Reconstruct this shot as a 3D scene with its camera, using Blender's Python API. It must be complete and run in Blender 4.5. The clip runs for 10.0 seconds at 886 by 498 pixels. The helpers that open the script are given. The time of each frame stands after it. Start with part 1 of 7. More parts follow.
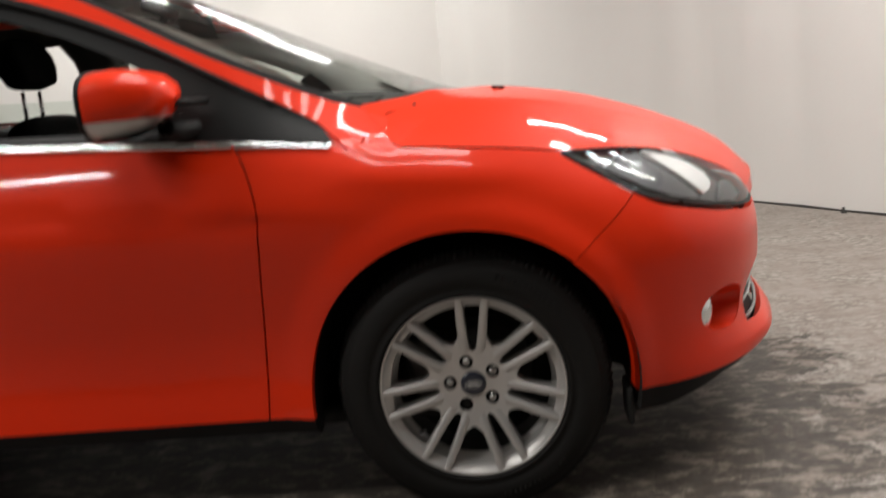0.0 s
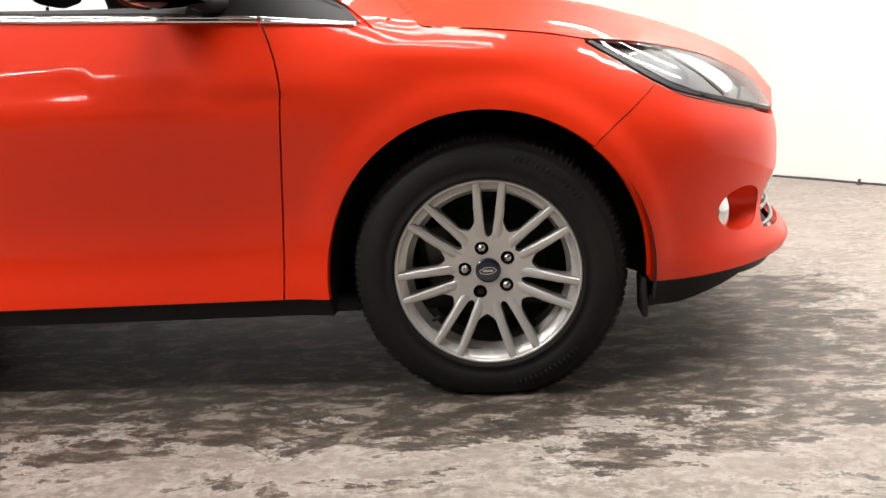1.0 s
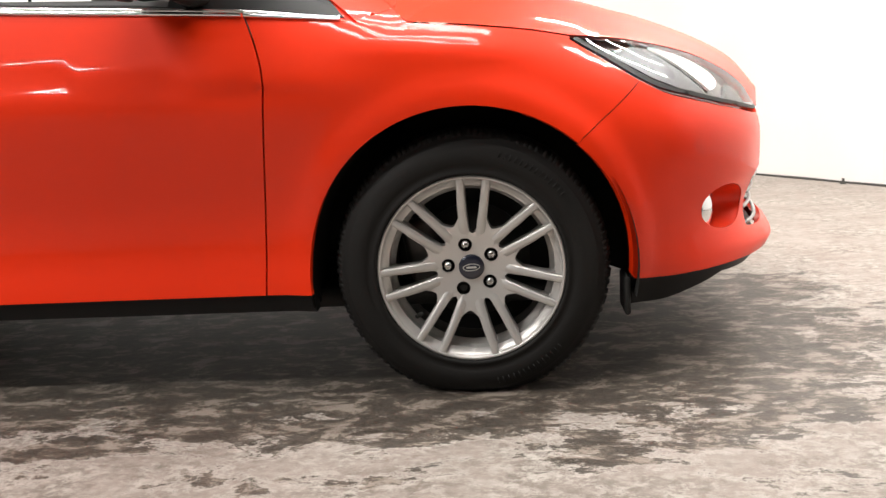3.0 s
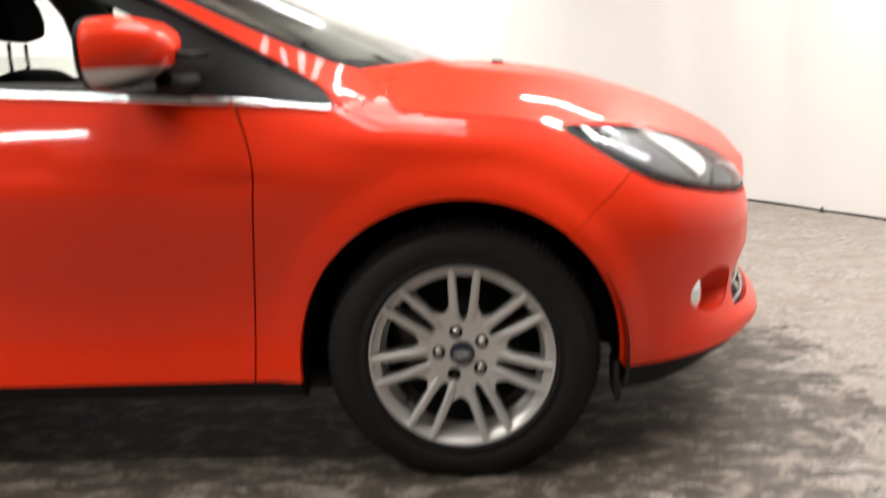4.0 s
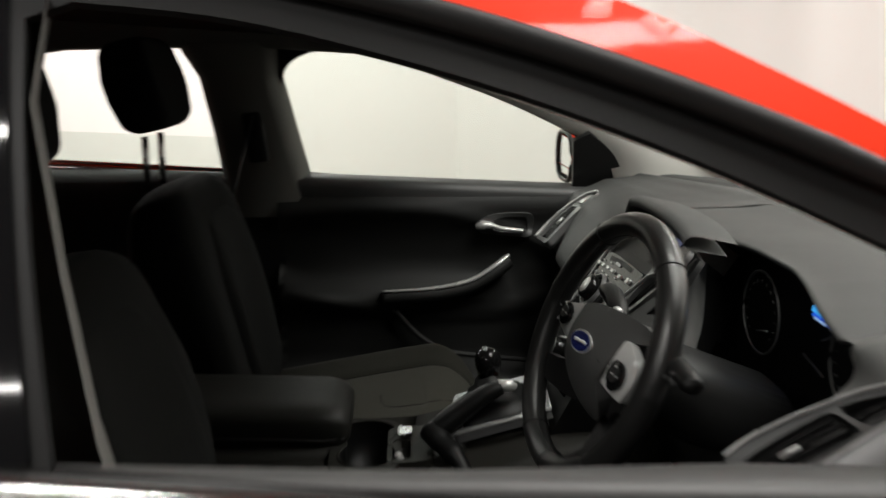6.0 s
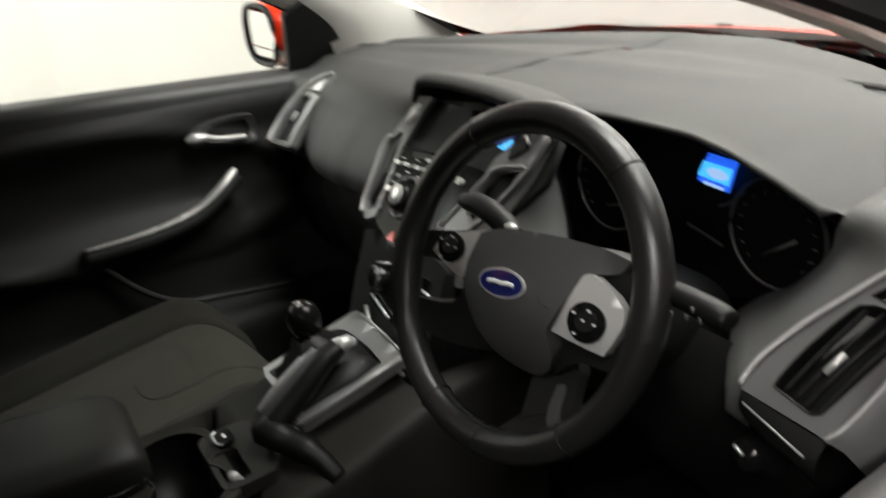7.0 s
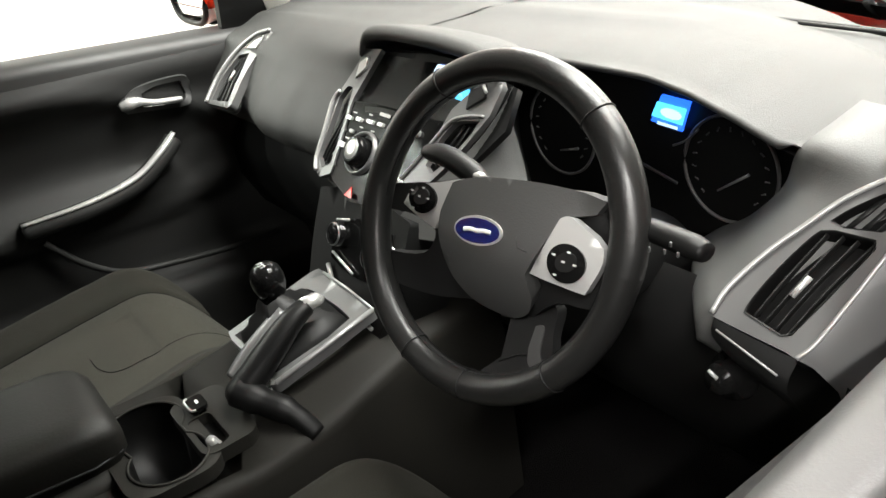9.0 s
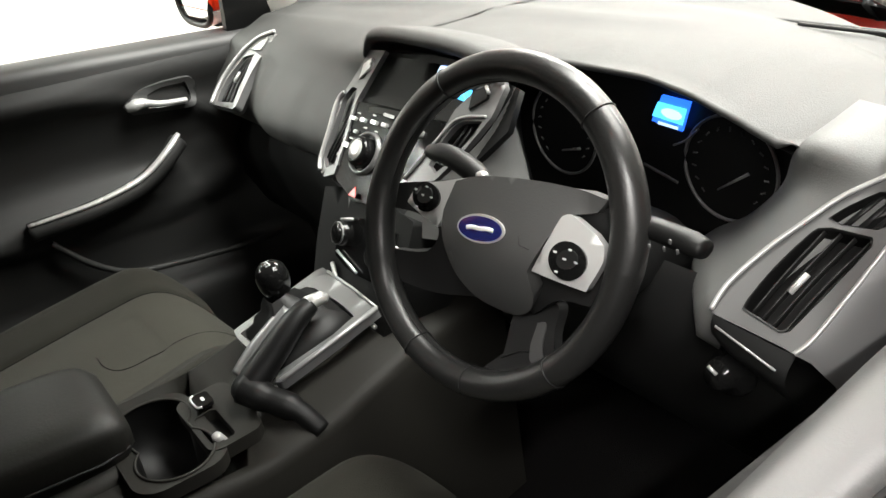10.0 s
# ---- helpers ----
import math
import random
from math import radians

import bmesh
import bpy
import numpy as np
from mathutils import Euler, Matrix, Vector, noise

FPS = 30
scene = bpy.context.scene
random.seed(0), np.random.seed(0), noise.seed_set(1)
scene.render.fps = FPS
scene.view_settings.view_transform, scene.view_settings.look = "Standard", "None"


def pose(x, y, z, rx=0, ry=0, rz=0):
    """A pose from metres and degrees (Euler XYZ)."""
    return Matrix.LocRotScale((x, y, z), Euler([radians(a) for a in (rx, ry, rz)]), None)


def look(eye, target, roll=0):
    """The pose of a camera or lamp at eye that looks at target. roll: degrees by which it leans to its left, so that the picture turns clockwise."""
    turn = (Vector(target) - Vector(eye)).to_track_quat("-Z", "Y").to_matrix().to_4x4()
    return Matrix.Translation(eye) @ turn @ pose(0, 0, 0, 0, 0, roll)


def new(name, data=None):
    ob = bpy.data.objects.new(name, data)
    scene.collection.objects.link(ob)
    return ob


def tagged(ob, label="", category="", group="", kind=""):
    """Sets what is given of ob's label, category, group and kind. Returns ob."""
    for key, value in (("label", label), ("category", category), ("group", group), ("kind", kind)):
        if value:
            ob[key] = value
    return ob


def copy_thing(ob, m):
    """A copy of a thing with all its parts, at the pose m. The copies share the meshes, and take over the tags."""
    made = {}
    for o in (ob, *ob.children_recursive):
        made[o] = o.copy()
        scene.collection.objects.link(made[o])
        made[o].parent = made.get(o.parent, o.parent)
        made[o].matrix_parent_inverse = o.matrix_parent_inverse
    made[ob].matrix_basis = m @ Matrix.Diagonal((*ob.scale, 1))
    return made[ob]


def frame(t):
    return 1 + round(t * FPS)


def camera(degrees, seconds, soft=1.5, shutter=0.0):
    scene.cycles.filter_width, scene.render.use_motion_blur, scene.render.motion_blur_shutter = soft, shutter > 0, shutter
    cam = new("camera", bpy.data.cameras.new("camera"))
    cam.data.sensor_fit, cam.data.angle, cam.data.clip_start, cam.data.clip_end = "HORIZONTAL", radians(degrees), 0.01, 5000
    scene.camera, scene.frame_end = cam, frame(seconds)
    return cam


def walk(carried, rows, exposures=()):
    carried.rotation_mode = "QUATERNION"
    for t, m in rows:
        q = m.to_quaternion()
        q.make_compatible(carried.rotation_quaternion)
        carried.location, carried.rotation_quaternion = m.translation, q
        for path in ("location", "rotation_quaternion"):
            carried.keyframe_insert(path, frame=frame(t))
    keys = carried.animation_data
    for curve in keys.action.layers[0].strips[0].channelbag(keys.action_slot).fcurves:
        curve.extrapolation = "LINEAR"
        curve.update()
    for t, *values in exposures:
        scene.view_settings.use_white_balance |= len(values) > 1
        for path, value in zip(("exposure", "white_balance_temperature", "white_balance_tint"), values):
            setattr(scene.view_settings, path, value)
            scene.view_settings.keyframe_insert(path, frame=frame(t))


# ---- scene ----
cam = camera(57.0, 10.0, 1.5, 0.6)
PATH = [
    (0, (0.145, -2.61, 0.948), (-0.057, -0.656, 0.574), -6.0),
    (0.5, (0.12, -2.663, 0.724), (-0.121, -0.708, 0.376), -4.5),
    (1, (0.108, -2.669, 0.695), (-0.115, -0.717, 0.323), -3.9),
    (1.5, (0.107, -2.665, 0.702), (-0.1, -0.713, 0.317), -3.3),
    (2, (0.11, -2.658, 0.698), (-0.095, -0.706, 0.314), -3.6),
    (3.5, (0.118, -2.666, 0.693), (-0.071, -0.712, 0.311), -3.3),
    (4, (0.096, -2.616, 0.909), (-0.045, -0.663, 0.5), -2.9),
    (4.2, (-0.006, -2.571, 1.065), (-0.068, -0.618, 0.64), -1.7),
    (4.5, (-0.182, -2.512, 1.153), (-0.277, -0.557, 0.74), -0.0),
    (4.8, (-0.474, -2.37, 1.236), (-0.587, -0.419, 0.81), 0.5),
    (5, (-0.608, -2.225, 1.254), (-0.744, -0.276, 0.826), 0.8),
    (5.2, (-0.736, -2.035, 1.247), (-0.914, -0.083, 0.847), 0.3),
    (6.3, (-1.219, -1.180, 1.246), (-0.899, 0.732, 0.753), -2.7),
    (6.5, (-1.252, -1.093, 1.264), (-0.761, 0.765, 0.709), -4.9),
    (7, (-1.306, -0.970, 1.247), (-0.412, 0.635, 0.462), -5.6),
    (7.5, (-1.341, -0.950, 1.252), (-0.345, 0.541, 0.366), -5.1),
    (8, (-1.354, -0.950, 1.253), (-0.347, 0.529, 0.358), -5.9),
    (8.5, (-1.355, -0.951, 1.253), (-0.341, 0.523, 0.358), -6.1),
    (9, (-1.354, -0.951, 1.253), (-0.344, 0.520, 0.349), -6.7),
    (9.5, (-1.354, -0.952, 1.251), (-0.345, 0.520, 0.347), -6.9),
    (10, (-1.362, -0.961, 1.255), (-0.356, 0.515, 0.356), -6.8),
]
EXPOSURES = [(0.0, -0.15), (0.35, 0.15), (0.8, 0.85), (1.6, 1.0), (3.6, 1.0), (4.1, 0.5), (4.5, 0.15), (5.2, 0.1), (6.3, 0.65), (7.0, 1.05), (7.5, 1.70), (8.1, 2.15), (10.0, 2.25)]
walk(cam, [(t, look(eye, target, roll)) for t, eye, target, roll in PATH], EXPOSURES)

# ---- light: fluorescent battens under the ceiling of a closed hall ----
world = bpy.data.worlds.new("hall_world")
scene.world = world
world.use_nodes = True
world.node_tree.nodes["Background"].inputs[0].default_value = (0.9, 0.95, 1.0, 1)
world.node_tree.nodes["Background"].inputs[1].default_value = 0.02

CEILING = 3.3
# place, power, length and breadth of each batten: strong before the bonnet, four thin ones side by side over the flank, weak behind the tail
# battens ahead and near the cloth are unseen, added to brighten dash and cloth
LAMPS = [(2.3, 0.2, 36, 1.2, 0.1), (1.9, 1.1, 32, 1.2, 0.1), (-0.25, -0.25, 28, 1.5, 0.1), (2.4, -0.8, 24, 1.2, 0.1), (1.5, 2.0, 30, 1.2, 0.1), (-3.6, 1.4, 18, 1.5, 0.1), (-3.4, 2.4, 30, 1.5, 0.1), (-2.9, 4.2, 62, 1.5, 0.1),
         (-4.8, 3.2, 34, 1.5, 0.1), (-1.5, 5.2, 44, 1.5, 0.1), (-4.8, 5.2, 48, 1.5, 0.1), (-2.6, -2.4, 38, 1.5, 0.1), (-4.0, -2.4, 24, 1.5, 0.1), (-3.9, -4.8, 40, 1.5, 0.1),
         (0.05, -1.72, 11, 1.5, 0.13), (-0.05, -1.36, 10, 1.5, 0.13), (0.10, -1.02, 10, 1.5, 0.13), (0.0, -0.70, 10, 1.5, 0.13)]
for lx, ly, power, length, breadth in LAMPS:
    lamp = bpy.data.lights.new("batten_lamp", "AREA")
    lamp.shape, lamp.size, lamp.size_y = "RECTANGLE", length, breadth
    lamp.energy, lamp.color = power, (1.0, 0.972, 0.93)
    ob = new("batten_lamp", lamp)
    ob.matrix_world = pose(lx, ly, CEILING - 0.10)
# ---- materials ----
def material(name, color, rough=0.5, metal=0.0, coat=0.0, grain=None, bump=None, vary=0.0, sheen=0.0, emit=None, spec=0.5):
    """grain: (scale, dark colour) mottles the colour; bump: (scale, strength, distance); vary: roughness variation."""
    m = bpy.data.materials.new(name)
    m.use_nodes = True
    nt = m.node_tree
    b = nt.nodes["Principled BSDF"]
    b.inputs["Base Color"].default_value = (*color, 1)
    b.inputs["Roughness"].default_value = rough
    b.inputs["Metallic"].default_value = metal
    b.inputs["Coat Weight"].default_value = coat
    b.inputs["Coat Roughness"].default_value = 0.05
    b.inputs["Sheen Weight"].default_value = sheen
    b.inputs["Specular IOR Level"].default_value = spec
    if emit:
        b.inputs["Emission Color"].default_value = (*emit[0], 1)
        b.inputs["Emission Strength"].default_value = emit[1]
    tc = nt.nodes.new("ShaderNodeTexCoord")
    if grain:
        n = nt.nodes.new("ShaderNodeTexNoise")
        n.inputs["Scale"].default_value, n.inputs["Detail"].default_value = grain[0], 6
        r = nt.nodes.new("ShaderNodeMix")
        r.data_type = "RGBA"
        r.inputs[6].default_value, r.inputs[7].default_value = (*color, 1), (*grain[1], 1)
        nt.links.new(tc.outputs["Object"], n.inputs["Vector"])
        nt.links.new(n.outputs["Fac"], r.inputs[0])
        nt.links.new(r.outputs[2], b.inputs["Base Color"])
    if vary:
        n = nt.nodes.new("ShaderNodeTexNoise")
        n.inputs["Scale"].default_value, n.inputs["Detail"].default_value = 9, 5
        r = nt.nodes.new("ShaderNodeMapRange")
        r.inputs[3].default_value, r.inputs[4].default_value = rough - vary, rough + vary
        nt.links.new(tc.outputs["Object"], n.inputs["Vector"])
        nt.links.new(n.outputs["Fac"], r.inputs[0])
        nt.links.new(r.outputs[0], b.inputs["Roughness"])
    if bump:
        n = nt.nodes.new("ShaderNodeTexNoise")
        n.inputs["Scale"].default_value, n.inputs["Detail"].default_value = bump[0], 4
        k = nt.nodes.new("ShaderNodeBump")
        k.inputs["Strength"].default_value, k.inputs["Distance"].default_value = bump[1], bump[2]
        nt.links.new(tc.outputs["Object"], n.inputs["Vector"])
        nt.links.new(n.outputs["Fac"], k.inputs["Height"])
        nt.links.new(k.outputs["Normal"], b.inputs["Normal"])
    return m


def thin_glass(name, tint, gloss=0.02):
    m = bpy.data.materials.new(name)
    m.use_nodes = True
    nt = m.node_tree
    nt.nodes.remove(nt.nodes["Principled BSDF"])
    out = nt.nodes["Material Output"]
    t, g, f, x = (nt.nodes.new(k) for k in ("ShaderNodeBsdfTransparent", "ShaderNodeBsdfGlossy", "ShaderNodeLayerWeight", "ShaderNodeMixShader"))
    p, a = nt.nodes.new("ShaderNodeMath"), nt.nodes.new("ShaderNodeMath")
    p.operation, a.operation = "POWER", "MULTIPLY_ADD"
    p.inputs[1].default_value = 5.0
    a.inputs[1].default_value, a.inputs[2].default_value = 0.85, 0.05
    t.inputs[0].default_value = (*tint, 1)
    g.inputs["Roughness"].default_value = gloss
    f.inputs[0].default_value = 0.5
    nt.links.new(f.outputs["Facing"], p.inputs[0])
    nt.links.new(p.outputs[0], a.inputs[0])
    nt.links.new(a.outputs[0], x.inputs[0])
    nt.links.new(t.outputs[0], x.inputs[1])
    nt.links.new(g.outputs[0], x.inputs[2])
    nt.links.new(x.outputs[0], out.inputs[0])
    return m


def concrete_floor():
    """Grey slab with dark damp stains, pale scuffs and a broken sealer coat."""
    m = bpy.data.materials.new("stained_concrete")
    m.use_nodes = True
    nt = m.node_tree
    b = nt.nodes["Principled BSDF"]
    tc = nt.nodes.new("ShaderNodeTexCoord")

    def noise_of(scale, detail, warp=0.0, stretch=(1, 1, 1)):
        mp = nt.nodes.new("ShaderNodeMapping")
        mp.inputs["Scale"].default_value = stretch
        n = nt.nodes.new("ShaderNodeTexNoise")
        n.inputs["Scale"].default_value, n.inputs["Detail"].default_value, n.inputs["Roughness"].default_value, n.inputs["Distortion"].default_value = scale, detail, 0.78, warp
        nt.links.new(tc.outputs["Object"], mp.inputs[0])
        nt.links.new(mp.outputs[0], n.inputs["Vector"])
        return n.outputs["Fac"]

    def ramp(fac, *stops):
        r = nt.nodes.new("ShaderNodeValToRGB")
        while len(r.color_ramp.elements) < len(stops):
            r.color_ramp.elements.new(0.5)
        for e, (p, c) in zip(r.color_ramp.elements, stops):
            e.position, e.color = p, (*c, 1)
        nt.links.new(fac, r.inputs[0])
        return r.outputs[0]

    def mix(fac, a, c):
        r = nt.nodes.new("ShaderNodeMix")
        r.data_type = "RGBA"
        nt.links.new(fac, r.inputs[0])
        for s, v in ((r.inputs[6], a), (r.inputs[7], c)):
            if isinstance(v, tuple):
                s.default_value = (*v, 1)
            else:
                nt.links.new(v, s)
        return r.outputs[2]

    def calc(op, a, c_=0.0, e=0.0):
        n = nt.nodes.new("ShaderNodeMath")
        n.operation = op
        for sock, v in zip(n.inputs, (a, c_, e)):
            if isinstance(v, (int, float)):
                sock.default_value = v
            else:
                nt.links.new(v, sock)
        return n.outputs[0]

    base = ramp(noise_of(5.5, 15, 0.1, (0.8, 1.3, 1)), (0.36, (0.170, 0.140, 0.120)), (0.50, (0.240, 0.205, 0.180)), (0.64, (0.292, 0.255, 0.228)))
    flake = ramp(noise_of(30, 15, 0.2, (0.9, 1.2, 1)), (0.44, (0.09, 0.078, 0.064)), (0.50, (0.22, 0.198, 0.172)), (0.56, (0.42, 0.39, 0.35)))
    c = mix(ramp(noise_of(3.1, 10), (0.46, (0.12, 0.12, 0.12)), (0.60, (0.65, 0.65, 0.65))), base, flake)
    # water that has run off the car: a broken dark patch along its side, flaking at the rim; beneath the car it also
    # paints in the shade
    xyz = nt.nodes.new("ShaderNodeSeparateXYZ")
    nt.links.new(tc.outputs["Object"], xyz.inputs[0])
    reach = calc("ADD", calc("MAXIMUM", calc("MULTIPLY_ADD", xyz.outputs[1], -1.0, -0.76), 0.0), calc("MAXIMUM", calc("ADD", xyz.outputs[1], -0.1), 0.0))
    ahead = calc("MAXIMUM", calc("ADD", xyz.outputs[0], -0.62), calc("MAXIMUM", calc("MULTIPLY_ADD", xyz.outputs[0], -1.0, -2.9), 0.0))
    wet_shade = calc("ADD", noise_of(4.2, 15, 0.2, (0.8, 1.5, 1)), calc("ADD", calc("MULTIPLY", reach, -0.42), calc("MULTIPLY_ADD", ahead, -0.40, 0.165)))
    stain_shade = ramp(wet_shade, (0.480, (0, 0, 0)), (0.510, (0.84, 0.84, 0.84)))
    rim = ramp(wet_shade, (0.45, (0, 0, 0)), (0.475, (0.8, 0.8, 0.8)), (0.49, (0.5, 0.5, 0.5)), (0.50, (0, 0, 0)))
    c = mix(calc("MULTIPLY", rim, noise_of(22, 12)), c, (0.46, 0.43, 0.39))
    c = mix(stain_shade, c, ramp(noise_of(11, 15, 0.3, (0.8, 1.4, 1)), (0.45, (0.018, 0.0135, 0.0095)), (0.515, (0.055, 0.042, 0.031)), (0.575, (0.23, 0.195, 0.163))))
    scuff = ramp(noise_of(40, 14, 0.4, (0.8, 1.3, 1)), (0.62, (0, 0, 0)), (0.67, (0.7, 0.7, 0.7)))
    c = mix(scuff, c, (0.38, 0.355, 0.32))
    nt.links.new(c, b.inputs["Base Color"])
    rough = mix(stain_shade, (0.62, 0.62, 0.62), (0.42, 0.42, 0.42))
    b.inputs["Specular IOR Level"].default_value = 0.3
    nt.links.new(rough, b.inputs["Roughness"])
    k = nt.nodes.new("ShaderNodeBump")
    k.inputs["Strength"].default_value, k.inputs["Distance"].default_value = 0.35, 0.004
    nt.links.new(noise_of(40, 10), k.inputs["Height"])
    nt.links.new(k.outputs[0], b.inputs["Normal"])
    return m


RED = material("red_car_paint", (0.86, 0.034, 0.0030), 0.5, 0.0, 0.50, grain=(1.4, (0.82, 0.031, 0.0028)), spec=0.15)
BLACK_TRIM = material("black_trim", (0.013, 0.013, 0.013), 0.45, bump=(300, 0.1, 0.001), spec=0.15)
BLACK_GLOSS = material("gloss_black", (0.006, 0.006, 0.0065), 0.05, 0, 0.0, spec=0.2)
UNDERBODY = material("underbody_black", (0.012, 0.012, 0.0115), 0.85, grain=(12, (0.016, 0.015, 0.013)))
RUBBER = material("tyre_rubber", (0.0135, 0.013, 0.0127), 0.62, vary=0.14, bump=(90, 0.2, 0.002), grain=(6, (0.020, 0.019, 0.018)), spec=0.16)
ALLOY = material("silver_alloy_paint", (0.66, 0.645, 0.625), 0.36, 0.5, 0.2, grain=(18, (0.60, 0.585, 0.57)), vary=0.05)
STEEL = material("nut_steel", (0.62, 0.61, 0.60), 0.25, 1.0, vary=0.08)
# shade in the depth of the rim, put into the colour
BARREL_SHADE = material("barrel_shade_paint", (0.030, 0.028, 0.026), 0.7, 0.2, vary=0.1, grain=(14, (0.055, 0.050, 0.045)))
DARK_STEEL = material("brake_steel", (0.10, 0.095, 0.09), 0.5, 0.8, vary=0.15)
CHROME = material("chrome_trim", (0.80, 0.81, 0.82), 0.10, 1.0, vary=0.04)
BADGE_BLUE = material("badge_blue", (0.008, 0.014, 0.10), 0.25, 0.2, 1.0)
BADGE_NAVY = material("cap_navy", (0.012, 0.016, 0.035), 0.3, 0.2, 1.0)
WHITE_LENS = material("clear_white_lens", (0.78, 0.77, 0.74), 0.18, 0.0, 1.0)
LAMP_DARK = material("headlamp_dark_bezel", (0.018, 0.018, 0.019), 0.25, 0.2, 0.5, vary=0.08)
LAMP_GREY = material("headlamp_grey_reflector", (0.055, 0.055, 0.057), 0.45, 0.2, 0.0, vary=0.08)
MIRROR = material("mirror_glass", (0.86, 0.87, 0.87), 0.02, 1.0)
GLASS = thin_glass("window_glass", (0.80, 0.86, 0.82))
SCREEN_GLASS = thin_glass("windscreen_glass", (0.93, 0.96, 0.94), 0.12)
TINTED = thin_glass("dark_window_glass", (0.10, 0.11, 0.11))
LENS_GLASS = thin_glass("lens_glass", (0.93, 0.94, 0.95))
# one plastic in two tones: cheeks lightened, top dimmed, to even the light
DASH_LIT = material("dash_plastic_lit", (0.078, 0.078, 0.076), 0.55, bump=(520, 0.25, 0.0012), grain=(7, (0.090, 0.090, 0.087)), vary=0.05)
DASH_DIM = material("dash_plastic_dimmed", (0.052, 0.052, 0.051), 0.62, bump=(520, 0.35, 0.0014), grain=(7, (0.061, 0.061, 0.059)), vary=0.05, spec=0.24)
DOOR_TRIM = material("door_trim_plastic", (0.013, 0.013, 0.0128), 0.6, bump=(420, 0.2, 0.001), grain=(5, (0.017, 0.017, 0.0165)), spec=0.35)
LEATHER = material("black_leather", (0.011, 0.011, 0.0107), 0.33, bump=(260, 0.3, 0.0008), vary=0.07, spec=0.5)
INT_BLACK = material("interior_black_plastic", (0.010, 0.010, 0.010), 0.5, bump=(380, 0.12, 0.001), vary=0.06, spec=0.2)
PIANO = material("piano_black", (0.006, 0.006, 0.006), 0.12, 0, 0.0, spec=0.25)
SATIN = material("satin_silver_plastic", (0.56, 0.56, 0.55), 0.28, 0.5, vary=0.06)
SATIN_SPOKE = material("brushed_spoke_silver", (0.60, 0.60, 0.59), 0.33, 0.5, vary=0.06)
SATIN_GREY = material("satin_grey_plastic", (0.12, 0.12, 0.12), 0.38, 0.3, vary=0.06)
FABRIC = material("charcoal_seat_fabric", (0.035, 0.034, 0.0245), 0.95, bump=(700, 0.8, 0.002), grain=(14, (0.029, 0.028, 0.020)), sheen=0.05)
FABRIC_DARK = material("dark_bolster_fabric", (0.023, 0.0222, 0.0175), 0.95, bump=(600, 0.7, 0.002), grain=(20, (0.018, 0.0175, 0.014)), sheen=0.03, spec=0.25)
# seat fabric darkened to hold the shade the backrests stand in
SHADED_FABRIC = material("shaded_backrest_fabric", (0.008, 0.008, 0.0078), 0.95, bump=(600, 0.7, 0.002), grain=(20, (0.008, 0.008, 0.0075)), spec=0.08)
CARPET = material("black_carpet", (0.006, 0.006, 0.006), 1.0, bump=(500, 1.0, 0.004), grain=(60, (0.0055, 0.005, 0.005)), spec=0.05)
LINER = material("grey_headliner", (0.76, 0.745, 0.70), 0.95, bump=(500, 0.3, 0.001), grain=(9, (0.71, 0.695, 0.65)))
PALE_PRINT = material("pale_print", (0.55, 0.55, 0.54), 0.5)
DISPLAY_BLUE = material("display_blue", (0.01, 0.05, 0.2), 0.3, emit=((0.02, 0.14, 1.0), 0.42))
DISPLAY_CYAN = material("display_pale_blue", (0.05, 0.2, 0.3), 0.3, emit=((0.06, 0.45, 1.0), 0.60))
DISPLAY_WHITE = material("display_white", (0.3, 0.3, 0.4), 0.3, emit=((0.40, 0.62, 1.0), 0.42))
AMBER_RED = material("hazard_red", (0.45, 0.02, 0.015), 0.3)
SEAL_GREY = material("grey_pillar_plastic", (0.10, 0.097, 0.088), 0.75, bump=(400, 0.15, 0.001), grain=(6, (0.085, 0.082, 0.075)))
DOOR_CAP = material("door_cap_plastic", (0.040, 0.040, 0.040), 0.50, bump=(420, 0.2, 0.001), grain=(5, (0.05, 0.05, 0.049)))
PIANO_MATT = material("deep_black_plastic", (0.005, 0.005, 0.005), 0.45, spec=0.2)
SLAT_GREY = material("slat_grey_plastic", (0.009, 0.009, 0.009), 0.42, spec=0.22)
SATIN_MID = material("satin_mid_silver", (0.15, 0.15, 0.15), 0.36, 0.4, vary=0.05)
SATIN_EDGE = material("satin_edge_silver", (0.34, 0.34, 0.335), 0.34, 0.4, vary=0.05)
SATIN_DARK = material("satin_dark_silver", (0.10, 0.10, 0.10), 0.38, 0.6, vary=0.05)
DIM_PRINT = material("dim_print", (0.07, 0.07, 0.07), 0.5)
WHEEL_PAD = material("airbag_cover_plastic", (0.040, 0.040, 0.039), 0.55, bump=(520, 0.2, 0.001), grain=(7, (0.046, 0.046, 0.045)), spec=0.35)
CONSOLE = material("console_plastic", (0.014, 0.0132, 0.0105), 0.60, bump=(480, 0.2, 0.001), grain=(6, (0.0115, 0.011, 0.010)), spec=0.18)
DISPLAY_DIM = material("display_dim_blue", (0.01, 0.02, 0.06), 0.2, emit=((0.10, 0.16, 0.55), 0.10))
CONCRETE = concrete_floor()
CLOTH = material("white_backdrop_cloth", (0.80, 0.785, 0.76), 0.9, bump=(3, 0.25, 0.03), grain=(0.8, (0.75, 0.735, 0.705)), sheen=0.2)
CEIL_MAT = material("ceiling_paint", (0.16, 0.155, 0.15), 0.9, grain=(2, (0.12, 0.117, 0.112)))
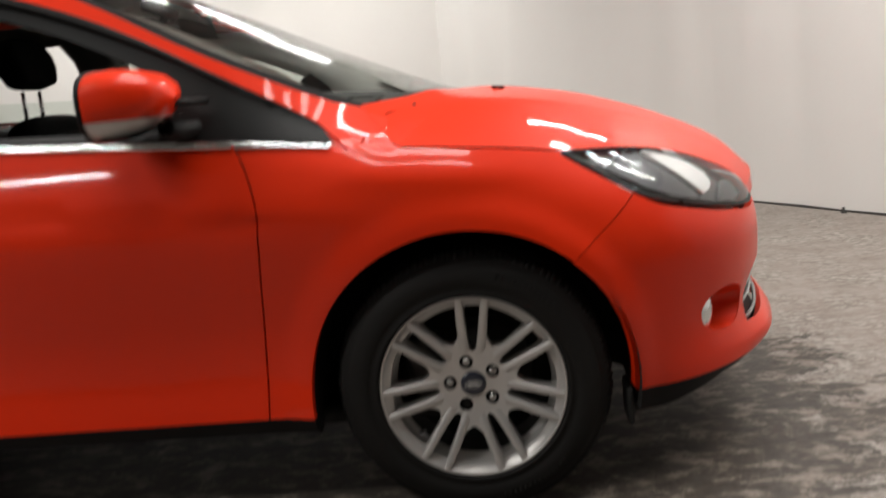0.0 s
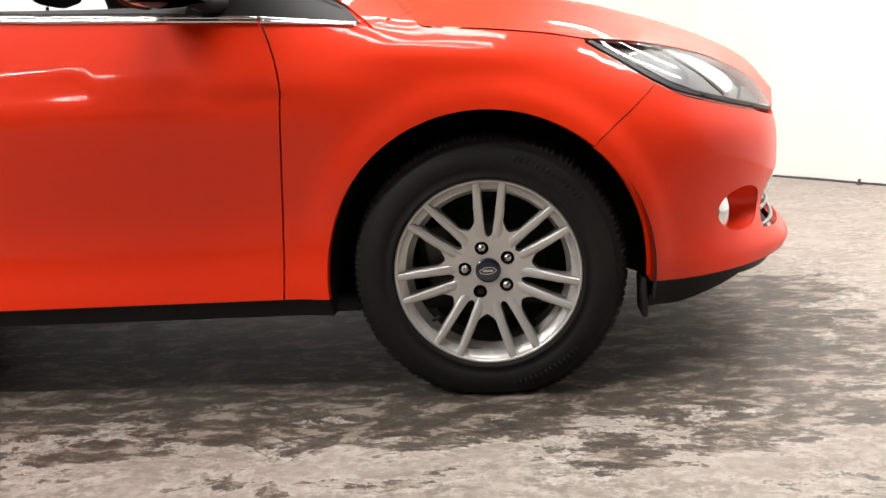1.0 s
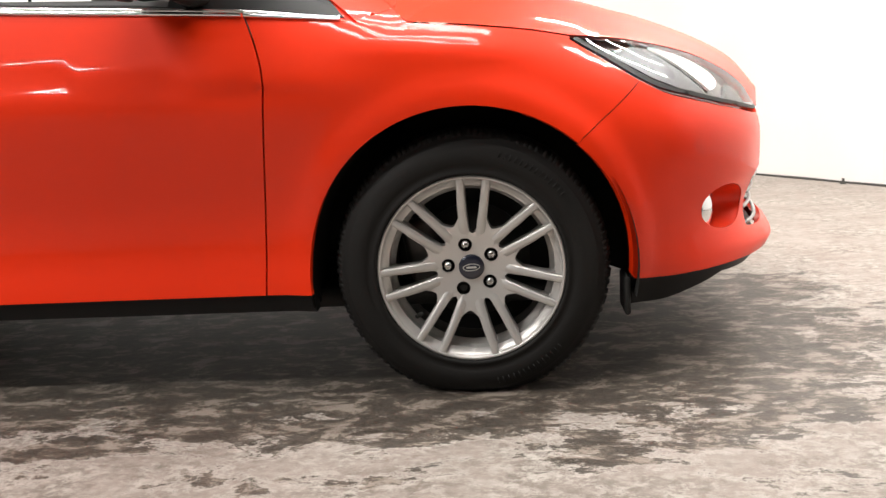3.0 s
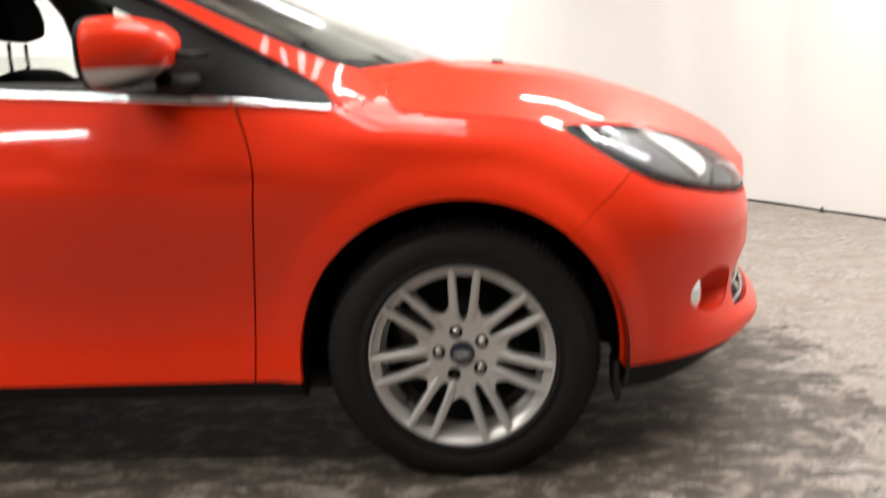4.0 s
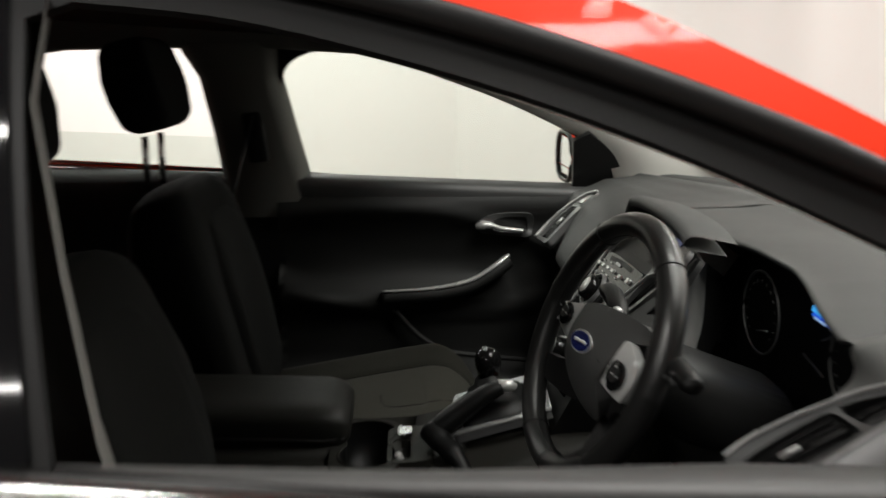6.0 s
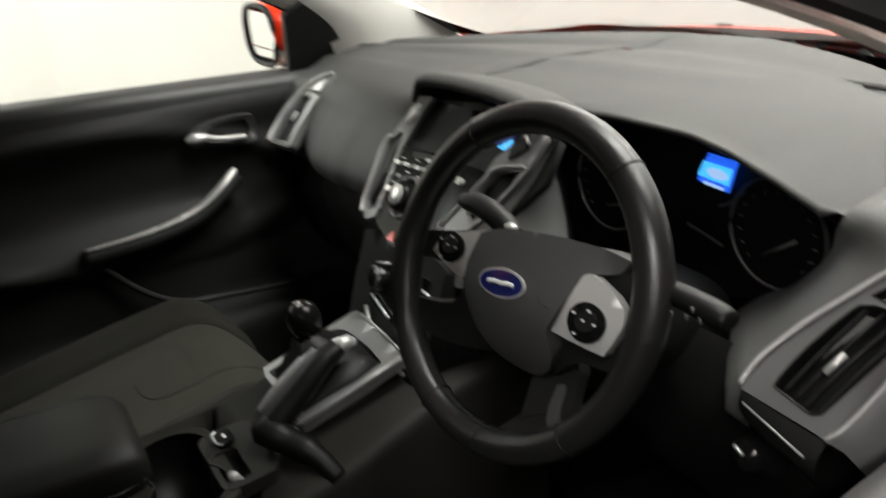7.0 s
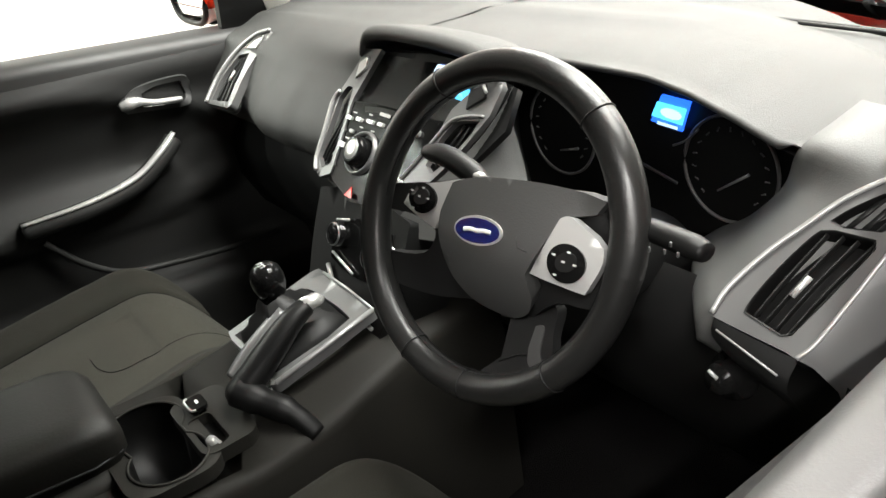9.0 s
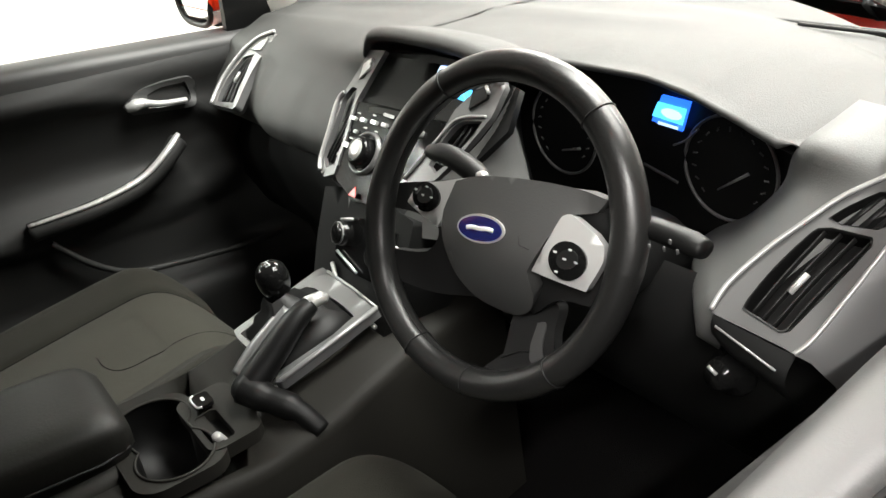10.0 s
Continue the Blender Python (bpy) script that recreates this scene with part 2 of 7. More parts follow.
# kept pale so the unseen walls bounce fill onto flank and cabin
FILL_WALL = material("fill_wall_paint", (0.52, 0.51, 0.49), 0.85, grain=(1.5, (0.44, 0.432, 0.415)))
HEM = material("dark_floor_edge", (0.03, 0.028, 0.026), 0.8, grain=(9, (0.06, 0.055, 0.05)))
TUBE = material("fluorescent_diffuser", (0.8, 0.8, 0.78), 0.5)

ARM_LEATHER = material("matt_armrest_leather", (0.0085, 0.0082, 0.0070), 0.55, bump=(260, 0.3, 0.001), vary=0.08, spec=0.22)
# ---- building helpers ----
LIFT = 0.0  # height offset of the cabin's fittings


def part(name, bm, mat, parent=None, label="", mirror=False):
    """Links a bmesh as one mesh object; mirror makes the twin on the other side of the car too."""
    made = []
    if LIFT:
        bmesh.ops.translate(bm, vec=(0, 0, LIFT), verts=bm.verts)
    for flip in (False, True) if mirror else (False,):
        if flip:
            bmesh.ops.transform(bm, matrix=Matrix.Diagonal((1, -1, 1, 1)), verts=bm.verts)
            bmesh.ops.reverse_faces(bm, faces=bm.faces)
        me = bpy.data.meshes.new(name)
        bm.to_mesh(me)
        me.materials.append(mat)
        me.shade_smooth()
        ob = new(name, me)
        ob.parent = parent
        if label:
            ob["label"] = label
        made.append(ob)
    bm.free()
    return made if mirror else made[0]


def curve(points, n=8, closed=False):
    """A smooth line through the points (any dimension), n steps from each to the next."""
    p = [np.asarray(q, float) for q in points]
    k = len(p)
    out = []
    for i in range(k if closed else k - 1):
        a, b, c, d = (p[(i + j) % k] if closed else p[min(max(i + j, 0), k - 1)] for j in (-1, 0, 1, 2))
        for u in np.linspace(0, 1, n, endpoint=False):
            out.append(0.5 * (2 * b + (c - a) * u + (2 * a - 5 * b + 4 * c - d) * u * u + (3 * b - a - 3 * c + d) * u**3))
    if not closed:
        out.append(p[-1])
    return np.array(out)


def ring(*runs, n=8):
    """A closed outline: smooth runs, joined by corners."""
    out = []
    for r in runs:
        c = curve(r, n) if len(r) > 1 else np.array([r[0]], float)
        out.extend(c if not out or np.linalg.norm(out[-1] - c[0]) > 1e-6 else c[1:])
    if np.linalg.norm(out[0] - out[-1]) < 1e-6:
        out.pop()
    return np.array(out)


def within(poly, q):
    x, y = q[:, 0], q[:, 1]
    hit = np.zeros(len(q), bool)
    for (ax, ay), (bx, by) in zip(poly, np.roll(poly, -1, 0)):
        cut = (ay > y) != (by > y)
        hit ^= cut & (x < (bx - ax) * (y - ay) / (by - ay + 1e-15) + ax)
    return hit


def dense(poly, step):
    out = []
    for a, b in zip(poly, np.roll(poly, -1, 0)):
        k = max(1, int(np.ceil(np.linalg.norm(b - a) / step)))
        out.extend(a + (b - a) * i / k for i in range(k))
    return np.array(out)


def panel(outer, fn, step=0.025, holes=(), lip=0.012, depth=None):
    """A sheet with the given outline, laid on the surface fn(u, v), with its edges turned in by lip. depth: vector of the turned edge."""
    from mathutils.geometry import delaunay_2d_cdt
    loops = [dense(np.asarray(l, float), step) for l in (outer, *holes)]
    verts, edges = [], []
    for l in loops:
        k = len(verts)
        verts.extend(l)
        edges.extend((k + i, k + (i + 1) % len(l)) for i in range(len(l)))
    lo, hi = loops[0].min(0), loops[0].max(0)
    gx, gy = np.meshgrid(np.arange(lo[0] + step / 2, hi[0], step), np.arange(lo[1] + step / 2, hi[1], step))
    grid = np.stack([gx.ravel(), gy.ravel()], -1)
    if len(grid):
        keep = within(loops[0], grid)
        for l in loops[1:]:
            keep &= ~within(l, grid)
        rim = np.array(verts)
        for i in range(0, len(rim), 200):
            keep &= (np.hypot(grid[:, None, 0] - rim[None, i:i + 200, 0], grid[:, None, 1] - rim[None, i:i + 200, 1]).min(1) > step * 0.45)
        verts.extend(grid[keep])
    v2, e2, f2, ov, _, _ = delaunay_2d_cdt([Vector(v) for v in verts], edges, [], 0, 1e-7)
    q = np.array([tuple(v) for v in v2])
    tri = np.array([f for f in f2 if len(f) == 3])
    mid = q[tri].mean(1)
    keep = within(loops[0], mid)
    for l in loops[1:]:
        keep &= ~within(l, mid)
    tri = tri[keep]
    p = fn(q[:, 0], q[:, 1])
    e = 1e-3
    nrm = np.cross(fn(q[:, 0] + e, q[:, 1]) - fn(q[:, 0] - e, q[:, 1]), fn(q[:, 0], q[:, 1] + e) - fn(q[:, 0], q[:, 1] - e))
    nrm /= np.linalg.norm(nrm, axis=1)[:, None] + 1e-12
    bm = bmesh.new()
    vs = [bm.verts.new(c) for c in p]
    count = {}
    for a, b, c in tri:
        a, b, c = int(a), int(b), int(c)
        t = (q[b][0] - q[a][0]) * (q[c][1] - q[a][1]) - (q[b][1] - q[a][1]) * (q[c][0] - q[a][0])
        f = (a, b, c) if t > 0 else (a, c, b)
        bm.faces.new([vs[i] for i in f])
        for i, j in ((f[0], f[1]), (f[1], f[2]), (f[2], f[0])):
            count[(i, j)] = count.get((i, j), 0) + 1
    if lip:
        top, low = {}, {}
        for i, j in list(count):
            if (j, i) in count:
                continue
            for k in (i, j):
                if k not in top:
                    top[k] = bm.verts.new(p[k])
                    low[k] = bm.verts.new(p[k] - nrm[k] * lip if depth is None else p[k] + np.asarray(depth, float))
            bm.faces.new((top[j], top[i], low[i], low[j]))
    for v in [v for v in bm.verts if not v.link_faces]:
        bm.verts.remove(v)
    return bm


def loft(rows, close=False, cap=False):
    """A grid of faces through rows of points of equal number; close joins each row's ends."""
    bm = bmesh.new()
    vs = [[bm.verts.new(tuple(p)) for p in r] for r in rows]
    for a, b in zip(vs, vs[1:]):
        k = len(a)
        for i in range(k if close else k - 1):
            try:
                bm.faces.new((a[i], a[(i + 1) % k], b[(i + 1) % k], b[i]))
            except ValueError:
                pass
    if cap:
        for r in (vs[0][::-1], vs[-1]):
            bm.faces.new(r)
    bmesh.ops.recalc_face_normals(bm, faces=bm.faces)
    return bm


def lathe(profile, centre, axis, n=64, closed=False):
    """Turns a profile of (radius, along) about the axis through centre."""
    axis = np.asarray(axis, float) / np.linalg.norm(axis)
    e = np.cross(axis, (0, 0, 1) if abs(axis[2]) < 0.9 else (1, 0, 0))
    e /= np.linalg.norm(e)
    g = np.cross(axis, e)
    c = np.asarray(centre, float)
    rows = [[c + axis * a + r * (np.cos(t) * e + np.sin(t) * g) for t in np.linspace(0, 2 * np.pi, n, endpoint=False)] for r, a in profile]
    if closed:
        rows.append(rows[0])
    return loft(rows, close=True)


def tube(path, radius, n=10, flat=1.0, up=(0, 0, 1), cap=True):
    """A round or flattened bar along a path; radius may be one number or one a point."""
    p = np.asarray(path, float)
    rad = np.broadcast_to(radius, (len(p),))
    tan = np.gradient(p, axis=0)
    tan /= np.linalg.norm(tan, axis=1)[:, None]
    rows = []
    for c, t, r in zip(p, tan, rad):
        s = np.cross(t, up)
        s /= np.linalg.norm(s) + 1e-9
        w = np.cross(s, t)
        rows.append([c + r * (np.cos(a) * s + flat * np.sin(a) * w) for a in np.linspace(0, 2 * np.pi, n, endpoint=False)])
    return loft(rows, close=True, cap=cap)


def block(size, m=None, bevel=0.004, seg=2):
    """A box with rounded edges, centred, at the pose m."""
    bm = bmesh.new()
    bmesh.ops.create_cube(bm, size=1, matrix=Matrix.Diagonal((*size, 1)))
    if bevel:
        bmesh.ops.bevel(bm, geom=bm.edges[:], offset=min(bevel, 0.49 * min(size)), segments=seg, profile=0.5, affect="EDGES")
    if m is not None:
        bmesh.ops.transform(bm, matrix=m, verts=bm.verts)
    return bm


def frame_of(origin, u, v):
    """A mapping of flat (a, b, out) onto the plane at origin with the directions u and v."""
    o, u, v = np.asarray(origin, float), np.asarray(u, float), np.asarray(v, float)
    u = u / np.linalg.norm(u)
    v = v - u * (u @ v)
    v = v / np.linalg.norm(v)
    w = np.cross(u, v)

    def fn(a, b, out=0.0):
        a, b = np.broadcast_arrays(np.asarray(a, float), np.asarray(b, float))
        return o + a[..., None] * u + b[..., None] * v + out * w
    return fn


def lifted(fn, out):
    return lambda a, b: fn(a, b, out)


def oval(cx, cy, rx, ry, n=32, turn=0.0):
    t = np.linspace(0, 2 * np.pi, n, endpoint=False)
    a, b = rx * np.cos(t), ry * np.sin(t)
    c, s = math.cos(turn), math.sin(turn)
    return np.stack([cx + a * c - b * s, cy + a * s + b * c], -1)


def rounded(x0, y0, x1, y1, r, n=5):
    out = []
    for cx, cy, a in ((x1 - r, y1 - r, 0), (x0 + r, y1 - r, 90), (x0 + r, y0 + r, 180), (x1 - r, y0 + r, 270)):
        out.extend((cx + r * math.cos(radians(a + k * 90 / n)), cy + r * math.sin(radians(a + k * 90 / n))) for k in range(n + 1))
    return np.array(out)


def thing(name, label, category, at=(0, 0, 0), group="", kind=""):
    ob = new(name)
    ob.location = at
    return tagged(ob, label, category, group, kind)


def mirrored(bm):
    bmesh.ops.transform(bm, matrix=Matrix.Diagonal((1, -1, 1, 1)), verts=bm.verts)
    bmesh.ops.reverse_faces(bm, faces=bm.faces)
    return bm


def shifted(bm, d):
    bmesh.ops.translate(bm, vec=d, verts=bm.verts)
    return bm


def smooth(xs, ys, x):
    """Cubic through the points (xs, ys), with no overshoot beyond gentle tangents."""
    xs, ys = np.asarray(xs, float), np.asarray(ys, float)
    d = np.diff(ys) / np.diff(xs)
    m = np.zeros(len(xs))
    m[0], m[-1] = d[0], d[-1]
    m[1:-1] = np.where(d[:-1] * d[1:] > 0, 2 * d[:-1] * d[1:] / np.where(d[:-1] + d[1:] == 0, 1, d[:-1] + d[1:]), 0)
    x = np.asarray(x, float)
    i = np.clip(np.searchsorted(xs, x) - 1, 0, len(xs) - 2)
    h = xs[i + 1] - xs[i]
    u = (x - xs[i]) / h
    inside = ((2 * u**3 - 3 * u**2 + 1) * ys[i] + (u**3 - 2 * u**2 + u) * h * m[i]
              + (3 * u**2 - 2 * u**3) * ys[i + 1] + (u**3 - u**2) * h * m[i + 1])
    return np.where(u < 0, ys[0] + (x - xs[0]) * m[0], np.where(u > 1, ys[-1] + (x - xs[-1]) * m[-1], inside))


# the body's outline in plan: length along it from the front axle, and the half plan
PLAN_S = [-4.0, -3.4, -3.0, -2.6, -1.5, -0.5, 0.0, 0.25, 0.43, 0.60, 0.77, 0.96, 1.19, 1.39]
PLAN_X = [-3.55, -3.38, -2.99, -2.6, -1.5, -0.5, 0.0, 0.25, 0.427, 0.577, 0.687, 0.760, 0.806, 0.822]
PLAN_Y = [0.0, 0.55, 0.84, 0.885, 0.905, 0.905, 0.90, 0.875, 0.825, 0.735, 0.60, 0.42, 0.20, 0.0]
# how far the skin lies inside that outline, height by height
SEC_Z = [0.16, 0.25, 0.30, 0.36, 0.42, 0.55, 0.68, 0.72, 0.78, 0.84, 0.88, 0.92, 1.10, 1.25, 1.38, 1.46]
SEC = {
    -0.45: [0.03, 0.022, 0.036, 0.048, 0.048, 0.028, 0.004, 0.0, 0.014, 0.032, 0.044, 0.058, 0.140, 0.215, 0.300, 0.40],
    0.00: [0.03, 0.010, 0.010, 0.010, 0.010, 0.006, 0.006, 0.010, 0.032, 0.068, 0.13, 0.24, 0.50, 0.6, 0.7, 0.8],
    0.30: [0.04, 0.020, 0.012, 0.004, 0.0, 0.0, 0.030, 0.052, 0.098, 0.16, 0.24, 0.36, 0.60, 0.7, 0.8, 0.8],
    0.60: [0.04, 0.000, 0.010, 0.016, 0.012, 0.0, 0.055, 0.095, 0.19, 0.36, 0.46, 0.56, 0.70, 0.7, 0.7, 0.7],
    1.10: [0.05, 0.002, 0.016, 0.010, 0.002, 0.006, 0.062, 0.105, 0.21, 0.42, 0.54, 0.65, 0.70, 0.7, 0.7, 0.7],
}


def inset_field():
    """The insets on a fine grid, faired in both directions so that the panels flow without kinks."""
    gs, gz = np.arange(-0.70, 1.5001, 0.01), np.arange(0.10, 1.5601, 0.01)
    keys = list(SEC)
    layers = np.stack([smooth(SEC_Z, SEC[k], np.clip(gz, SEC_Z[0], SEC_Z[-1])) for k in keys])
    cols = np.stack([smooth(keys, layers[:, j], np.clip(gs, keys[0], keys[-1])) for j in range(len(gz))], 1)

    def blur(a, sigma, axis):
        k = np.exp(-0.5 * (np.arange(-24, 25) / sigma)**2)
        k /= k.sum()
        pad_ = [(0, 0), (0, 0)]
        pad_[axis] = (24, 24)
        p = np.pad(a, pad_, mode="reflect", reflect_type="odd")
        return np.apply_along_axis(lambda v: np.convolve(v, k, "valid"), axis, p)
    soft = blur(blur(cols, 7.0, 0), 2.2, 1)
    return gs, gz, soft


FIELD_S, FIELD_Z, FIELD = inset_field()


def field(s, z):
    """Smooth look-up in that grid."""
    fs = np.clip((s - FIELD_S[0]) / 0.01, 1, len(FIELD_S) - 3)
    fz = np.clip((z - FIELD_Z[0]) / 0.01, 1, len(FIELD_Z) - 3)
    i, j = np.floor(fs).astype(int), np.floor(fz).astype(int)
    u, v = fs - i, fz - j

    def w4(q):
        return (-0.5 * q + q * q - 0.5 * q**3, 1 - 2.5 * q * q + 1.5 * q**3, 0.5 * q + 2 * q * q - 1.5 * q**3, -0.5 * q * q + 0.5 * q**3)
    return sum(a * sum(b * FIELD[i + m - 1, j + n - 1] for n, b in enumerate(w4(v))) for m, a in enumerate(w4(u)))


def skin(s, z, out=0.0):
    """A point on the right-hand side of the body: s metres along its plan, at height z, pushed out by a little."""
    s, z = np.broadcast_arrays(np.asarray(s, float), np.asarray(z, float))
    e = 0.002
    px, py = smooth(PLAN_S, PLAN_X, s), smooth(PLAN_S, PLAN_Y, s)
    tx, ty = smooth(PLAN_S, PLAN_X, s + e) - smooth(PLAN_S, PLAN_X, s - e), smooth(PLAN_S, PLAN_Y, s + e) - smooth(PLAN_S, PLAN_Y, s - e)
    ln = np.hypot(tx, ty)
    nx, ny = -ty / ln, tx / ln
    inset = field(s, z)
    drop = z - (0.715 - 0.092 * (s + 0.34))  # crease that runs along the doors and dies out on the wing
    inset = inset + 0.0095 * np.exp(-np.abs(drop) / 0.030) * (drop < 0) * np.clip((-0.26 - s) / 0.30, 0, 1) * np.clip((s + 2.5) / 0.4, 0, 1)
    rise = z - (0.798 - 0.075 * (s + 0.30))  # shoulder line of the wing, from the door to the headlamp
    inset = inset - 0.017 * np.exp(-np.sqrt((rise / 0.035)**2 + 0.003)) * np.clip((s + 0.31) / 0.16, 0, 1) * np.clip((0.27 - s) / 0.30, 0, 1)
    fore = np.clip((s - 0.50) / 0.35, 0, 1)  # chin that juts out under the lower grille
    inset = inset - 0.034 * fore * fore * np.exp(-((z - 0.278) / 0.034)**2) + 0.014 * fore * np.exp(-((z - 0.375) / 0.045)**2)
    for axle in (0.0, -2.648):  # flared wheel arches
        r = np.hypot(s - axle, (z - 0.300) * 1.0)
        f = np.clip((0.44 - r) / 0.07, 0, 1)
        inset = inset - 0.014 * f * f * (3 - 2 * f) * (z < 0.75)
    d = out - inset
    return np.stack([px + nx * d, -(py + ny * d), z], -1)
# ---- the hall: slab, white cloth backdrops, ceiling, battens ----
bm = bmesh.new()
bmesh.ops.create_grid(bm, x_segments=40, y_segments=40, size=14)
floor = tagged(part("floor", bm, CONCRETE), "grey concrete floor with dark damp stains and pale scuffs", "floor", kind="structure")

CLOTH_WALLS = [(-9.0, 6.6), (-0.6, 6.45), (1.55, 3.38), (1.80, 2.93), (2.24, 2.15), (3.2, 0.3), (3.7, -1.6)]
UNSEEN_WALLS = [(3.7, -1.6), (5.5, -4.0), (5.5, -10.0), (-9.0, -10.0), (-9.0, 6.6)]


def cloth(a, b, seed):
    """A hung sheet of white cloth between two floor points, with soft folds."""
    rnd = np.random.RandomState(seed)
    a, b = np.array(a), np.array(b)
    ln = np.linalg.norm(b - a)
    d = (b - a) / ln
    nrm = np.array([-d[1], d[0]])
    k = int(ln / 0.03) + 2
    waves = [(rnd.uniform(2.5, 16), rnd.uniform(0, 6.3), rnd.uniform(0.003, 0.010)) for _ in range(6)]
    creases = [(rnd.uniform(0, ln), rnd.uniform(-0.5, 0.5), rnd.uniform(0.03, 0.07), rnd.uniform(-0.007, 0.007)) for _ in range(int(ln * 1.6) + 1)]
    rows = []
    for z in np.linspace(0.012, CEILING, 22):
        r = []
        for u in np.linspace(0, ln, k):
            fold = sum(h * math.sin(w * u + ph + 0.25 * z) for w, ph, h in waves)
            fold += sum(h * math.exp(-((u - c0 - sl * (z - 1.2)) / w0)**2) for c0, sl, w0, h in creases)
            p = a + d * u + nrm * fold * (0.6 + 0.25 * z) * min(1, u / 0.2, (ln - u) / 0.2)
            r.append((p[0], p[1], z))
        rows.append(r)
    return loft(rows)


for i, (a, b) in enumerate(zip(CLOTH_WALLS, CLOTH_WALLS[1:])):
    tagged(part("wall_%d" % (i + 1), cloth(a, b, i), CLOTH), "white cloth backdrop hung from ceiling to floor with soft folds", "backdrop", kind="structure")
    d = np.array(b) - np.array(a)
    ln = np.linalg.norm(d)
    m = pose((a[0] + b[0]) / 2, (a[1] + b[1]) / 2, 0.0045, 0, 0, math.degrees(math.atan2(d[1], d[0])))
    tagged(part("baseboard_%d" % (i + 1), block((ln, 0.03, 0.009), m, 0.002), HEM), "dark weighted hem along the foot of the cloth", "trim", kind="structure")

# unseen walls that close the hall and throw light back at the car
for i, (a, b) in enumerate(zip(UNSEEN_WALLS, UNSEEN_WALLS[1:])):
    d = np.array(b) - np.array(a)
    m = pose((a[0] + b[0]) / 2, (a[1] + b[1]) / 2, CEILING / 2, 0, 0, math.degrees(math.atan2(d[1], d[0])))
    tagged(part("wall_%d" % (i + 11), block((np.linalg.norm(d), 0.12, CEILING), m, 0), FILL_WALL), "plain pale grey wall, unseen, closing the hall and bouncing fill light", "wall", kind="structure")

bm = bmesh.new()
bmesh.ops.create_grid(bm, x_segments=1, y_segments=1, size=14, matrix=Matrix.Translation((0, 0, CEILING + 0.01)))
tagged(part("ceiling", bm, CEIL_MAT), "plain pale ceiling of the hall", "ceiling", kind="structure")

for lx, ly, power, length, breadth in LAMPS:
    fix = thing("ceiling_light", "long white fluorescent batten placed out of view under the ceiling" if breadth < 0.2 else "broad white light panel fixed under the ceiling", "ceiling light", (lx, ly, CEILING), "ceiling battens")
    part("housing", block((length + 0.06, breadth + 0.04, 0.07), pose(0, 0, -0.04), 0.01), TUBE, fix)

bolt = thing("floor_bolt", "small dark bolt standing at the foot of the backdrop", "bolt", (2.045, 2.40, 0))
part("shank", lathe([(0.0, 0.034), (0.008, 0.034), (0.008, 0.0)], (0, 0, 0), (0, 0, 1), 12), HEM, bolt)
part("plate", block((0.03, 0.03, 0.006), pose(0, 0, 0.003), 0.002), HEM, bolt)

# ---- the car: outer skin ----
car = thing("car", "bright red hatchback with silver alloy wheels and lowered driver's window", "car")
MIRRORED = dict(mirror=True)


def arch(r, axle, a0, a1, n=28, cz=0.293, squash=1.0):
    return [(axle + r * math.cos(radians(a)), cz + r * squash * math.sin(radians(a))) for a in np.linspace(a0, a1, n)]


ARCH = 0.362
GAP = [(-0.476, 0.252), (-0.468, 0.416), (-0.437, 0.672), (-0.432, 0.744), (-0.448, 0.816), (-0.474, 0.884)]
BELT = [(-0.248, 0.853), (-0.492, 0.876), (-0.728, 0.893), (-0.988, 0.912), (-1.192, 0.929), (-1.404, 0.948), (-1.9, 0.985), (-2.4, 1.02)]
BELT_TOP = [(-0.272, 0.866), (-0.492, 0.893), (-0.728, 0.912), (-0.988, 0.932), (-1.192, 0.951), (-1.404, 0.969), (-1.9, 1.006), (-2.4, 1.04)]
RAIL_LOW = [(-0.224, 0.852), (-0.292, 0.912), (-0.496, 1.032), (-0.696, 1.137), (-0.912, 1.230), (-1.136, 1.301), (-1.368, 1.346), (-1.604, 1.358), (-1.95, 1.345), (-2.3, 1.29), (-2.62, 1.18)]
RAIL_TOP = [(-0.14, 0.905), (-0.284, 0.962), (-0.396, 1.014), (-0.596, 1.114), (-0.808, 1.228), (-1.004, 1.318), (-1.2, 1.378), (-1.6, 1.418), (-2.1, 1.415), (-2.6, 1.37), (-3.0, 1.28)]
BONNET_EDGE = [(-0.10, 0.842), (0.028, 0.829), (0.16, 0.813), (0.256, 0.796), (0.312, 0.793), (0.512, 0.777), (0.68, 0.752), (0.792, 0.713), (0.904, 0.664), (0.96, 0.625)]
LAMP_LOW = [(0.256, 0.790), (0.34, 0.738), (0.412, 0.690), (0.484, 0.659), (0.648, 0.623), (0.836, 0.599), (0.948, 0.598)]
SEAM = [(0.256, 0.5755), (0.328, 0.628), (0.409, 0.688)]


def shift(points, dx=0.0, dz=0.0):
    return [(x + dx, z + dz) for x, z in points]


def belt_at(x, line=BELT):
    xs, zs = zip(*sorted(line))
    return float(np.interp(x, xs, zs))


# front wing
a_seam = math.degrees(math.atan2(0.5755 - 0.293, 0.256))
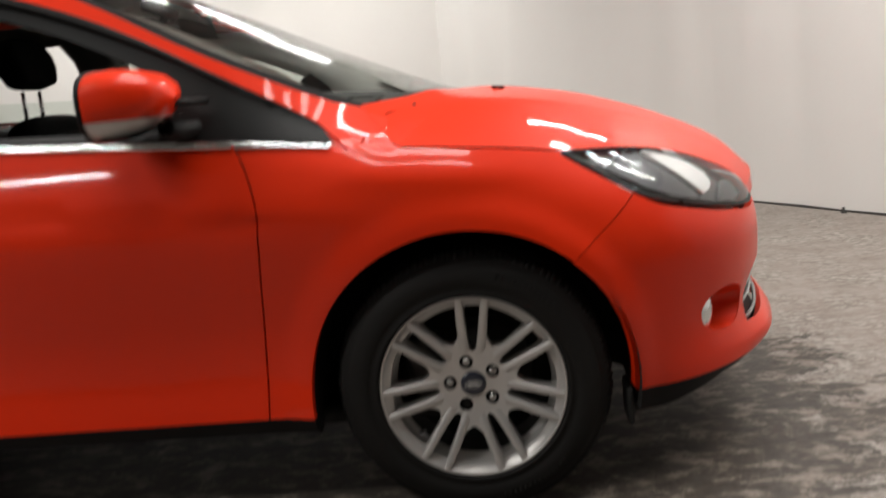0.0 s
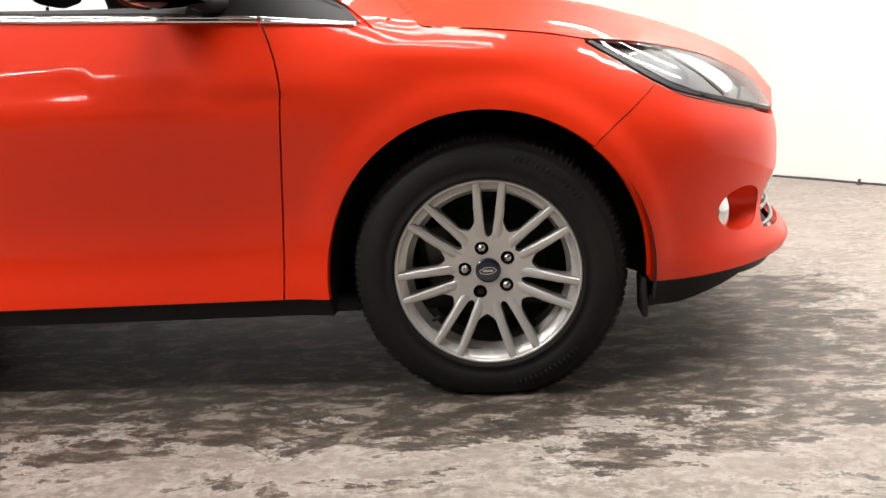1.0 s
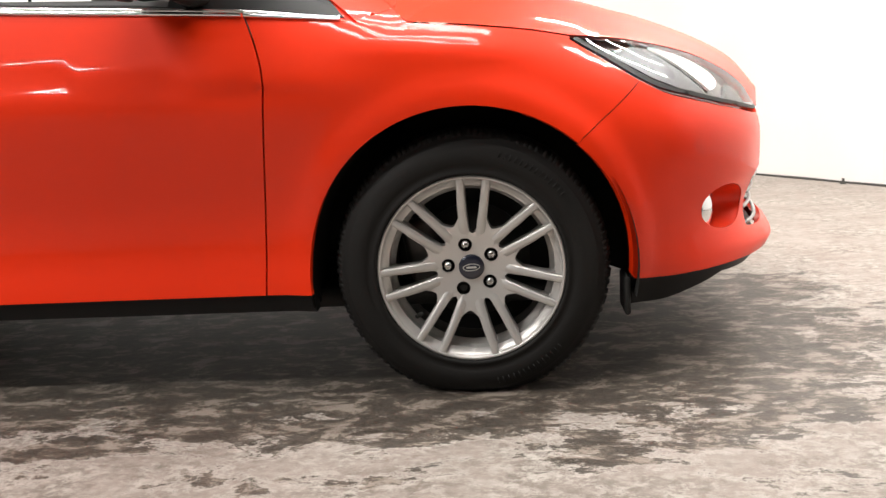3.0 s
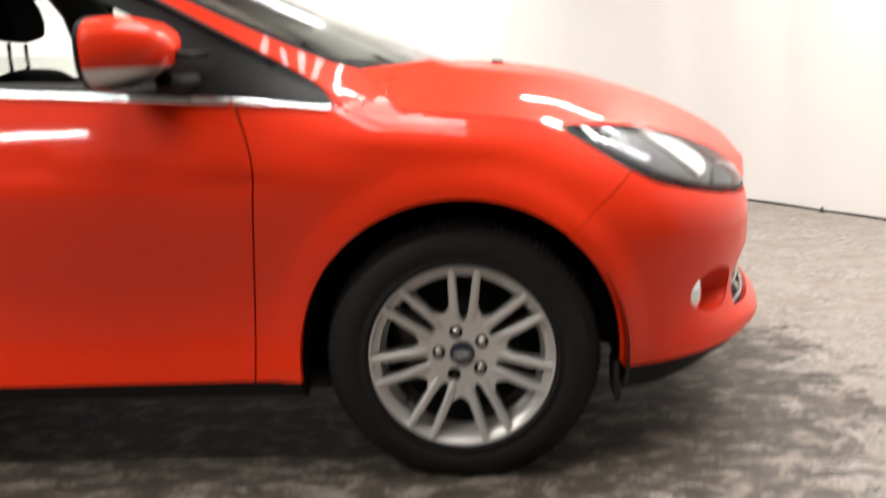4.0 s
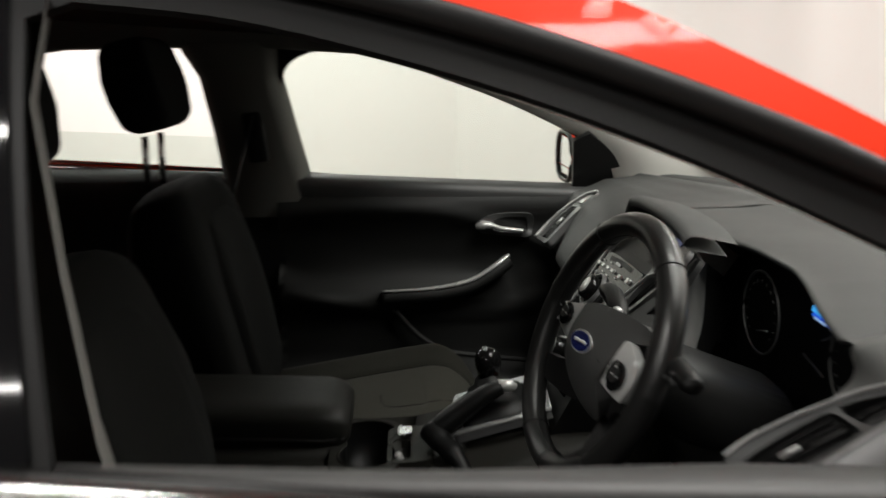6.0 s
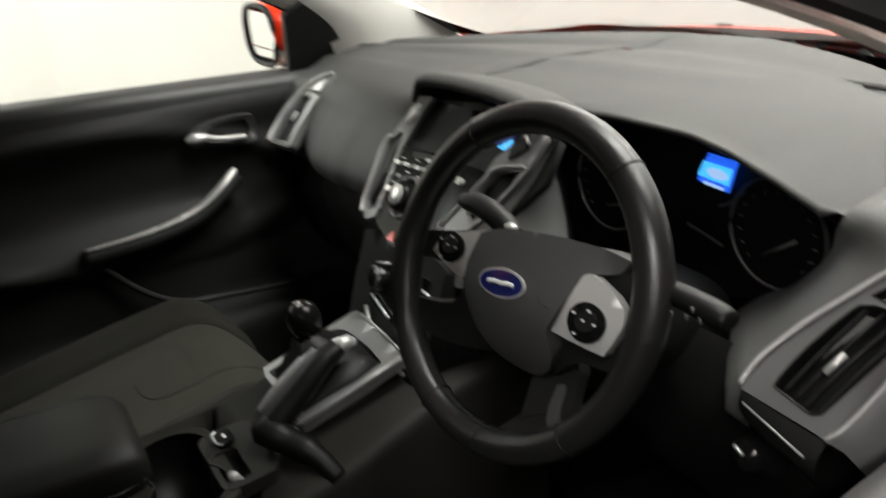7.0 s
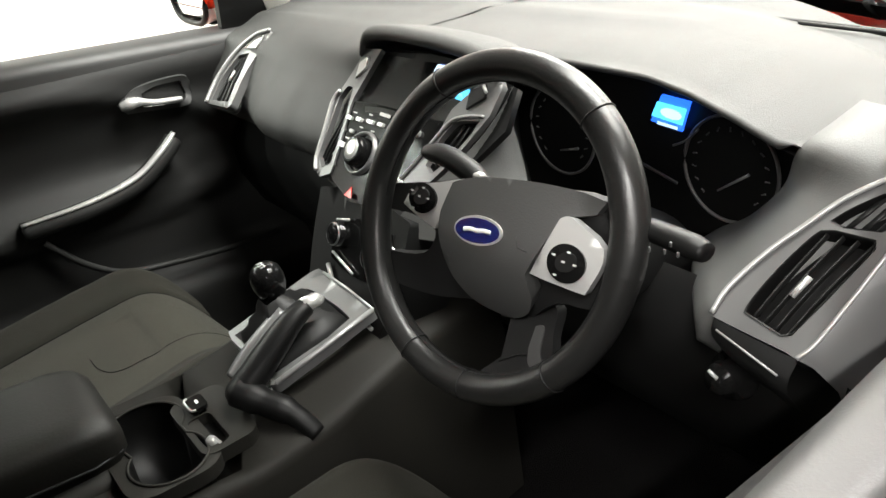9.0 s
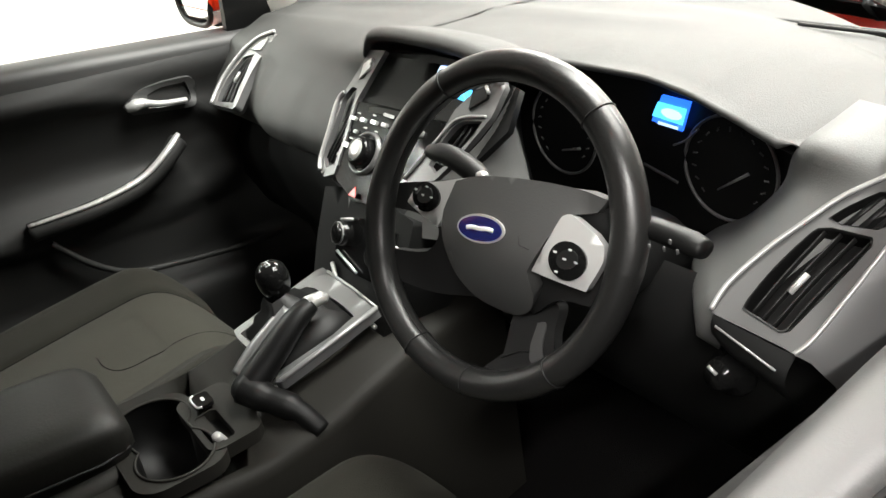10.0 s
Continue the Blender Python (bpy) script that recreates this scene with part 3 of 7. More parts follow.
wing = ring(shift(GAP, 0.0045), [(-0.30, 0.868), (-0.25, 0.853), (-0.222, 0.850), (-0.26, 0.885), (-0.292, 0.912)],
            [(-0.284, 0.958), (-0.204, 0.935), (-0.165, 0.90), (-0.136, 0.868), (-0.118, 0.846), (-0.10, 0.839)],
            shift(BONNET_EDGE[:4], 0, -0.0028), [(0.252, 0.788), (0.336, 0.735), (0.404, 0.690)],
            [(x - 0.001, z + 0.001) for x, z in reversed(SEAM)],
            arch(ARCH + 0.003, 0.0, a_seam, 186.5)[::1], [(-0.362, 0.252), (-0.4715, 0.252)])
part("front_wing", panel(wing, skin, 0.022, lip=0.018), RED, car, **MIRRORED)

# front and rear doors, with the crease along their middle
door = ring(GAP, [p for p in BELT[1:6]], [(-1.47, 0.953), (-1.486, 0.80), (-1.490, 0.60), (-1.492, 0.40), (-1.490, 0.252)], [(-1.486, 0.252), (-0.48, 0.252)])
front_doors = part("front_door", panel(door, skin, 0.025, holes=[oval(-1.272, 0.812, 0.053, 0.047, 32)], lip=0.018), RED, car, **MIRRORED)
rear = ring([(-1.4945, 0.252), (-1.4965, 0.40), (-1.494, 0.60), (-1.490, 0.80), (-1.475, 0.954)], [(-1.9, 0.985), (-2.4, 1.02)],
            [(-2.42, 1.02), (-2.41, 0.80), (-2.33, 0.62), (-2.27, 0.46), (-2.25, 0.252)], [(-1.50, 0.252)])
rear_doors = part("rear_door", panel(rear, skin, 0.04, holes=[oval(-2.112, 0.812, 0.053, 0.047, 32)], lip=0.018), RED, car, **MIRRORED)
quarter = ring([(-2.254, 0.30), (-2.274, 0.46), (-2.334, 0.62), (-2.414, 0.80), (-2.424, 1.02)], [(-2.62, 1.17), (-3.0, 1.27)],
               [(-3.25, 1.05), (-3.5, 0.95), (-3.62, 0.70), (-3.62, 0.30)], [(-3.02, 0.28)], arch(ARCH, -2.648, -3, 178))
part("rear_quarter", panel(quarter, skin, 0.05, lip=0.018), RED, car, **MIRRORED)

# sills, dark under-sills
sill = ring([(-2.28, 0.248), (-0.365, 0.248)], [(-0.362, 0.205), (-2.28, 0.205)])
part("sill", panel(sill, lambda s, z: skin(s, z, -0.028), 0.05, lip=0.03), BLACK_TRIM, car, "matt black plastic under-sill", **MIRRORED)

# front bumper, from the wheel arch round to the middle
bump = ring([(x + 0.0005, z - 0.0005) for x, z in SEAM], [(0.416, 0.684), (0.486, 0.652), (0.648, 0.617), (0.836, 0.593), (0.952, 0.592)],
            [(1.05, 0.600), (1.39, 0.605)], [(1.39, 0.25)], [(0.95, 0.248), (0.68, 0.250), (0.54, 0.247), (0.436, 0.246), (0.367, 0.252)],
            arch(ARCH, 0.0, -6.5, a_seam)[1:])
FOG = oval(0.652, 0.384, 0.098, 0.052, 40)
GRILLE_LOW = ring([(0.800, 0.40), (0.832, 0.435), (0.97, 0.452), (1.395, 0.46)], [(1.395, 0.31)], [(1.05, 0.31), (0.87, 0.312), (0.772, 0.318), (0.768, 0.33), (0.800, 0.40)])
part("front_bumper", panel(bump, skin, 0.02, holes=[FOG, GRILLE_LOW], lip=0.02), RED, car, **MIRRORED)
lip = ring([(0.367, 0.249), (0.436, 0.243), (0.54, 0.244), (0.68, 0.247), (0.95, 0.245), (1.39, 0.247)], [(1.39, 0.215), (0.70, 0.225), (0.648, 0.228), (0.572, 0.208), (0.464, 0.184), (0.372, 0.186)])
part("bumper_lip", panel(lip, lambda s, z: skin(s, z, -0.012), 0.03, lip=0.03), BLACK_TRIM, car, "matt black chin spoiler", **MIRRORED)

# fog lamp well: a scooped bowl with the lamp set towards its outer end
t = np.linspace(0, 2 * np.pi, 40, endpoint=False)
rows = []
for k, (shrink, sink) in enumerate(((1.0, 0.0), (0.97, 0.02), (0.88, 0.045), (0.6, 0.06), (0.02, 0.062))):
    o = oval(0.652 - 0.012 * k, 0.384, 0.098 * shrink, 0.052 * shrink, 40)
    rows.append(skin(o[:, 0], o[:, 1], -0.003 - sink))
for side, well in zip((-1, 1), part("fog_lamp_well", loft(rows, close=True), RED, car, mirror=True)):
    fog_c = skin(np.array(0.604), np.array(0.380), -0.018)
    fn = frame_of((fog_c[0], fog_c[1], fog_c[2]), (0.55, 0.80, 0.0), (0, 0.0, 1))
    bm = panel(oval(0, 0, 0.034, 0.043, 28), lambda a, b: fn(a, b) + np.array([0.55, -0.6, 0])[None] * (0.012 * (1 - (a / 0.034)**2 - (b / 0.043)**2))[:, None], 0.012, lip=0.02)
    if side > 0:
        bmesh.ops.transform(bm, matrix=Matrix.Diagonal((1, -1, 1, 1)), verts=bm.verts)
    part("fog_lamp", bm, CHROME, well, "round clear fog lamp")

# lower grille: dark mesh behind slats
part("lower_grille", panel(ring([(0.77, 0.45), (1.39, 0.47)], [(1.39, 0.29), (0.75, 0.29)]), lambda s, z: skin(s, z, -0.045), 0.05, lip=0), BLACK_TRIM, car, "black lower grille", **MIRRORED)
for z in (0.322, 0.358, 0.394, 0.428):
    line = np.linspace(0.775 + 0.6 * (z - 0.322), 1.39, 16)
    part("grille_bar", tube(skin(line, np.full(16, z), -0.007), 0.0050, 8), SATIN_EDGE, car, "bright horizontal grille bar", **MIRRORED)

# headlamps: dark bezel bowl, bright reflector, clear cover
lamp_loop = ring(shift(BONNET_EDGE[3:], 0, -0.0045), [(0.957, 0.618), (0.948, 0.602)], list(reversed([(x, z + 0.003) for x, z in LAMP_LOW[:-1]])))
covers = part("headlamp", panel(lamp_loop, lambda s, z: skin(s, z, 0.001), 0.018, lip=0.01), LENS_GLASS, car, "clear headlamp with a dark bezel", mirror=True)
bowl = panel(lamp_loop, lambda s, z: skin(s, z, -0.030), 0.02, lip=0)
twin = bowl.copy()
bmesh.ops.transform(twin, matrix=Matrix.Diagonal((1, -1, 1, 1)), verts=twin.verts)
part("bezel", bowl, LAMP_DARK, covers[0], "dark lamp bezel")
part("bezel", twin, LAMP_DARK, covers[1], "dark lamp bezel")
REFLECT = ring([(0.545, 0.765), (0.59, 0.762), (0.68, 0.735), (0.73, 0.695)], [(0.725, 0.675), (0.69, 0.660), (0.655, 0.655)])
SIDE_REFLECT = ring([(0.37, 0.745), (0.45, 0.765), (0.53, 0.760)], [(0.64, 0.645), (0.56, 0.660), (0.47, 0.690)])
NOSE_REFLECT = ring([(0.79, 0.665), (0.86, 0.66), (0.91, 0.645)], [(0.935, 0.615), (0.84, 0.616), (0.70, 0.628)])
RIM = ring([(0.262, 0.7885), (0.34, 0.742), (0.412, 0.694), (0.484, 0.663), (0.648, 0.627), (0.836, 0.603), (0.945, 0.603)],
           [(0.945, 0.612), (0.836, 0.612), (0.648, 0.637), (0.486, 0.674), (0.415, 0.706), (0.345, 0.752), (0.275, 0.792)])
for side, cover in zip((-1, 1), covers):
    for nm, lp, mt, deep in (("reflector", REFLECT, WHITE_LENS, -0.020), ("side_reflector", SIDE_REFLECT, LAMP_GREY, -0.024), ("indicator", NOSE_REFLECT, LAMP_GREY, -0.022), ("lamp_seal", RIM, BLACK_TRIM, 0.002)):
        bm = panel(lp, lambda s, z: skin(s, z, deep), 0.02, lip=0.006)
        if side > 0:
            bmesh.ops.transform(bm, matrix=Matrix.Diagonal((1, -1, 1, 1)), verts=bm.verts)
        part(nm, bm, mt, cover)

# bonnet
ES, EZ = zip(*curve([(-0.206, 0.938), (-0.168, 0.899), (-0.138, 0.868), (-0.119, 0.849)] + BONNET_EDGE, 6))
E3 = skin(np.array(ES), np.array(EZ))
E3[:, 2] += 0.001
k = len(E3)
u = np.linspace(0, 1, k)
CX = np.interp(u, [0, 0.3, 0.45, 0.65, 0.82, 1], [0.070, 0.100, 0.25, 0.45, 0.66, 0.828])
CZ = smooth([0.0, 0.085, 0.30, 0.45, 0.63, 0.72, 0.828], [0.962, 0.955, 0.917, 0.872, 0.798, 0.748, 0.650], CX)
rows = []
for e, cx, cz in zip(E3, CX, CZ):
    r = []
    for w in np.linspace(-1, 1, 49):
        a = 1 - abs(w)
        crown = 1 - (1 - a)**3.3
        ridge = 0.007 * math.exp(-((abs(w) - 0.66) / 0.09)**2) * min(1, 4 * a)
        r.append((e[0] + (cx - e[0]) * (1 - (1 - a)**1.8), -e[1] * w, e[2] + (cz - e[2]) * crown + ridge))
    rows.append(r)
bonnet = part("bonnet", loft(rows), RED, car, "red bonnet with two soft ridges")
for sy in (-0.295, 0.25):
    part("washer_nozzle", block((0.035, 0.024, 0.014), pose(0.105, sy, 0.945, 0, 8, 0), 0.005), BLACK_TRIM, bonnet)
part("nose_panel", loft([rows[-1], [(x + 0.004, y, 0.600) for x, y, z in rows[-1]]]), RED, car)

# dark inner shell behind the gaps, arch liners
inner = ring([(-2.22, 0.22), (-0.42, 0.22)], arch(0.41, 0.0, 190, -10), [(0.60, 0.26), (1.39, 0.26)], [(1.39, 0.58), (0.80, 0.56), (0.50, 0.60), (0.30, 0.72), (0.0, 0.78), (-0.40, 0.80), (-1.5, 0.86), (-2.22, 0.90)])
part("inner_shell", panel(inner, lambda s, z: skin(s, z, -0.055), 0.06, lip=0), UNDERBODY, car, **MIRRORED)
for axle in (0.0, -2.648):
    rows = []
    for y in (-0.875, -0.80, -0.70, -0.58):
        rows.append([(axle + (ARCH + 0.012) * math.cos(radians(a)), y, 0.293 + (ARCH + 0.012) * math.sin(radians(a))) for a in np.linspace(-12, 192, 40)])
    rows.append([(axle + 0.02 * math.cos(radians(a)), -0.57, 0.35 + 0.02 * math.sin(radians(a))) for a in np.linspace(-12, 192, 40)])
    part("arch_liner", loft(rows), UNDERBODY, car, "black wheel arch liner", **MIRRORED)
for x, z, w in ((0.350, 0.212, 0.014),):
    part("arch_flap", block((w, 0.10, 0.09), pose(x, -0.80, z), 0.01), UNDERBODY, car, "black rubber flap at the arch's end", **MIRRORED)
part("floor_pan", block((3.45, 1.60, 0.05), pose(-1.475, 0, 0.218), 0.02), UNDERBODY, car)
part("engine_bay", block((0.75, 1.05, 0.45), pose(0.20, 0, 0.47), 0.08), UNDERBODY, car)

# side frame of the glasshouse, in body colour
rail = ring(RAIL_LOW, [(-2.62, 1.18), (-3.0, 1.26)], list(reversed(RAIL_TOP))[1:], [(-0.14, 0.88), (-0.20, 0.858)])
part("roof_rail", panel(rail, skin, 0.022, lip=0.014), RED, car, **MIRRORED)

# body-coloured corner where wing, pillar and door frame meet
part("pillar_corner", panel(ring([(-0.205, 0.842), (-0.305, 0.858)], [(-0.305, 0.930)]), lambda s, z: skin(s, z, -0.0095), 0.02, lip=0), RED, car, **MIRRORED)

# black window frame round the front door glass, with the opening cut through
OPEN = ring([(-0.640, 0.930), (-0.645, 1.035), (-0.80, 1.125), (-1.016, 1.214), (-1.244, 1.278), (-1.40, 1.298)], [(-1.435, 1.285), (-1.415, 1.12), (-1.385, 0.965)], [(-1.385, 0.972), (-0.988, 0.936), (-0.728, 0.918), (-0.645, 0.908)])
frame_low = [(-0.248, 0.8585), (-0.276, 0.866)] + [(x, z + 0.001) for x, z in BELT_TOP[1:6]]
surround = ring([(x, z - 0.003) for x, z in RAIL_LOW[:8]][1:], [(-1.604, 1.352), (-1.56, 1.15), (-1.52, 0.98)], list(reversed(frame_low)))
strip_line = curve([(x, z - 0.007) for x, z in RAIL_LOW[1:8]], 8)
strip_r = np.interp(np.arange(len(strip_line)), [0, 6, 20, len(strip_line)], [0.001, 0.003, 0.0125, 0.0125])
part("weather_strip", tube(skin(strip_line[:, 0], strip_line[:, 1], 0.0) - np.stack([0 * strip_r, strip_r * 0.4, 0 * strip_r], -1), strip_r, 10), BLACK_TRIM, car, "black rubber strip along the door frame", **MIRRORED)
frames = part("window_frame", panel(surround, lambda s, z: skin(s, z, -0.008), 0.02, holes=[OPEN], lip=0.009), BLACK_TRIM, car, "black front window frame and mirror triangle", mirror=True)
part("pillar_cover", panel(ring([(-1.450, 1.31), (-1.425, 1.12), (-1.400, 0.975)], [(-1.462, 0.978), (-1.49, 1.15), (-1.515, 1.325)]), lambda s, z: skin(s, z, -0.003), 0.03, lip=0.006), BLACK_GLOSS, car, "gloss black centre pillar cover", **MIRRORED)
part("pillar_cover", panel(ring([(-1.525, 1.328), (-1.497, 1.15), (-1.468, 0.98)], [(-1.535, 0.982), (-1.565, 1.15), (-1.59, 1.335)]), lambda s, z: skin(s, z, -0.003), 0.03, lip=0.006), BLACK_GLOSS, car, "gloss black centre pillar cover", **MIRRORED)
back = ring([(-1.60, 1.338), (-1.57, 1.15), (-1.54, 0.985)], [(-1.9, 1.008), (-2.4, 1.04)], [(-2.55, 1.16), (-2.3, 1.28), (-1.95, 1.335)])
part("rear_side_window", panel(back, lambda s, z: skin(s, z, -0.012), 0.05, lip=0.0), TINTED, car, "dark rear side glass")
low_glass = ring([(-1.60, 1.07), (-2.35, 1.11)], [(-2.40, 1.03), (-1.57, 0.97)])
bm = panel(low_glass, lambda s, z: skin(s, z, -0.012), 0.05, lip=0.0)
bmesh.ops.transform(bm, matrix=Matrix.Diagonal((1, -1, 1, 1)), verts=bm.verts)
part("rear_side_window", bm, GLASS, car, "rear glass wound most of the way down")
bm = panel(OPEN, lambda s, z: skin(s, z, -0.026), 0.05, lip=0.0)
bmesh.ops.transform(bm, matrix=Matrix.Diagonal((1, -1, 1, 1)), verts=bm.verts)
part("front_side_window", bm, GLASS, frames[1], "closed front passenger glass")

# black infill that rounds the upper rear corner of the passenger's window
corner = ring([(-1.325, 1.315), (-1.325, 1.286)], [(-1.355, 1.280), (-1.392, 1.262), (-1.415, 1.232), (-1.424, 1.190)], [(-1.45, 1.190), (-1.46, 1.318)])
part("corner_infill", mirrored(panel(corner, lambda s, z: skin(s, z, -0.020), 0.03, lip=0.012)), BLACK_TRIM, frames[1])

# bright belt strip, in two lengths
for x0, x1 in ((-0.4735, -1.47), (-0.258, -0.4685), (-1.475, -2.4)):
    xs = np.linspace(x0, x1, 30)
    rows = []
    for du, out in ((0.0, 0.0), (0.1, 0.006), (0.45, 0.0075), (0.55, 0.004), (0.62, 0.007), (0.95, 0.006), (1.0, 0.0)):
        zs = np.array([belt_at(x) + 0.001 + du * (belt_at(x, BELT_TOP) - belt_at(x) - 0.001) for x in xs])
        rows.append(skin(xs, zs, out))
    part("belt_trim", loft(rows), CHROME, car, "bright chrome belt strip", **MIRRORED)

# roof, windscreen, scuttle
TS, TZ = zip(*curve(RAIL_TOP, 6))
T3 = skin(np.array(TS), np.array(TZ))
rows = []
for p in T3[T3[:, 0] <= -1.0]:
    rows.append([(p[0] + 0.075 * (1 - w * w) * max(0, 1 + (p[0] + 1.0) / 1.2), p[1] * w, p[2] + 0.052 * (1 - w * w)) for w in np.linspace(1, -1, 25)])
part("roof", loft(rows), RED, car)
rows = []
for p in T3[(T3[:, 0] <= -0.19) & (T3[:, 0] >= -1.02)]:
    g = (p[0] + 1.02) / 0.83
    rows.append([(p[0] + (0.06 + 0.14 * g) * (1 - abs(w)**2.2), p[1] * 0.985 * w, p[2] + (0.045 - 0.02 * g) * (1 - w * w) - 0.004) for w in np.linspace(1, -1, 31)])
part("windscreen", loft(rows), SCREEN_GLASS, car, "large raked windscreen")
base_row = np.array(rows[0])
grid = np.array(rows)
for side in (slice(0, 2), slice(-2, None)):
    part("screen_border", loft([[(x, y, z + 0.0015) for x, y, z in r] for r in grid[:, side]]), BLACK_TRIM, car, "black printed border of the windscreen")
part("header_band", loft([[(x, y, z + 0.002) for x, y, z in rows[-1]], [(x, y, z + 0.002) for x, y, z in rows[-2]]]), BLACK_TRIM, car, "black band along the windscreen's top")
rear_edge = []
for y in base_row[:, 1]:
    q = min(abs(y) / 0.80, 1)
    rear_edge.append((0.090 - 0.29 * q**2.0, y, 0.944 - 0.01 * q**3))
front = np.array(rear_edge)
mid = (base_row + front) / 2 - np.array([0, 0, 0.035])
scuttle = part("scuttle_panel", loft([base_row - [0, 0, 0.004], mid, front - [0, 0, 0.02]]), BLACK_TRIM, car, "ribbed black plastic scuttle panel")
for j in range(9):
    y = -0.62 + j * 0.155
    i = int(np.argmin(abs(base_row[:, 1] - y)))
    part("rib", tube([base_row[i] + [0, 0, 0.0], mid[i] + [0, 0, 0.006], front[i] - [0, 0, 0.012]], 0.008, 6), BLACK_TRIM, scuttle)
for y0, y1 in ((0.62, -0.02), (0.02, -0.60)):
    pts = [(np.interp(y, base_row[::-1, 1], base_row[::-1, 0]) + 0.005 - 0.02 * math.sin(math.pi * (y - y0) / (y1 - y0)), y, np.interp(y, base_row[::-1, 1], base_row[::-1, 2]) + 0.012 + 0.012 * math.sin(math.pi * (y - y0) / (y1 - y0))) for y in np.linspace(y0, y1, 14)]
    part("wiper", tube(pts, 0.008, 8), BLACK_TRIM, car, "black wiper arm at rest")

# silver roof bars in the ditches beside the roof
bar = np.array([(x, 0.925 * y, z + 0.012) for x, y, z in T3 if -2.7 <= x <= -1.03])
lift_ = np.interp(np.arange(len(bar)), [0, 2, 5, len(bar) - 6, len(bar) - 1], [0.0, 0.012, 0.030, 0.030, 0.0])
for side in (-1, 1):
    line = bar * [1, -side, 1] if bar[0, 1] < 0 else bar * [1, side, 1]
    part("roof_ditch", tube(line + [0, 0, -0.004], 0.016, 8, 0.5), BLACK_TRIM, car, "black strip in the roof ditch")
    line = line + np.stack([0 * lift_, 0 * lift_, lift_], -1)
    part("roof_bar", tube(line, np.interp(np.arange(len(bar)), [0, 4, len(bar) - 5, len(bar) - 1], [0.006, 0.015, 0.015, 0.006]), 12, 0.8), ALLOY, car, "satin silver roof bar")

# tail, plain
tail = []
for s in np.linspace(-3.2, -4.0, 10):
    tail.append(skin(np.full(9, s), np.linspace(0.28, 0.95, 9)))
part("tail_panel", loft(tail), RED, car, **MIRRORED)
rows = [[(x, y * w, z) for w in np.linspace(1, -1, 9)] for x, y, z in ((-3.02, 0.60, 1.29), (-3.25, 0.66, 1.10), (-3.42, 0.68, 0.94))]
part("tailgate_window", loft(rows), TINTED, car, "dark tailgate glass")

# door handle on each front and rear door
for x0, parents in ((-1.28, front_doors), (-2.12, rear_doors)):
    for side, d in zip((-1, 1), parents):
        xs = np.linspace(-0.105, 0.105, 15)
        zs = 0.822 - 0.10 * (xs - 0) * 0.75
        bow = skin(x0 + xs, zs, 0.0)
        bow[:, 1] -= 0.006 + 0.030 * (1 - (xs / 0.105)**4)
        bm = tube(bow, 0.015, 10, 0.95)
        centre = np.array([x0 + 0.008, 0.812])
        cup = oval(*centre, 0.054, 0.048, 32)
        cb = loft([skin(*((centre + (cup - centre) * f).T), o) for f, o in ((1.0, -0.001), (0.96, -0.006), (0.80, -0.016), (0.4, -0.022), (0.02, -0.023))], close=True)
        if side > 0:
            for b in (bm, cb):
                bmesh.ops.transform(b, matrix=Matrix.Diagonal((1, -1, 1, 1)), verts=b.verts)
        part("door_handle", bm, RED, d, "red bow handle")
        part("handle_recess", cb, RED, d)
        lock = block((0.016, 0.012, 0.026), pose(x0 - 0.112, side * 0.912, 0.832), 0.004)
        part("lock_cover", lock, CHROME, d, "bright lock cylinder")

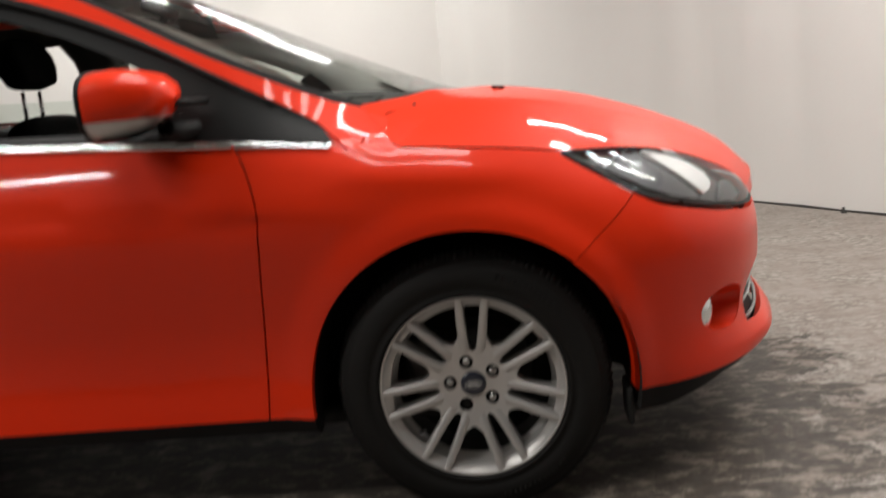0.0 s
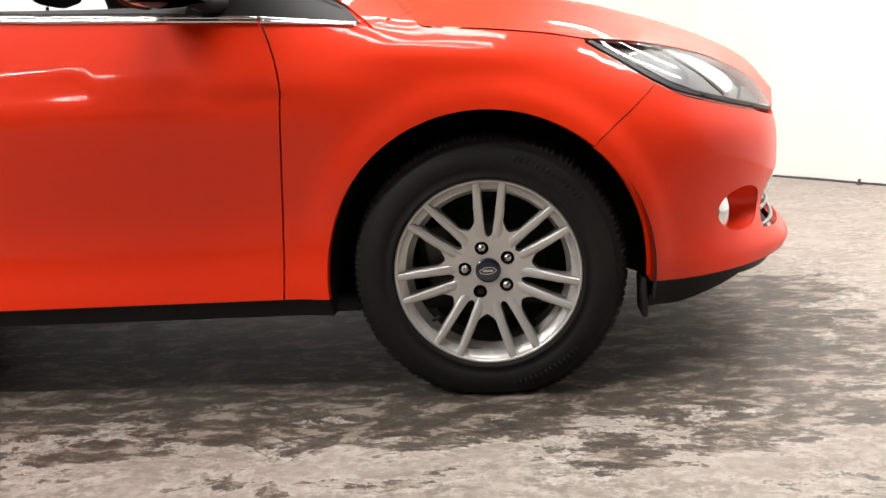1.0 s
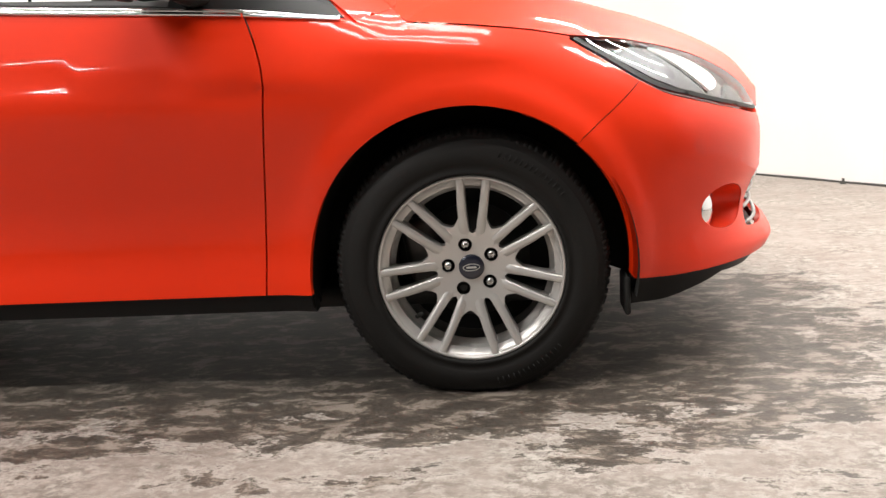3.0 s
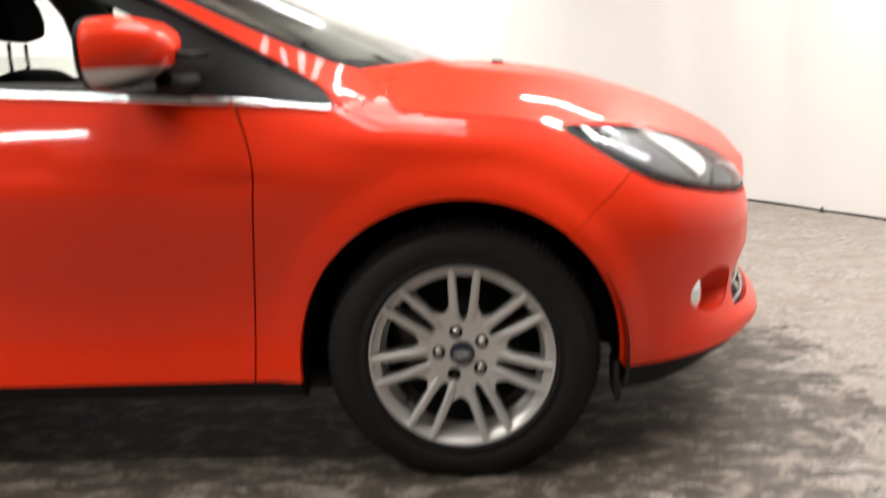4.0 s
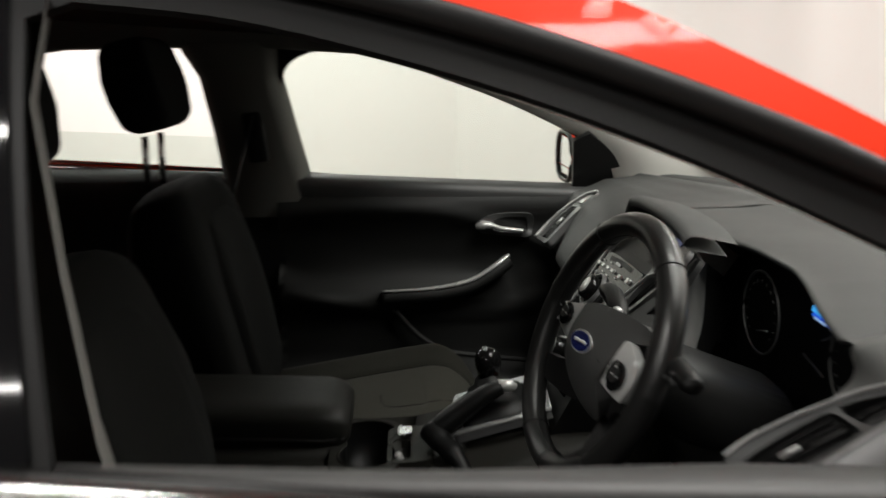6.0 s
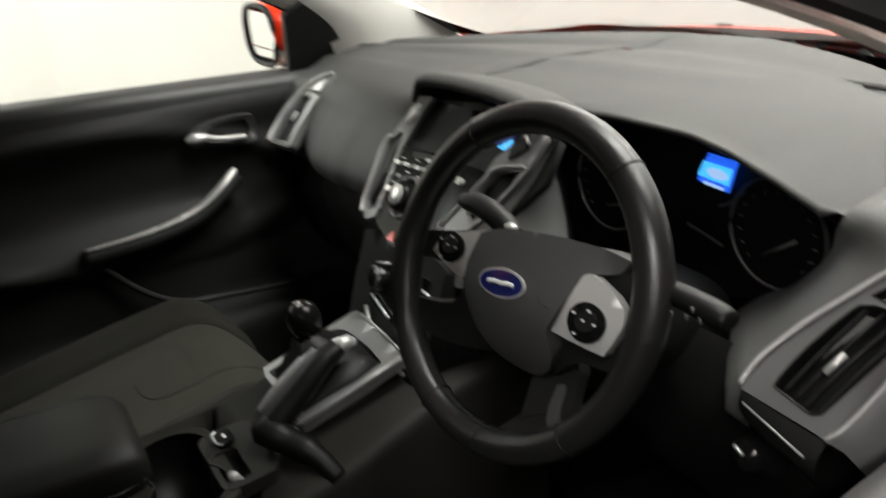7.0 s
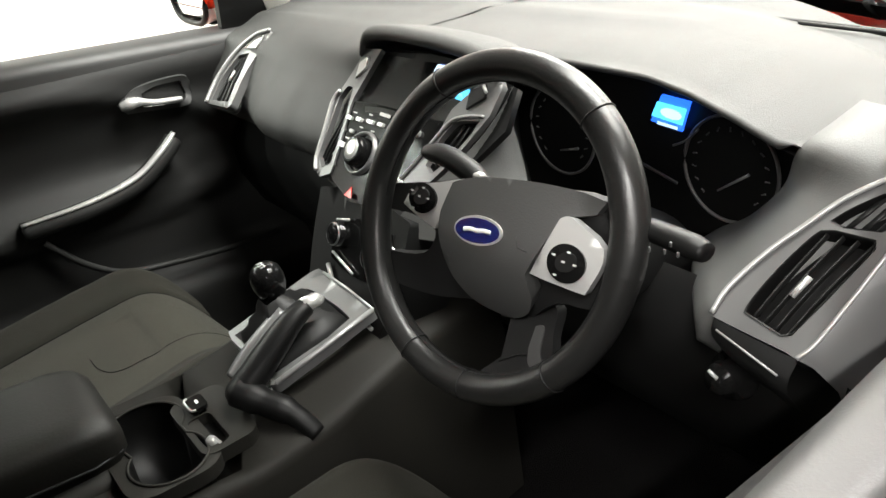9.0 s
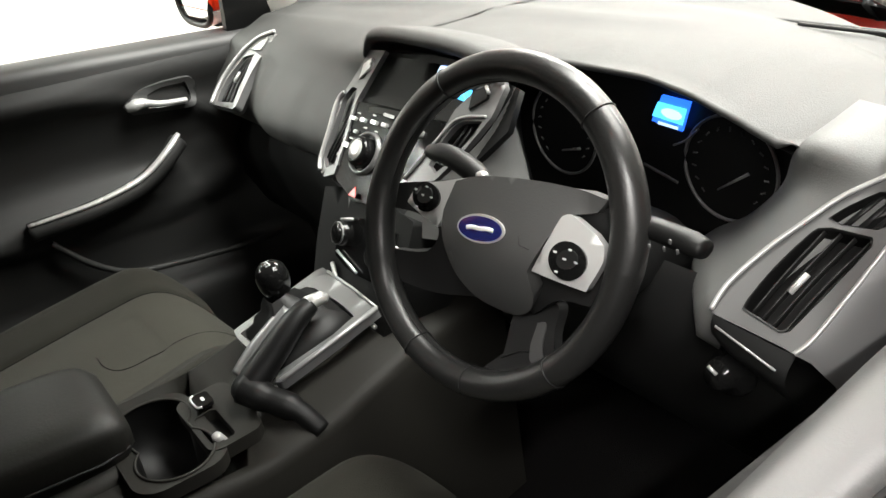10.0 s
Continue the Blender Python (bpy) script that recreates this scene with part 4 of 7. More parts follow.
# ---- wheels ----
def make_wheel(at):
    """Seven twin spokes, five nuts, dark tyre with a tread; outer face towards -y."""
    w = new("wheel")
    w.parent, w.location = car, at
    w["label"] = "silver twin-spoke alloy wheel with a black tyre"
    # local: y = 0 at the hub cap's face
    def face(a, b):
        r = np.hypot(a, b)
        d = np.interp(r, [0, 0.03, 0.06, 0.085, 0.13, 0.18, 0.215], [0.006, 0.006, 0.004, 0.0, -0.006, -0.016, -0.024])
        return np.stack([a, d, b], -1)

    def dished(a, b):
        # the ring between the spokes' outer ends lies lower than the spokes
        p = face(a, b)
        r = np.hypot(a, b)
        p[..., 1] += 0.012 * np.clip((r - 0.165) / 0.022, 0, 1) * np.clip((0.2150 - r) / 0.012, 0, 1)
        return p
    holes = []
    for k in range(7):
        th = radians(86 + k * 360 / 7)
        ax, cr = np.array([math.cos(th), math.sin(th)]), np.array([-math.sin(th), math.cos(th)])
        right = [(0.082, -0.0045), (0.092, -0.0090), (0.14, -0.0145), (0.193, -0.0190)]
        tip = [(math.sqrt(0.196**2 - b * b), b) for b in np.linspace(-0.0190, 0.0190, 6)]
        lp = ring(curve(right, 4), tip, curve([(a, -b) for a, b in reversed(right)], 4), [(0.079, 0.0)])
        holes.append(lp @ np.array([ax, cr]))
        th2 = th + 2 * math.pi / 7
        ax2, cr2 = np.array([math.cos(th2), math.sin(th2)]), np.array([-math.sin(th2), math.cos(th2)])
        # wide window between this pair's edge and the next pair's
        e1 = [a * ax + b * cr for a, b in ((0.116, 0.0330), (0.15, 0.0360), (0.191, 0.0390))]
        e2 = [a * ax2 - b * cr2 for a, b in ((0.116, 0.0330), (0.15, 0.0360), (0.191, 0.0390))]
        b1, b2 = math.atan2(e1[-1][1], e1[-1][0]), math.atan2(e2[-1][1], e2[-1][0])
        if b2 < b1:
            b2 += 2 * math.pi
        arc = [(0.196 * math.cos(t), 0.196 * math.sin(t)) for t in np.linspace(b1, b2, 9)]
        root = (ax + ax2) / np.linalg.norm(ax + ax2) * 0.104
        holes.append(ring(curve(e1, 4), arc, curve(e2[::-1], 4), curve([e2[0], root * 1.0, e1[0]], 5)))
    nuts = [103, 175, 247, 319, 31]
    for a in nuts:
        holes.append(oval(0.054 * math.cos(radians(a)), 0.054 * math.sin(radians(a)), 0.0160, 0.0160, 20))
    rim = part("rim", panel(oval(0, 0, 0.2135, 0.2135, 120), dished, 0.009, holes=holes, depth=(0, 0.034, 0)), ALLOY, w, "silver painted alloy")
    part("rim_flange", lathe([(0.196, 0.02), (0.2125, -0.0235), (0.2155, -0.0275), (0.2195, -0.0275), (0.2225, -0.023), (0.2225, -0.015)], (0, 0, 0), (0, 1, 0), 120), ALLOY, rim)
    part("rim_barrel", lathe([(0.1965, 0.0), (0.1965, 0.020), (0.1860, 0.024), (0.1845, 0.034)], (0, 0, 0), (0, 1, 0), 96), ALLOY, rim)
    # deep part of the barrel, darkened in colour where shade falls
    part("barrel_inside", lathe([(0.1845, 0.034), (0.196, 0.05), (0.196, 0.15), (0.21, 0.16)], (0, 0, 0), (0, 1, 0), 72), BARREL_SHADE, rim, "inside of the rim, coloured dark for its shade")
    for k in range(14):
        th = radians(86 + (k // 2) * 360 / 7)
        ax, cr = np.array([math.cos(th), math.sin(th)]), np.array([-math.sin(th), math.cos(th)]) * (1 if k % 2 else -1)
        bar = []
        for r, b, wd, h in ((0.066, 0.0170, 0.006, -0.002), (0.082, 0.0187, 0.0100, 0.0004), (0.10, 0.0205, 0.0108, 0.0026), (0.14, 0.0245, 0.0098, 0.0050), (0.18, 0.0280, 0.0092, 0.0056), (0.203, 0.0298, 0.0088, 0.0040), (0.2155, 0.0310, 0.0084, 0.0006)):
            row = []
            for side, up in ((-1.0, -0.004), (-0.98, 0.0), (-0.66, h), (-0.64, h), (-0.60, h + 0.0004), (0.60, h + 0.0004), (0.64, h), (0.66, h), (0.98, 0.0), (1.0, -0.004)):
                q = r * ax + (b + side * wd) * cr
                f = face(np.array([q[0]]), np.array([q[1]]))[0]
                row.append((f[0], f[1] - up, f[2]))
            bar.append(row)
        part("spoke", loft(bar), ALLOY, rim)
    part("brake_disc", lathe([(0.02, 0.065), (0.07, 0.065), (0.075, 0.085), (0.139, 0.085), (0.139, 0.11), (0.07, 0.11)], (0, 0, 0), (0, 1, 0), 64), DARK_STEEL, w, "dull grey brake disc")
    part("brake_backing", lathe([(0.02, 0.118), (0.187, 0.118)], (0, 0, 0), (0, 1, 0), 48), UNDERBODY, w)
    part("caliper", block((0.09, 0.06, 0.16), pose(-0.12, 0.09, 0.03, 0, -10, 0), 0.02), DARK_STEEL, w)
    for a in nuts:
        c = (0.054 * math.cos(radians(a)), 0.0, 0.054 * math.sin(radians(a)))
        part("nut_well", lathe([(0.0162, 0.004), (0.0150, 0.03), (0.0, 0.03)], c, (0, 1, 0), 20), UNDERBODY, w)
        dark = a == 247
        prof = [(0.0, -0.003), (0.004, -0.0025), (0.0085, 0.001), (0.0108, 0.006), (0.0108, 0.03)] if not dark else [(0.0, 0.012), (0.008, 0.012), (0.0095, 0.014), (0.0095, 0.03)]
        part("locking_nut" if dark else "wheel_nut", lathe(prof, c, (0, 1, 0), 6 if not dark else 12), UNDERBODY if dark else STEEL, w, "dark locking nut" if dark else "domed steel nut")
    part("centre_cap", lathe([(0.0, -0.0005), (0.02, 0.0), (0.0275, 0.001), (0.0292, 0.004), (0.0292, 0.02)], (0, 0, 0), (0, 1, 0), 40), BADGE_NAVY, w, "dark blue centre cap")
    fn = frame_of((0, -0.0022, 0), (1, 0, 0), (0, 0, 1))
    cap_ring = panel(oval(0, 0, 0.0195, 0.0085, 36, radians(4)), fn, 0.01, holes=[oval(0, 0, 0.0180, 0.0070, 36, radians(4))], lip=0.001)
    part("oval_mark", cap_ring, PALE_PRINT, w)
    part("oval_mark", panel(rounded(-0.012, -0.0022, 0.012, 0.0022, 0.002), fn, 0.01, lip=0.001), PALE_PRINT, w)
    c = (0.186 * math.cos(radians(221)), 0.02, 0.186 * math.sin(radians(221)))
    part("valve", tube([c, (c[0] * 0.88, -0.005, c[2] * 0.88)], 0.005, 8), UNDERBODY, w)
    # tyre, flattened a little where it stands
    R = 0.314
    prof = [(0.207, 0.15), (0.215, 0.165), (0.25, 0.175), (0.29, 0.165), (0.306, 0.15), (R, 0.135), (R, 0.105), (R - 0.007, 0.104), (R - 0.007, 0.094), (R + 0.001, 0.093), (R + 0.001, 0.055),
            (R - 0.007, 0.054), (R - 0.007, 0.044), (R, 0.043), (R - 0.002, 0.018), (0.306, 0.000), (0.300, -0.010), (0.297, -0.0115), (0.285, -0.024), (0.283, -0.0265), (0.262, -0.033), (0.245, -0.034), (0.2435, -0.0325), (0.232, -0.030), (0.2295, -0.033), (0.224, -0.032), (0.2215, -0.024), (0.219, 0.0)]
    bm = lathe(prof, (0, 0, 0), (0, 1, 0), 120)
    for v in bm.verts:
        if v.co.z < -0.289:
            v.co.z = -0.289 - (v.co.z + 0.289) * -0.12
    tyre = part("tyre", bm, RUBBER, w, "black road tyre")
    bm = bmesh.new()
    for k in range(118):
        a = radians(k * 360 / 118 + 0.6 * math.sin(k * 1.7))
        if math.sin(a) < -0.9:
            continue
        m = Matrix.Rotation(-a, 4, "Y") @ pose(0.3042, 0.003, 0, 0, 0, -32) @ Matrix.Diagonal((0.0065, 0.030, 0.0105, 1))
        bmesh.ops.create_cube(bm, size=1, matrix=m)
    tagged(part("shoulder_tread", bm, RUBBER, tyre), kind="stuff")
    bm = bmesh.new()
    for k in range(46):
        if k % 23 > 13:
            continue
        a = radians(38 + k * 360 / 46 * 0.35 + (180 if k >= 23 else 0))
        m = Matrix.Rotation(-a, 4, "Y") @ pose(0.268, -0.0325, 0, 0, 0, 0) @ Matrix.Diagonal((0.013, 0.0012, 0.0035, 1))
        bmesh.ops.create_cube(bm, size=1, matrix=m)
    tagged(part("sidewall_marking", bm, RUBBER, tyre, "raised sidewall marks"), kind="stuff")
    # draw the rim's outer half and the bead in by a centimetre, leaving the tread
    for ob in w.children_recursive:
        for v in ob.data.vertices:
            r = math.hypot(v.co.x, v.co.z)
            if r > 0.06:
                f = 1 - float(np.interp(r, [0.06, 0.222, 0.285], [0.0, 0.0088, 0.0])) / r
                v.co.x, v.co.z = v.co.x * f, v.co.z * f
    return w


wheel = make_wheel((0, -0.850, 0.293))
for x, y, turn in ((-2.648, -0.850, 0), (0, 0.850, 180), (-2.648, 0.850, 180)):
    copy_thing(wheel, pose(x, y, 0.293, 0, 0, turn))

# ---- cabin: linings ----
rows = []
for p in T3[T3[:, 0] <= -0.98]:
    rows.append([(p[0] + 0.05 * (1 - w * w) * max(0, 1 + (p[0] + 1.0) / 1.2), p[1] * 0.97 * w, p[2] - 0.03 + 0.046 * (1 - w * w)) for w in np.linspace(1, -1, 15)])
part("headliner", loft(rows), LINER, car, "pale grey fabric roof lining")
for y in (-0.33, 0.33):
    part("sun_visor", block((0.15, 0.38, 0.018), pose(-1.10, y, 1.335, 0, -9, 0), 0.008), LINER, car, "folded pale sun visor")

LIFT = -0.03
A_WIN = [(-1.20, 0.655, 1.30), (-1.05, 0.668, 1.250), (-0.864, 0.695, 1.18), (-0.663, 0.71, 1.084), (-0.60, 0.72, 1.02), (-0.575, 0.725, 0.95)]
A_MID = [(-1.16, 0.63, 1.325), (-0.98, 0.635, 1.28), (-0.79, 0.65, 1.205), (-0.59, 0.665, 1.10), (-0.49, 0.67, 1.035), (-0.43, 0.68, 0.965)]
A_SCR = [(-1.12, 0.60, 1.345), (-0.92, 0.60, 1.298), (-0.72, 0.605, 1.215), (-0.52, 0.615, 1.115), (-0.41, 0.625, 1.055), (-0.31, 0.64, 0.985)]
rows = [curve(l, 6) for l in (A_WIN, A_MID, A_SCR)]
rows = [rows[0] + [0, 0.012, 0.0]] + [r - [0, 0.008, 0] for r in rows] + [rows[2] + [0.02, 0.0, 0.0]]
bm = loft(rows)
part("pillar_trim", mirrored(bm), LINER, car, "pale grey front pillar trim")
rows = [curve(l, 6) for l in (A_WIN, A_MID, A_SCR)]
outer = np.array([-1.219, -1.18, 1.276])
rows = [rows[0], outer + (rows[1] - outer) * 1.022, outer + (rows[2] - outer) * 1.045]
part("pillar_trim", loft([rows[0] + [0, 0.03, 0]] + rows + [rows[2] + [0.03, 0.01, 0]]), LINER, car, "cream front pillar trim beside the windscreen")
rows = []
for z, x0, x1, y in ((0.90, -1.36, -1.60, 0.735), (1.0, -1.385, -1.585, 0.725), (1.12, -1.41, -1.595, 0.695), (1.25, -1.435, -1.612, 0.655), (1.33, -1.43, -1.65, 0.615)):
    rows.append([(x0 + 0.015, y + 0.05, z), (x0, y, z), (x0 - 0.03, y - 0.022, z), (x1 + 0.03, y - 0.022, z), (x1, y, z), (x1 - 0.01, y + 0.05, z)])
pillars = part("centre_pillar_trim", loft(rows), SEAL_GREY, car, "dark grey centre pillar trim", mirror=True)
for side, p in zip((-1, 1), pillars):
    part("belt_guide", block((0.05, 0.02, 0.13), pose(-1.49, side * 0.668, 1.11, 0, -6, 0), 0.008), INT_BLACK, p)
    part("seat_belt", tube([(-1.49, side * 0.655, 1.16), (-1.55, side * 0.64, 0.95), (-1.62, side * 0.64, 0.60)], 0.022, 8, 0.08), INT_BLACK, p, "black seat belt webbing")
rows = []
for x, z0 in ((-0.98, 1.30), (-1.2, 1.325), (-1.5, 1.345), (-1.9, 1.34), (-2.4, 1.27)):
    rows.append([(x, 0.618, z0 - 0.025), (x, 0.60, z0 - 0.02), (x, 0.585, z0 + 0.01), (x, 0.55, z0 + 0.055)])
part("roof_side_trim", loft(rows), SEAL_GREY, car, "grey trim above the doors", mirror=True)
part("floor_carpet", block((2.5, 1.42, 0.05), pose(-1.35, 0, 0.285), 0.02), CARPET, car, "black carpet")
part("bulkhead", block((0.06, 1.42, 0.70), pose(-0.22, 0, 0.60), 0.02), CARPET, car)
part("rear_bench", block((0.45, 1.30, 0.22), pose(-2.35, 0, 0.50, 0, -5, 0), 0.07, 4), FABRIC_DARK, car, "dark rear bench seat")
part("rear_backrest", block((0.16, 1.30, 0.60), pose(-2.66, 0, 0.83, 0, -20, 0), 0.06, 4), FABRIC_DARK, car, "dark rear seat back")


# ---- door cards ----
def card(x, z):
    """Inner face of the left-hand door."""
    y = 0.735 - 0.012 * np.clip((z - 0.30) / 0.4, 0, 1)
    top = np.clip((z - 0.895) / 0.09, 0, 1)
    y = y - 0.020 * np.exp(-((z - 0.925) / 0.045)**2) + 0.035 * top**3
    # scooped elbow recess with a pad round it
    r = np.hypot((x + 1.12) / 0.34, (z - 0.775 + 0.10 * (x + 1.1)) / 0.11)
    y = y + 0.026 * np.clip(1.15 - r, 0, 1)**0.6 * (r < 1.15) - 0.014 * np.exp(-((r - 1.25) / 0.12)**2)
    # arm ledge and the map pocket's bulge
    y = y - 0.040 * np.exp(-((z - 0.685 - 0.05 * np.clip(x + 1.05, 0, 1)) / 0.035)**2) * np.clip((-x - 0.84) / 0.1, 0, 1)
    y = y - 0.050 * np.clip((0.50 - z) / 0.06, 0, 1) * (z < 0.51)
    return np.stack([x, y, z], -1)


card_loop = ring([(-0.60, 0.30), (-0.60, 0.945)], [(-0.66, 0.952), (-1.0, 0.968), (-1.45, 0.988)], [(-1.47, 0.30)])
HANDLE_LOOP = ring([(-0.948, 0.868), (-0.925, 0.893), (-0.87, 0.902), (-0.81, 0.900), (-0.795, 0.885)], [(-0.798, 0.855), (-0.82, 0.838), (-0.93, 0.846)])
HANDLE_HOLE = ring([(-0.90, 0.885), (-0.865, 0.892), (-0.815, 0.891)], [(-0.808, 0.862), (-0.825, 0.849), (-0.90, 0.855)])
for side in (1, -1):
    fix = (lambda b: b) if side > 0 else (lambda b: shifted(mirrored(b), (0, -0.040, -0.008)))
    c = part("door_card", fix(panel(card_loop, card, 0.02, lip=0.02)), DOOR_TRIM, car, "dark plastic door lining with a sculpted elbow recess")
    sill_rows = []
    for y, dz in ((0.716, -0.045), (0.712, -0.012), (0.716, 0.004), (0.735, 0.011), (0.765, 0.015), (0.778, 0.015), (0.786, 0.010), (0.787, -0.03)):
        sill_rows.append([(x, y, 0.960 + 0.045 * (-x - 0.6) / 0.85 + dz - 0.012) for x in np.linspace(-0.60, -1.46, 20)])
    if side < 0:
        sill_rows = [[(x, y + (0.004 + 0.10 * min(max(-x - 0.88, 0), 0.25)) * (0.787 - y) / 0.075, z) for x, y, z in r] for r in sill_rows]
    part("door_cap", fix(loft(sill_rows)), DOOR_CAP, c, "soft dark cap along the window sill")
    bez = panel(HANDLE_LOOP, lambda x, z: card(x, z) - np.array([0, 0.006, 0]), 0.02, holes=[HANDLE_HOLE], lip=0.008)
    part("handle_bezel", fix(bez), SATIN_DARK, c)
    part("handle_cup", fix(panel(HANDLE_HOLE, lambda x, z: card(x, z) + np.array([0, 0.004, 0]), 0.02, lip=0)), PIANO, c)
    lev = tube(curve([(-0.945, 0.703, 0.868), (-0.915, 0.692, 0.874), (-0.88, 0.692, 0.864), (-0.825, 0.696, 0.857)], 6), np.interp(np.linspace(0, 1, 19), [0, 0.2, 0.45, 1], [0.010, 0.0165, 0.009, 0.007]), 12, 0.8)
    part("release_lever", fix(lev), SATIN, c, "satin silver release lever")
    grip = curve([(-0.862, 0.690, 0.795), (-0.90, 0.675, 0.770), (-0.955, 0.668, 0.738), (-1.02, 0.664, 0.722), (-1.09, 0.664, 0.714), (-1.19, 0.676, 0.707)], 6)
    part("grip_strip", fix(tube(grip, np.interp(np.linspace(0, 1, len(grip)), [0, 0.1, 0.5, 1], [0.006, 0.0085, 0.0085, 0.005]), 12, 0.75)), SATIN, c, "satin silver pull strip")
    part("grip_body", fix(tube(grip + [0, 0.012, -0.018], 0.020, 10)), DOOR_TRIM, c)
    pocket = curve([(-1.16, 0.690, 0.655), (-1.10, 0.688, 0.585), (-1.03, 0.686, 0.540), (-0.93, 0.686, 0.522), (-0.80, 0.690, 0.506), (-0.68, 0.696, 0.500)], 6)
    part("pocket_edge", fix(tube(pocket, 0.007, 8)), DOOR_TRIM, c, "rounded edge of the door pocket")
    tri = [(-0.545, 0.960), (-0.59, 1.045), (-0.66, 1.105), (-0.700, 1.085), (-0.690, 0.960)]
    part("mirror_sail", fix(panel(ring(tri[:3], tri[3:]), lambda x, z: np.stack([x, 0.742 - 0.35 * (z - 0.95), z], -1), 0.03, lip=0.02)), INT_BLACK, c, "black mirror sail panel")


for side in (-1, 1):
    rows = [[(x, side * (0.74 - 0.02 * (z > 0.9)), z) for x in (-1.44, -1.9, -2.5, -2.9)] for z in (0.30, 0.60, 0.94, 1.0)]
    rows.append([(x, side * 0.80, 1.0 + 0.02 * k) for k, x in enumerate((-1.44, -1.9, -2.5, -2.9))])
    part("rear_lining", loft(rows), DOOR_TRIM, car, "dark lining of the rear doors")

LIFT = 0.0
# ---- door mirrors: red cap, clear lamp band, black foot, glass on the rear face ----
for side in (-1, 1):
    fix = (lambda b: b) if side < 0 else (lambda b: shifted(mirrored(b), (0.036, 0.012, 0.0)))
    mir = new("door_mirror")
    mir.parent = car
    mir["label"] = "red door mirror with a clear indicator band"

    def mirror_ring(x, grow, dz=0.0, z0=0.0, z1=1.0):
        out = []
        for a in np.linspace(0, 2 * np.pi, 28, endpoint=False):
            cy, cz = math.cos(a), math.sin(a)
            y = -0.945 - 0.105 * grow * abs(cy)**0.6 * math.copysign(1, cy) * (1 if cy > 0 else 0.95)
            z = 0.990 + dz + 0.070 * grow * abs(cz)**0.7 * math.copysign(1, cz)
            out.append((x - 0.034 * min(max((1.0 - z) / 0.07, 0), 1) * min(max((x + 0.69) / 0.12, 0), 1), y, z))
        return out
    shell_rows = [mirror_ring(x, g, dz) for x, g, dz in ((-0.700, 0.93, 0.0), (-0.706, 1.0, 0), (-0.690, 1.03, 0), (-0.655, 1.02, 0.002), (-0.615, 0.93, 0.003), (-0.580, 0.77, 0.004), (-0.555, 0.52, 0.004), (-0.545, 0.05, 0.004))]
    top_rows = [[(x, y, max(z, 0.9602)) for x, y, z in r] for r in shell_rows]
    low_rows = [[(-0.63 + (x + 0.63) * 0.8, -0.945 + (y + 0.945) * 0.8, min(z, 0.9215)) for x, y, z in r] for r in shell_rows]
    part("mirror_cap", fix(loft(top_rows, close=True)), RED, mir, "red painted mirror cap")
    band = [[(x, y, min(max(z, 0.9185), 0.9600)) for x, y, z in r] for r in shell_rows]
    part("indicator_band", fix(loft(band, close=True)), WHITE_LENS, mir, "clear indicator lens")
    part("mirror_underside", fix(loft(low_rows, close=True)), BLACK_TRIM, mir)
    face = frame_of((-0.7035, -0.945, 0.990), (0, -1, 0), (0, 0, 1))
    part("mirror_glass", fix(panel(ring([(-0.085, -0.05), (-0.09, 0.0), (-0.08, 0.052)], [(0.07, 0.055), (0.09, 0.04), (0.092, -0.03)], [(0.08, -0.052)]), face, 0.05, lip=0.002)), MIRROR, mir, "mirror glass")
    rim_line = np.array(mirror_ring(-0.705, 0.97) + mirror_ring(-0.705, 0.97)[:1])
    part("mirror_rim", fix(tube(rim_line, 0.007, 8, cap=False)), BLACK_TRIM, mir, "black rim round the mirror glass")
    part("mirror_foot", fix(tube(curve([(-0.60, -0.90, 0.935), (-0.585, -0.86, 0.925), (-0.56, -0.82, 0.925)], 5), 0.022, 10)), BLACK_TRIM, mir)
    part("mirror_stem", fix(tube([(-0.56, -0.93, 0.985), (-0.525, -0.835, 0.985)], 0.008, 8)), BLACK_TRIM, mir)

# ---- seats ----
LIFT = -0.03
def cushion(rows_xyz, mat, parent, name, label=""):
    return part(name, loft(rows_xyz, close=True, cap=True), mat, parent, label)


def pad(cx, cy, cz, sx, sy, sz, tilt, round_=0.5, n=28, m=11, dish=0.0, nose=0.0):
    """A stuffed block: superellipse rows along y."""
    rows = []
    for v in np.linspace(-1, 1, m):
        g = (1 - abs(v)**4)**0.5 * 0.35 + 0.65 if abs(v) < 0.999 else 0.45
        r = []
        for a in np.linspace(0, 2 * np.pi, n, endpoint=False):
            ca, sa = math.cos(a), math.sin(a)
            x = sx / 2 * abs(ca)**round_ * math.copysign(1, ca) * (0.9 + 0.1 * g)
            z = sz / 2 * abs(sa)**round_ * math.copysign(1, sa) * g
            if sa > 0:
                z += dish * (v * v - 0.35)
            p = Matrix.Rotation(radians(tilt), 3, "Y") @ Vector((x, v * sy / 2, z))
            r.append((cx + p.x, cy + p.y, cz + p.z))
        rows.append(r)
    return rows


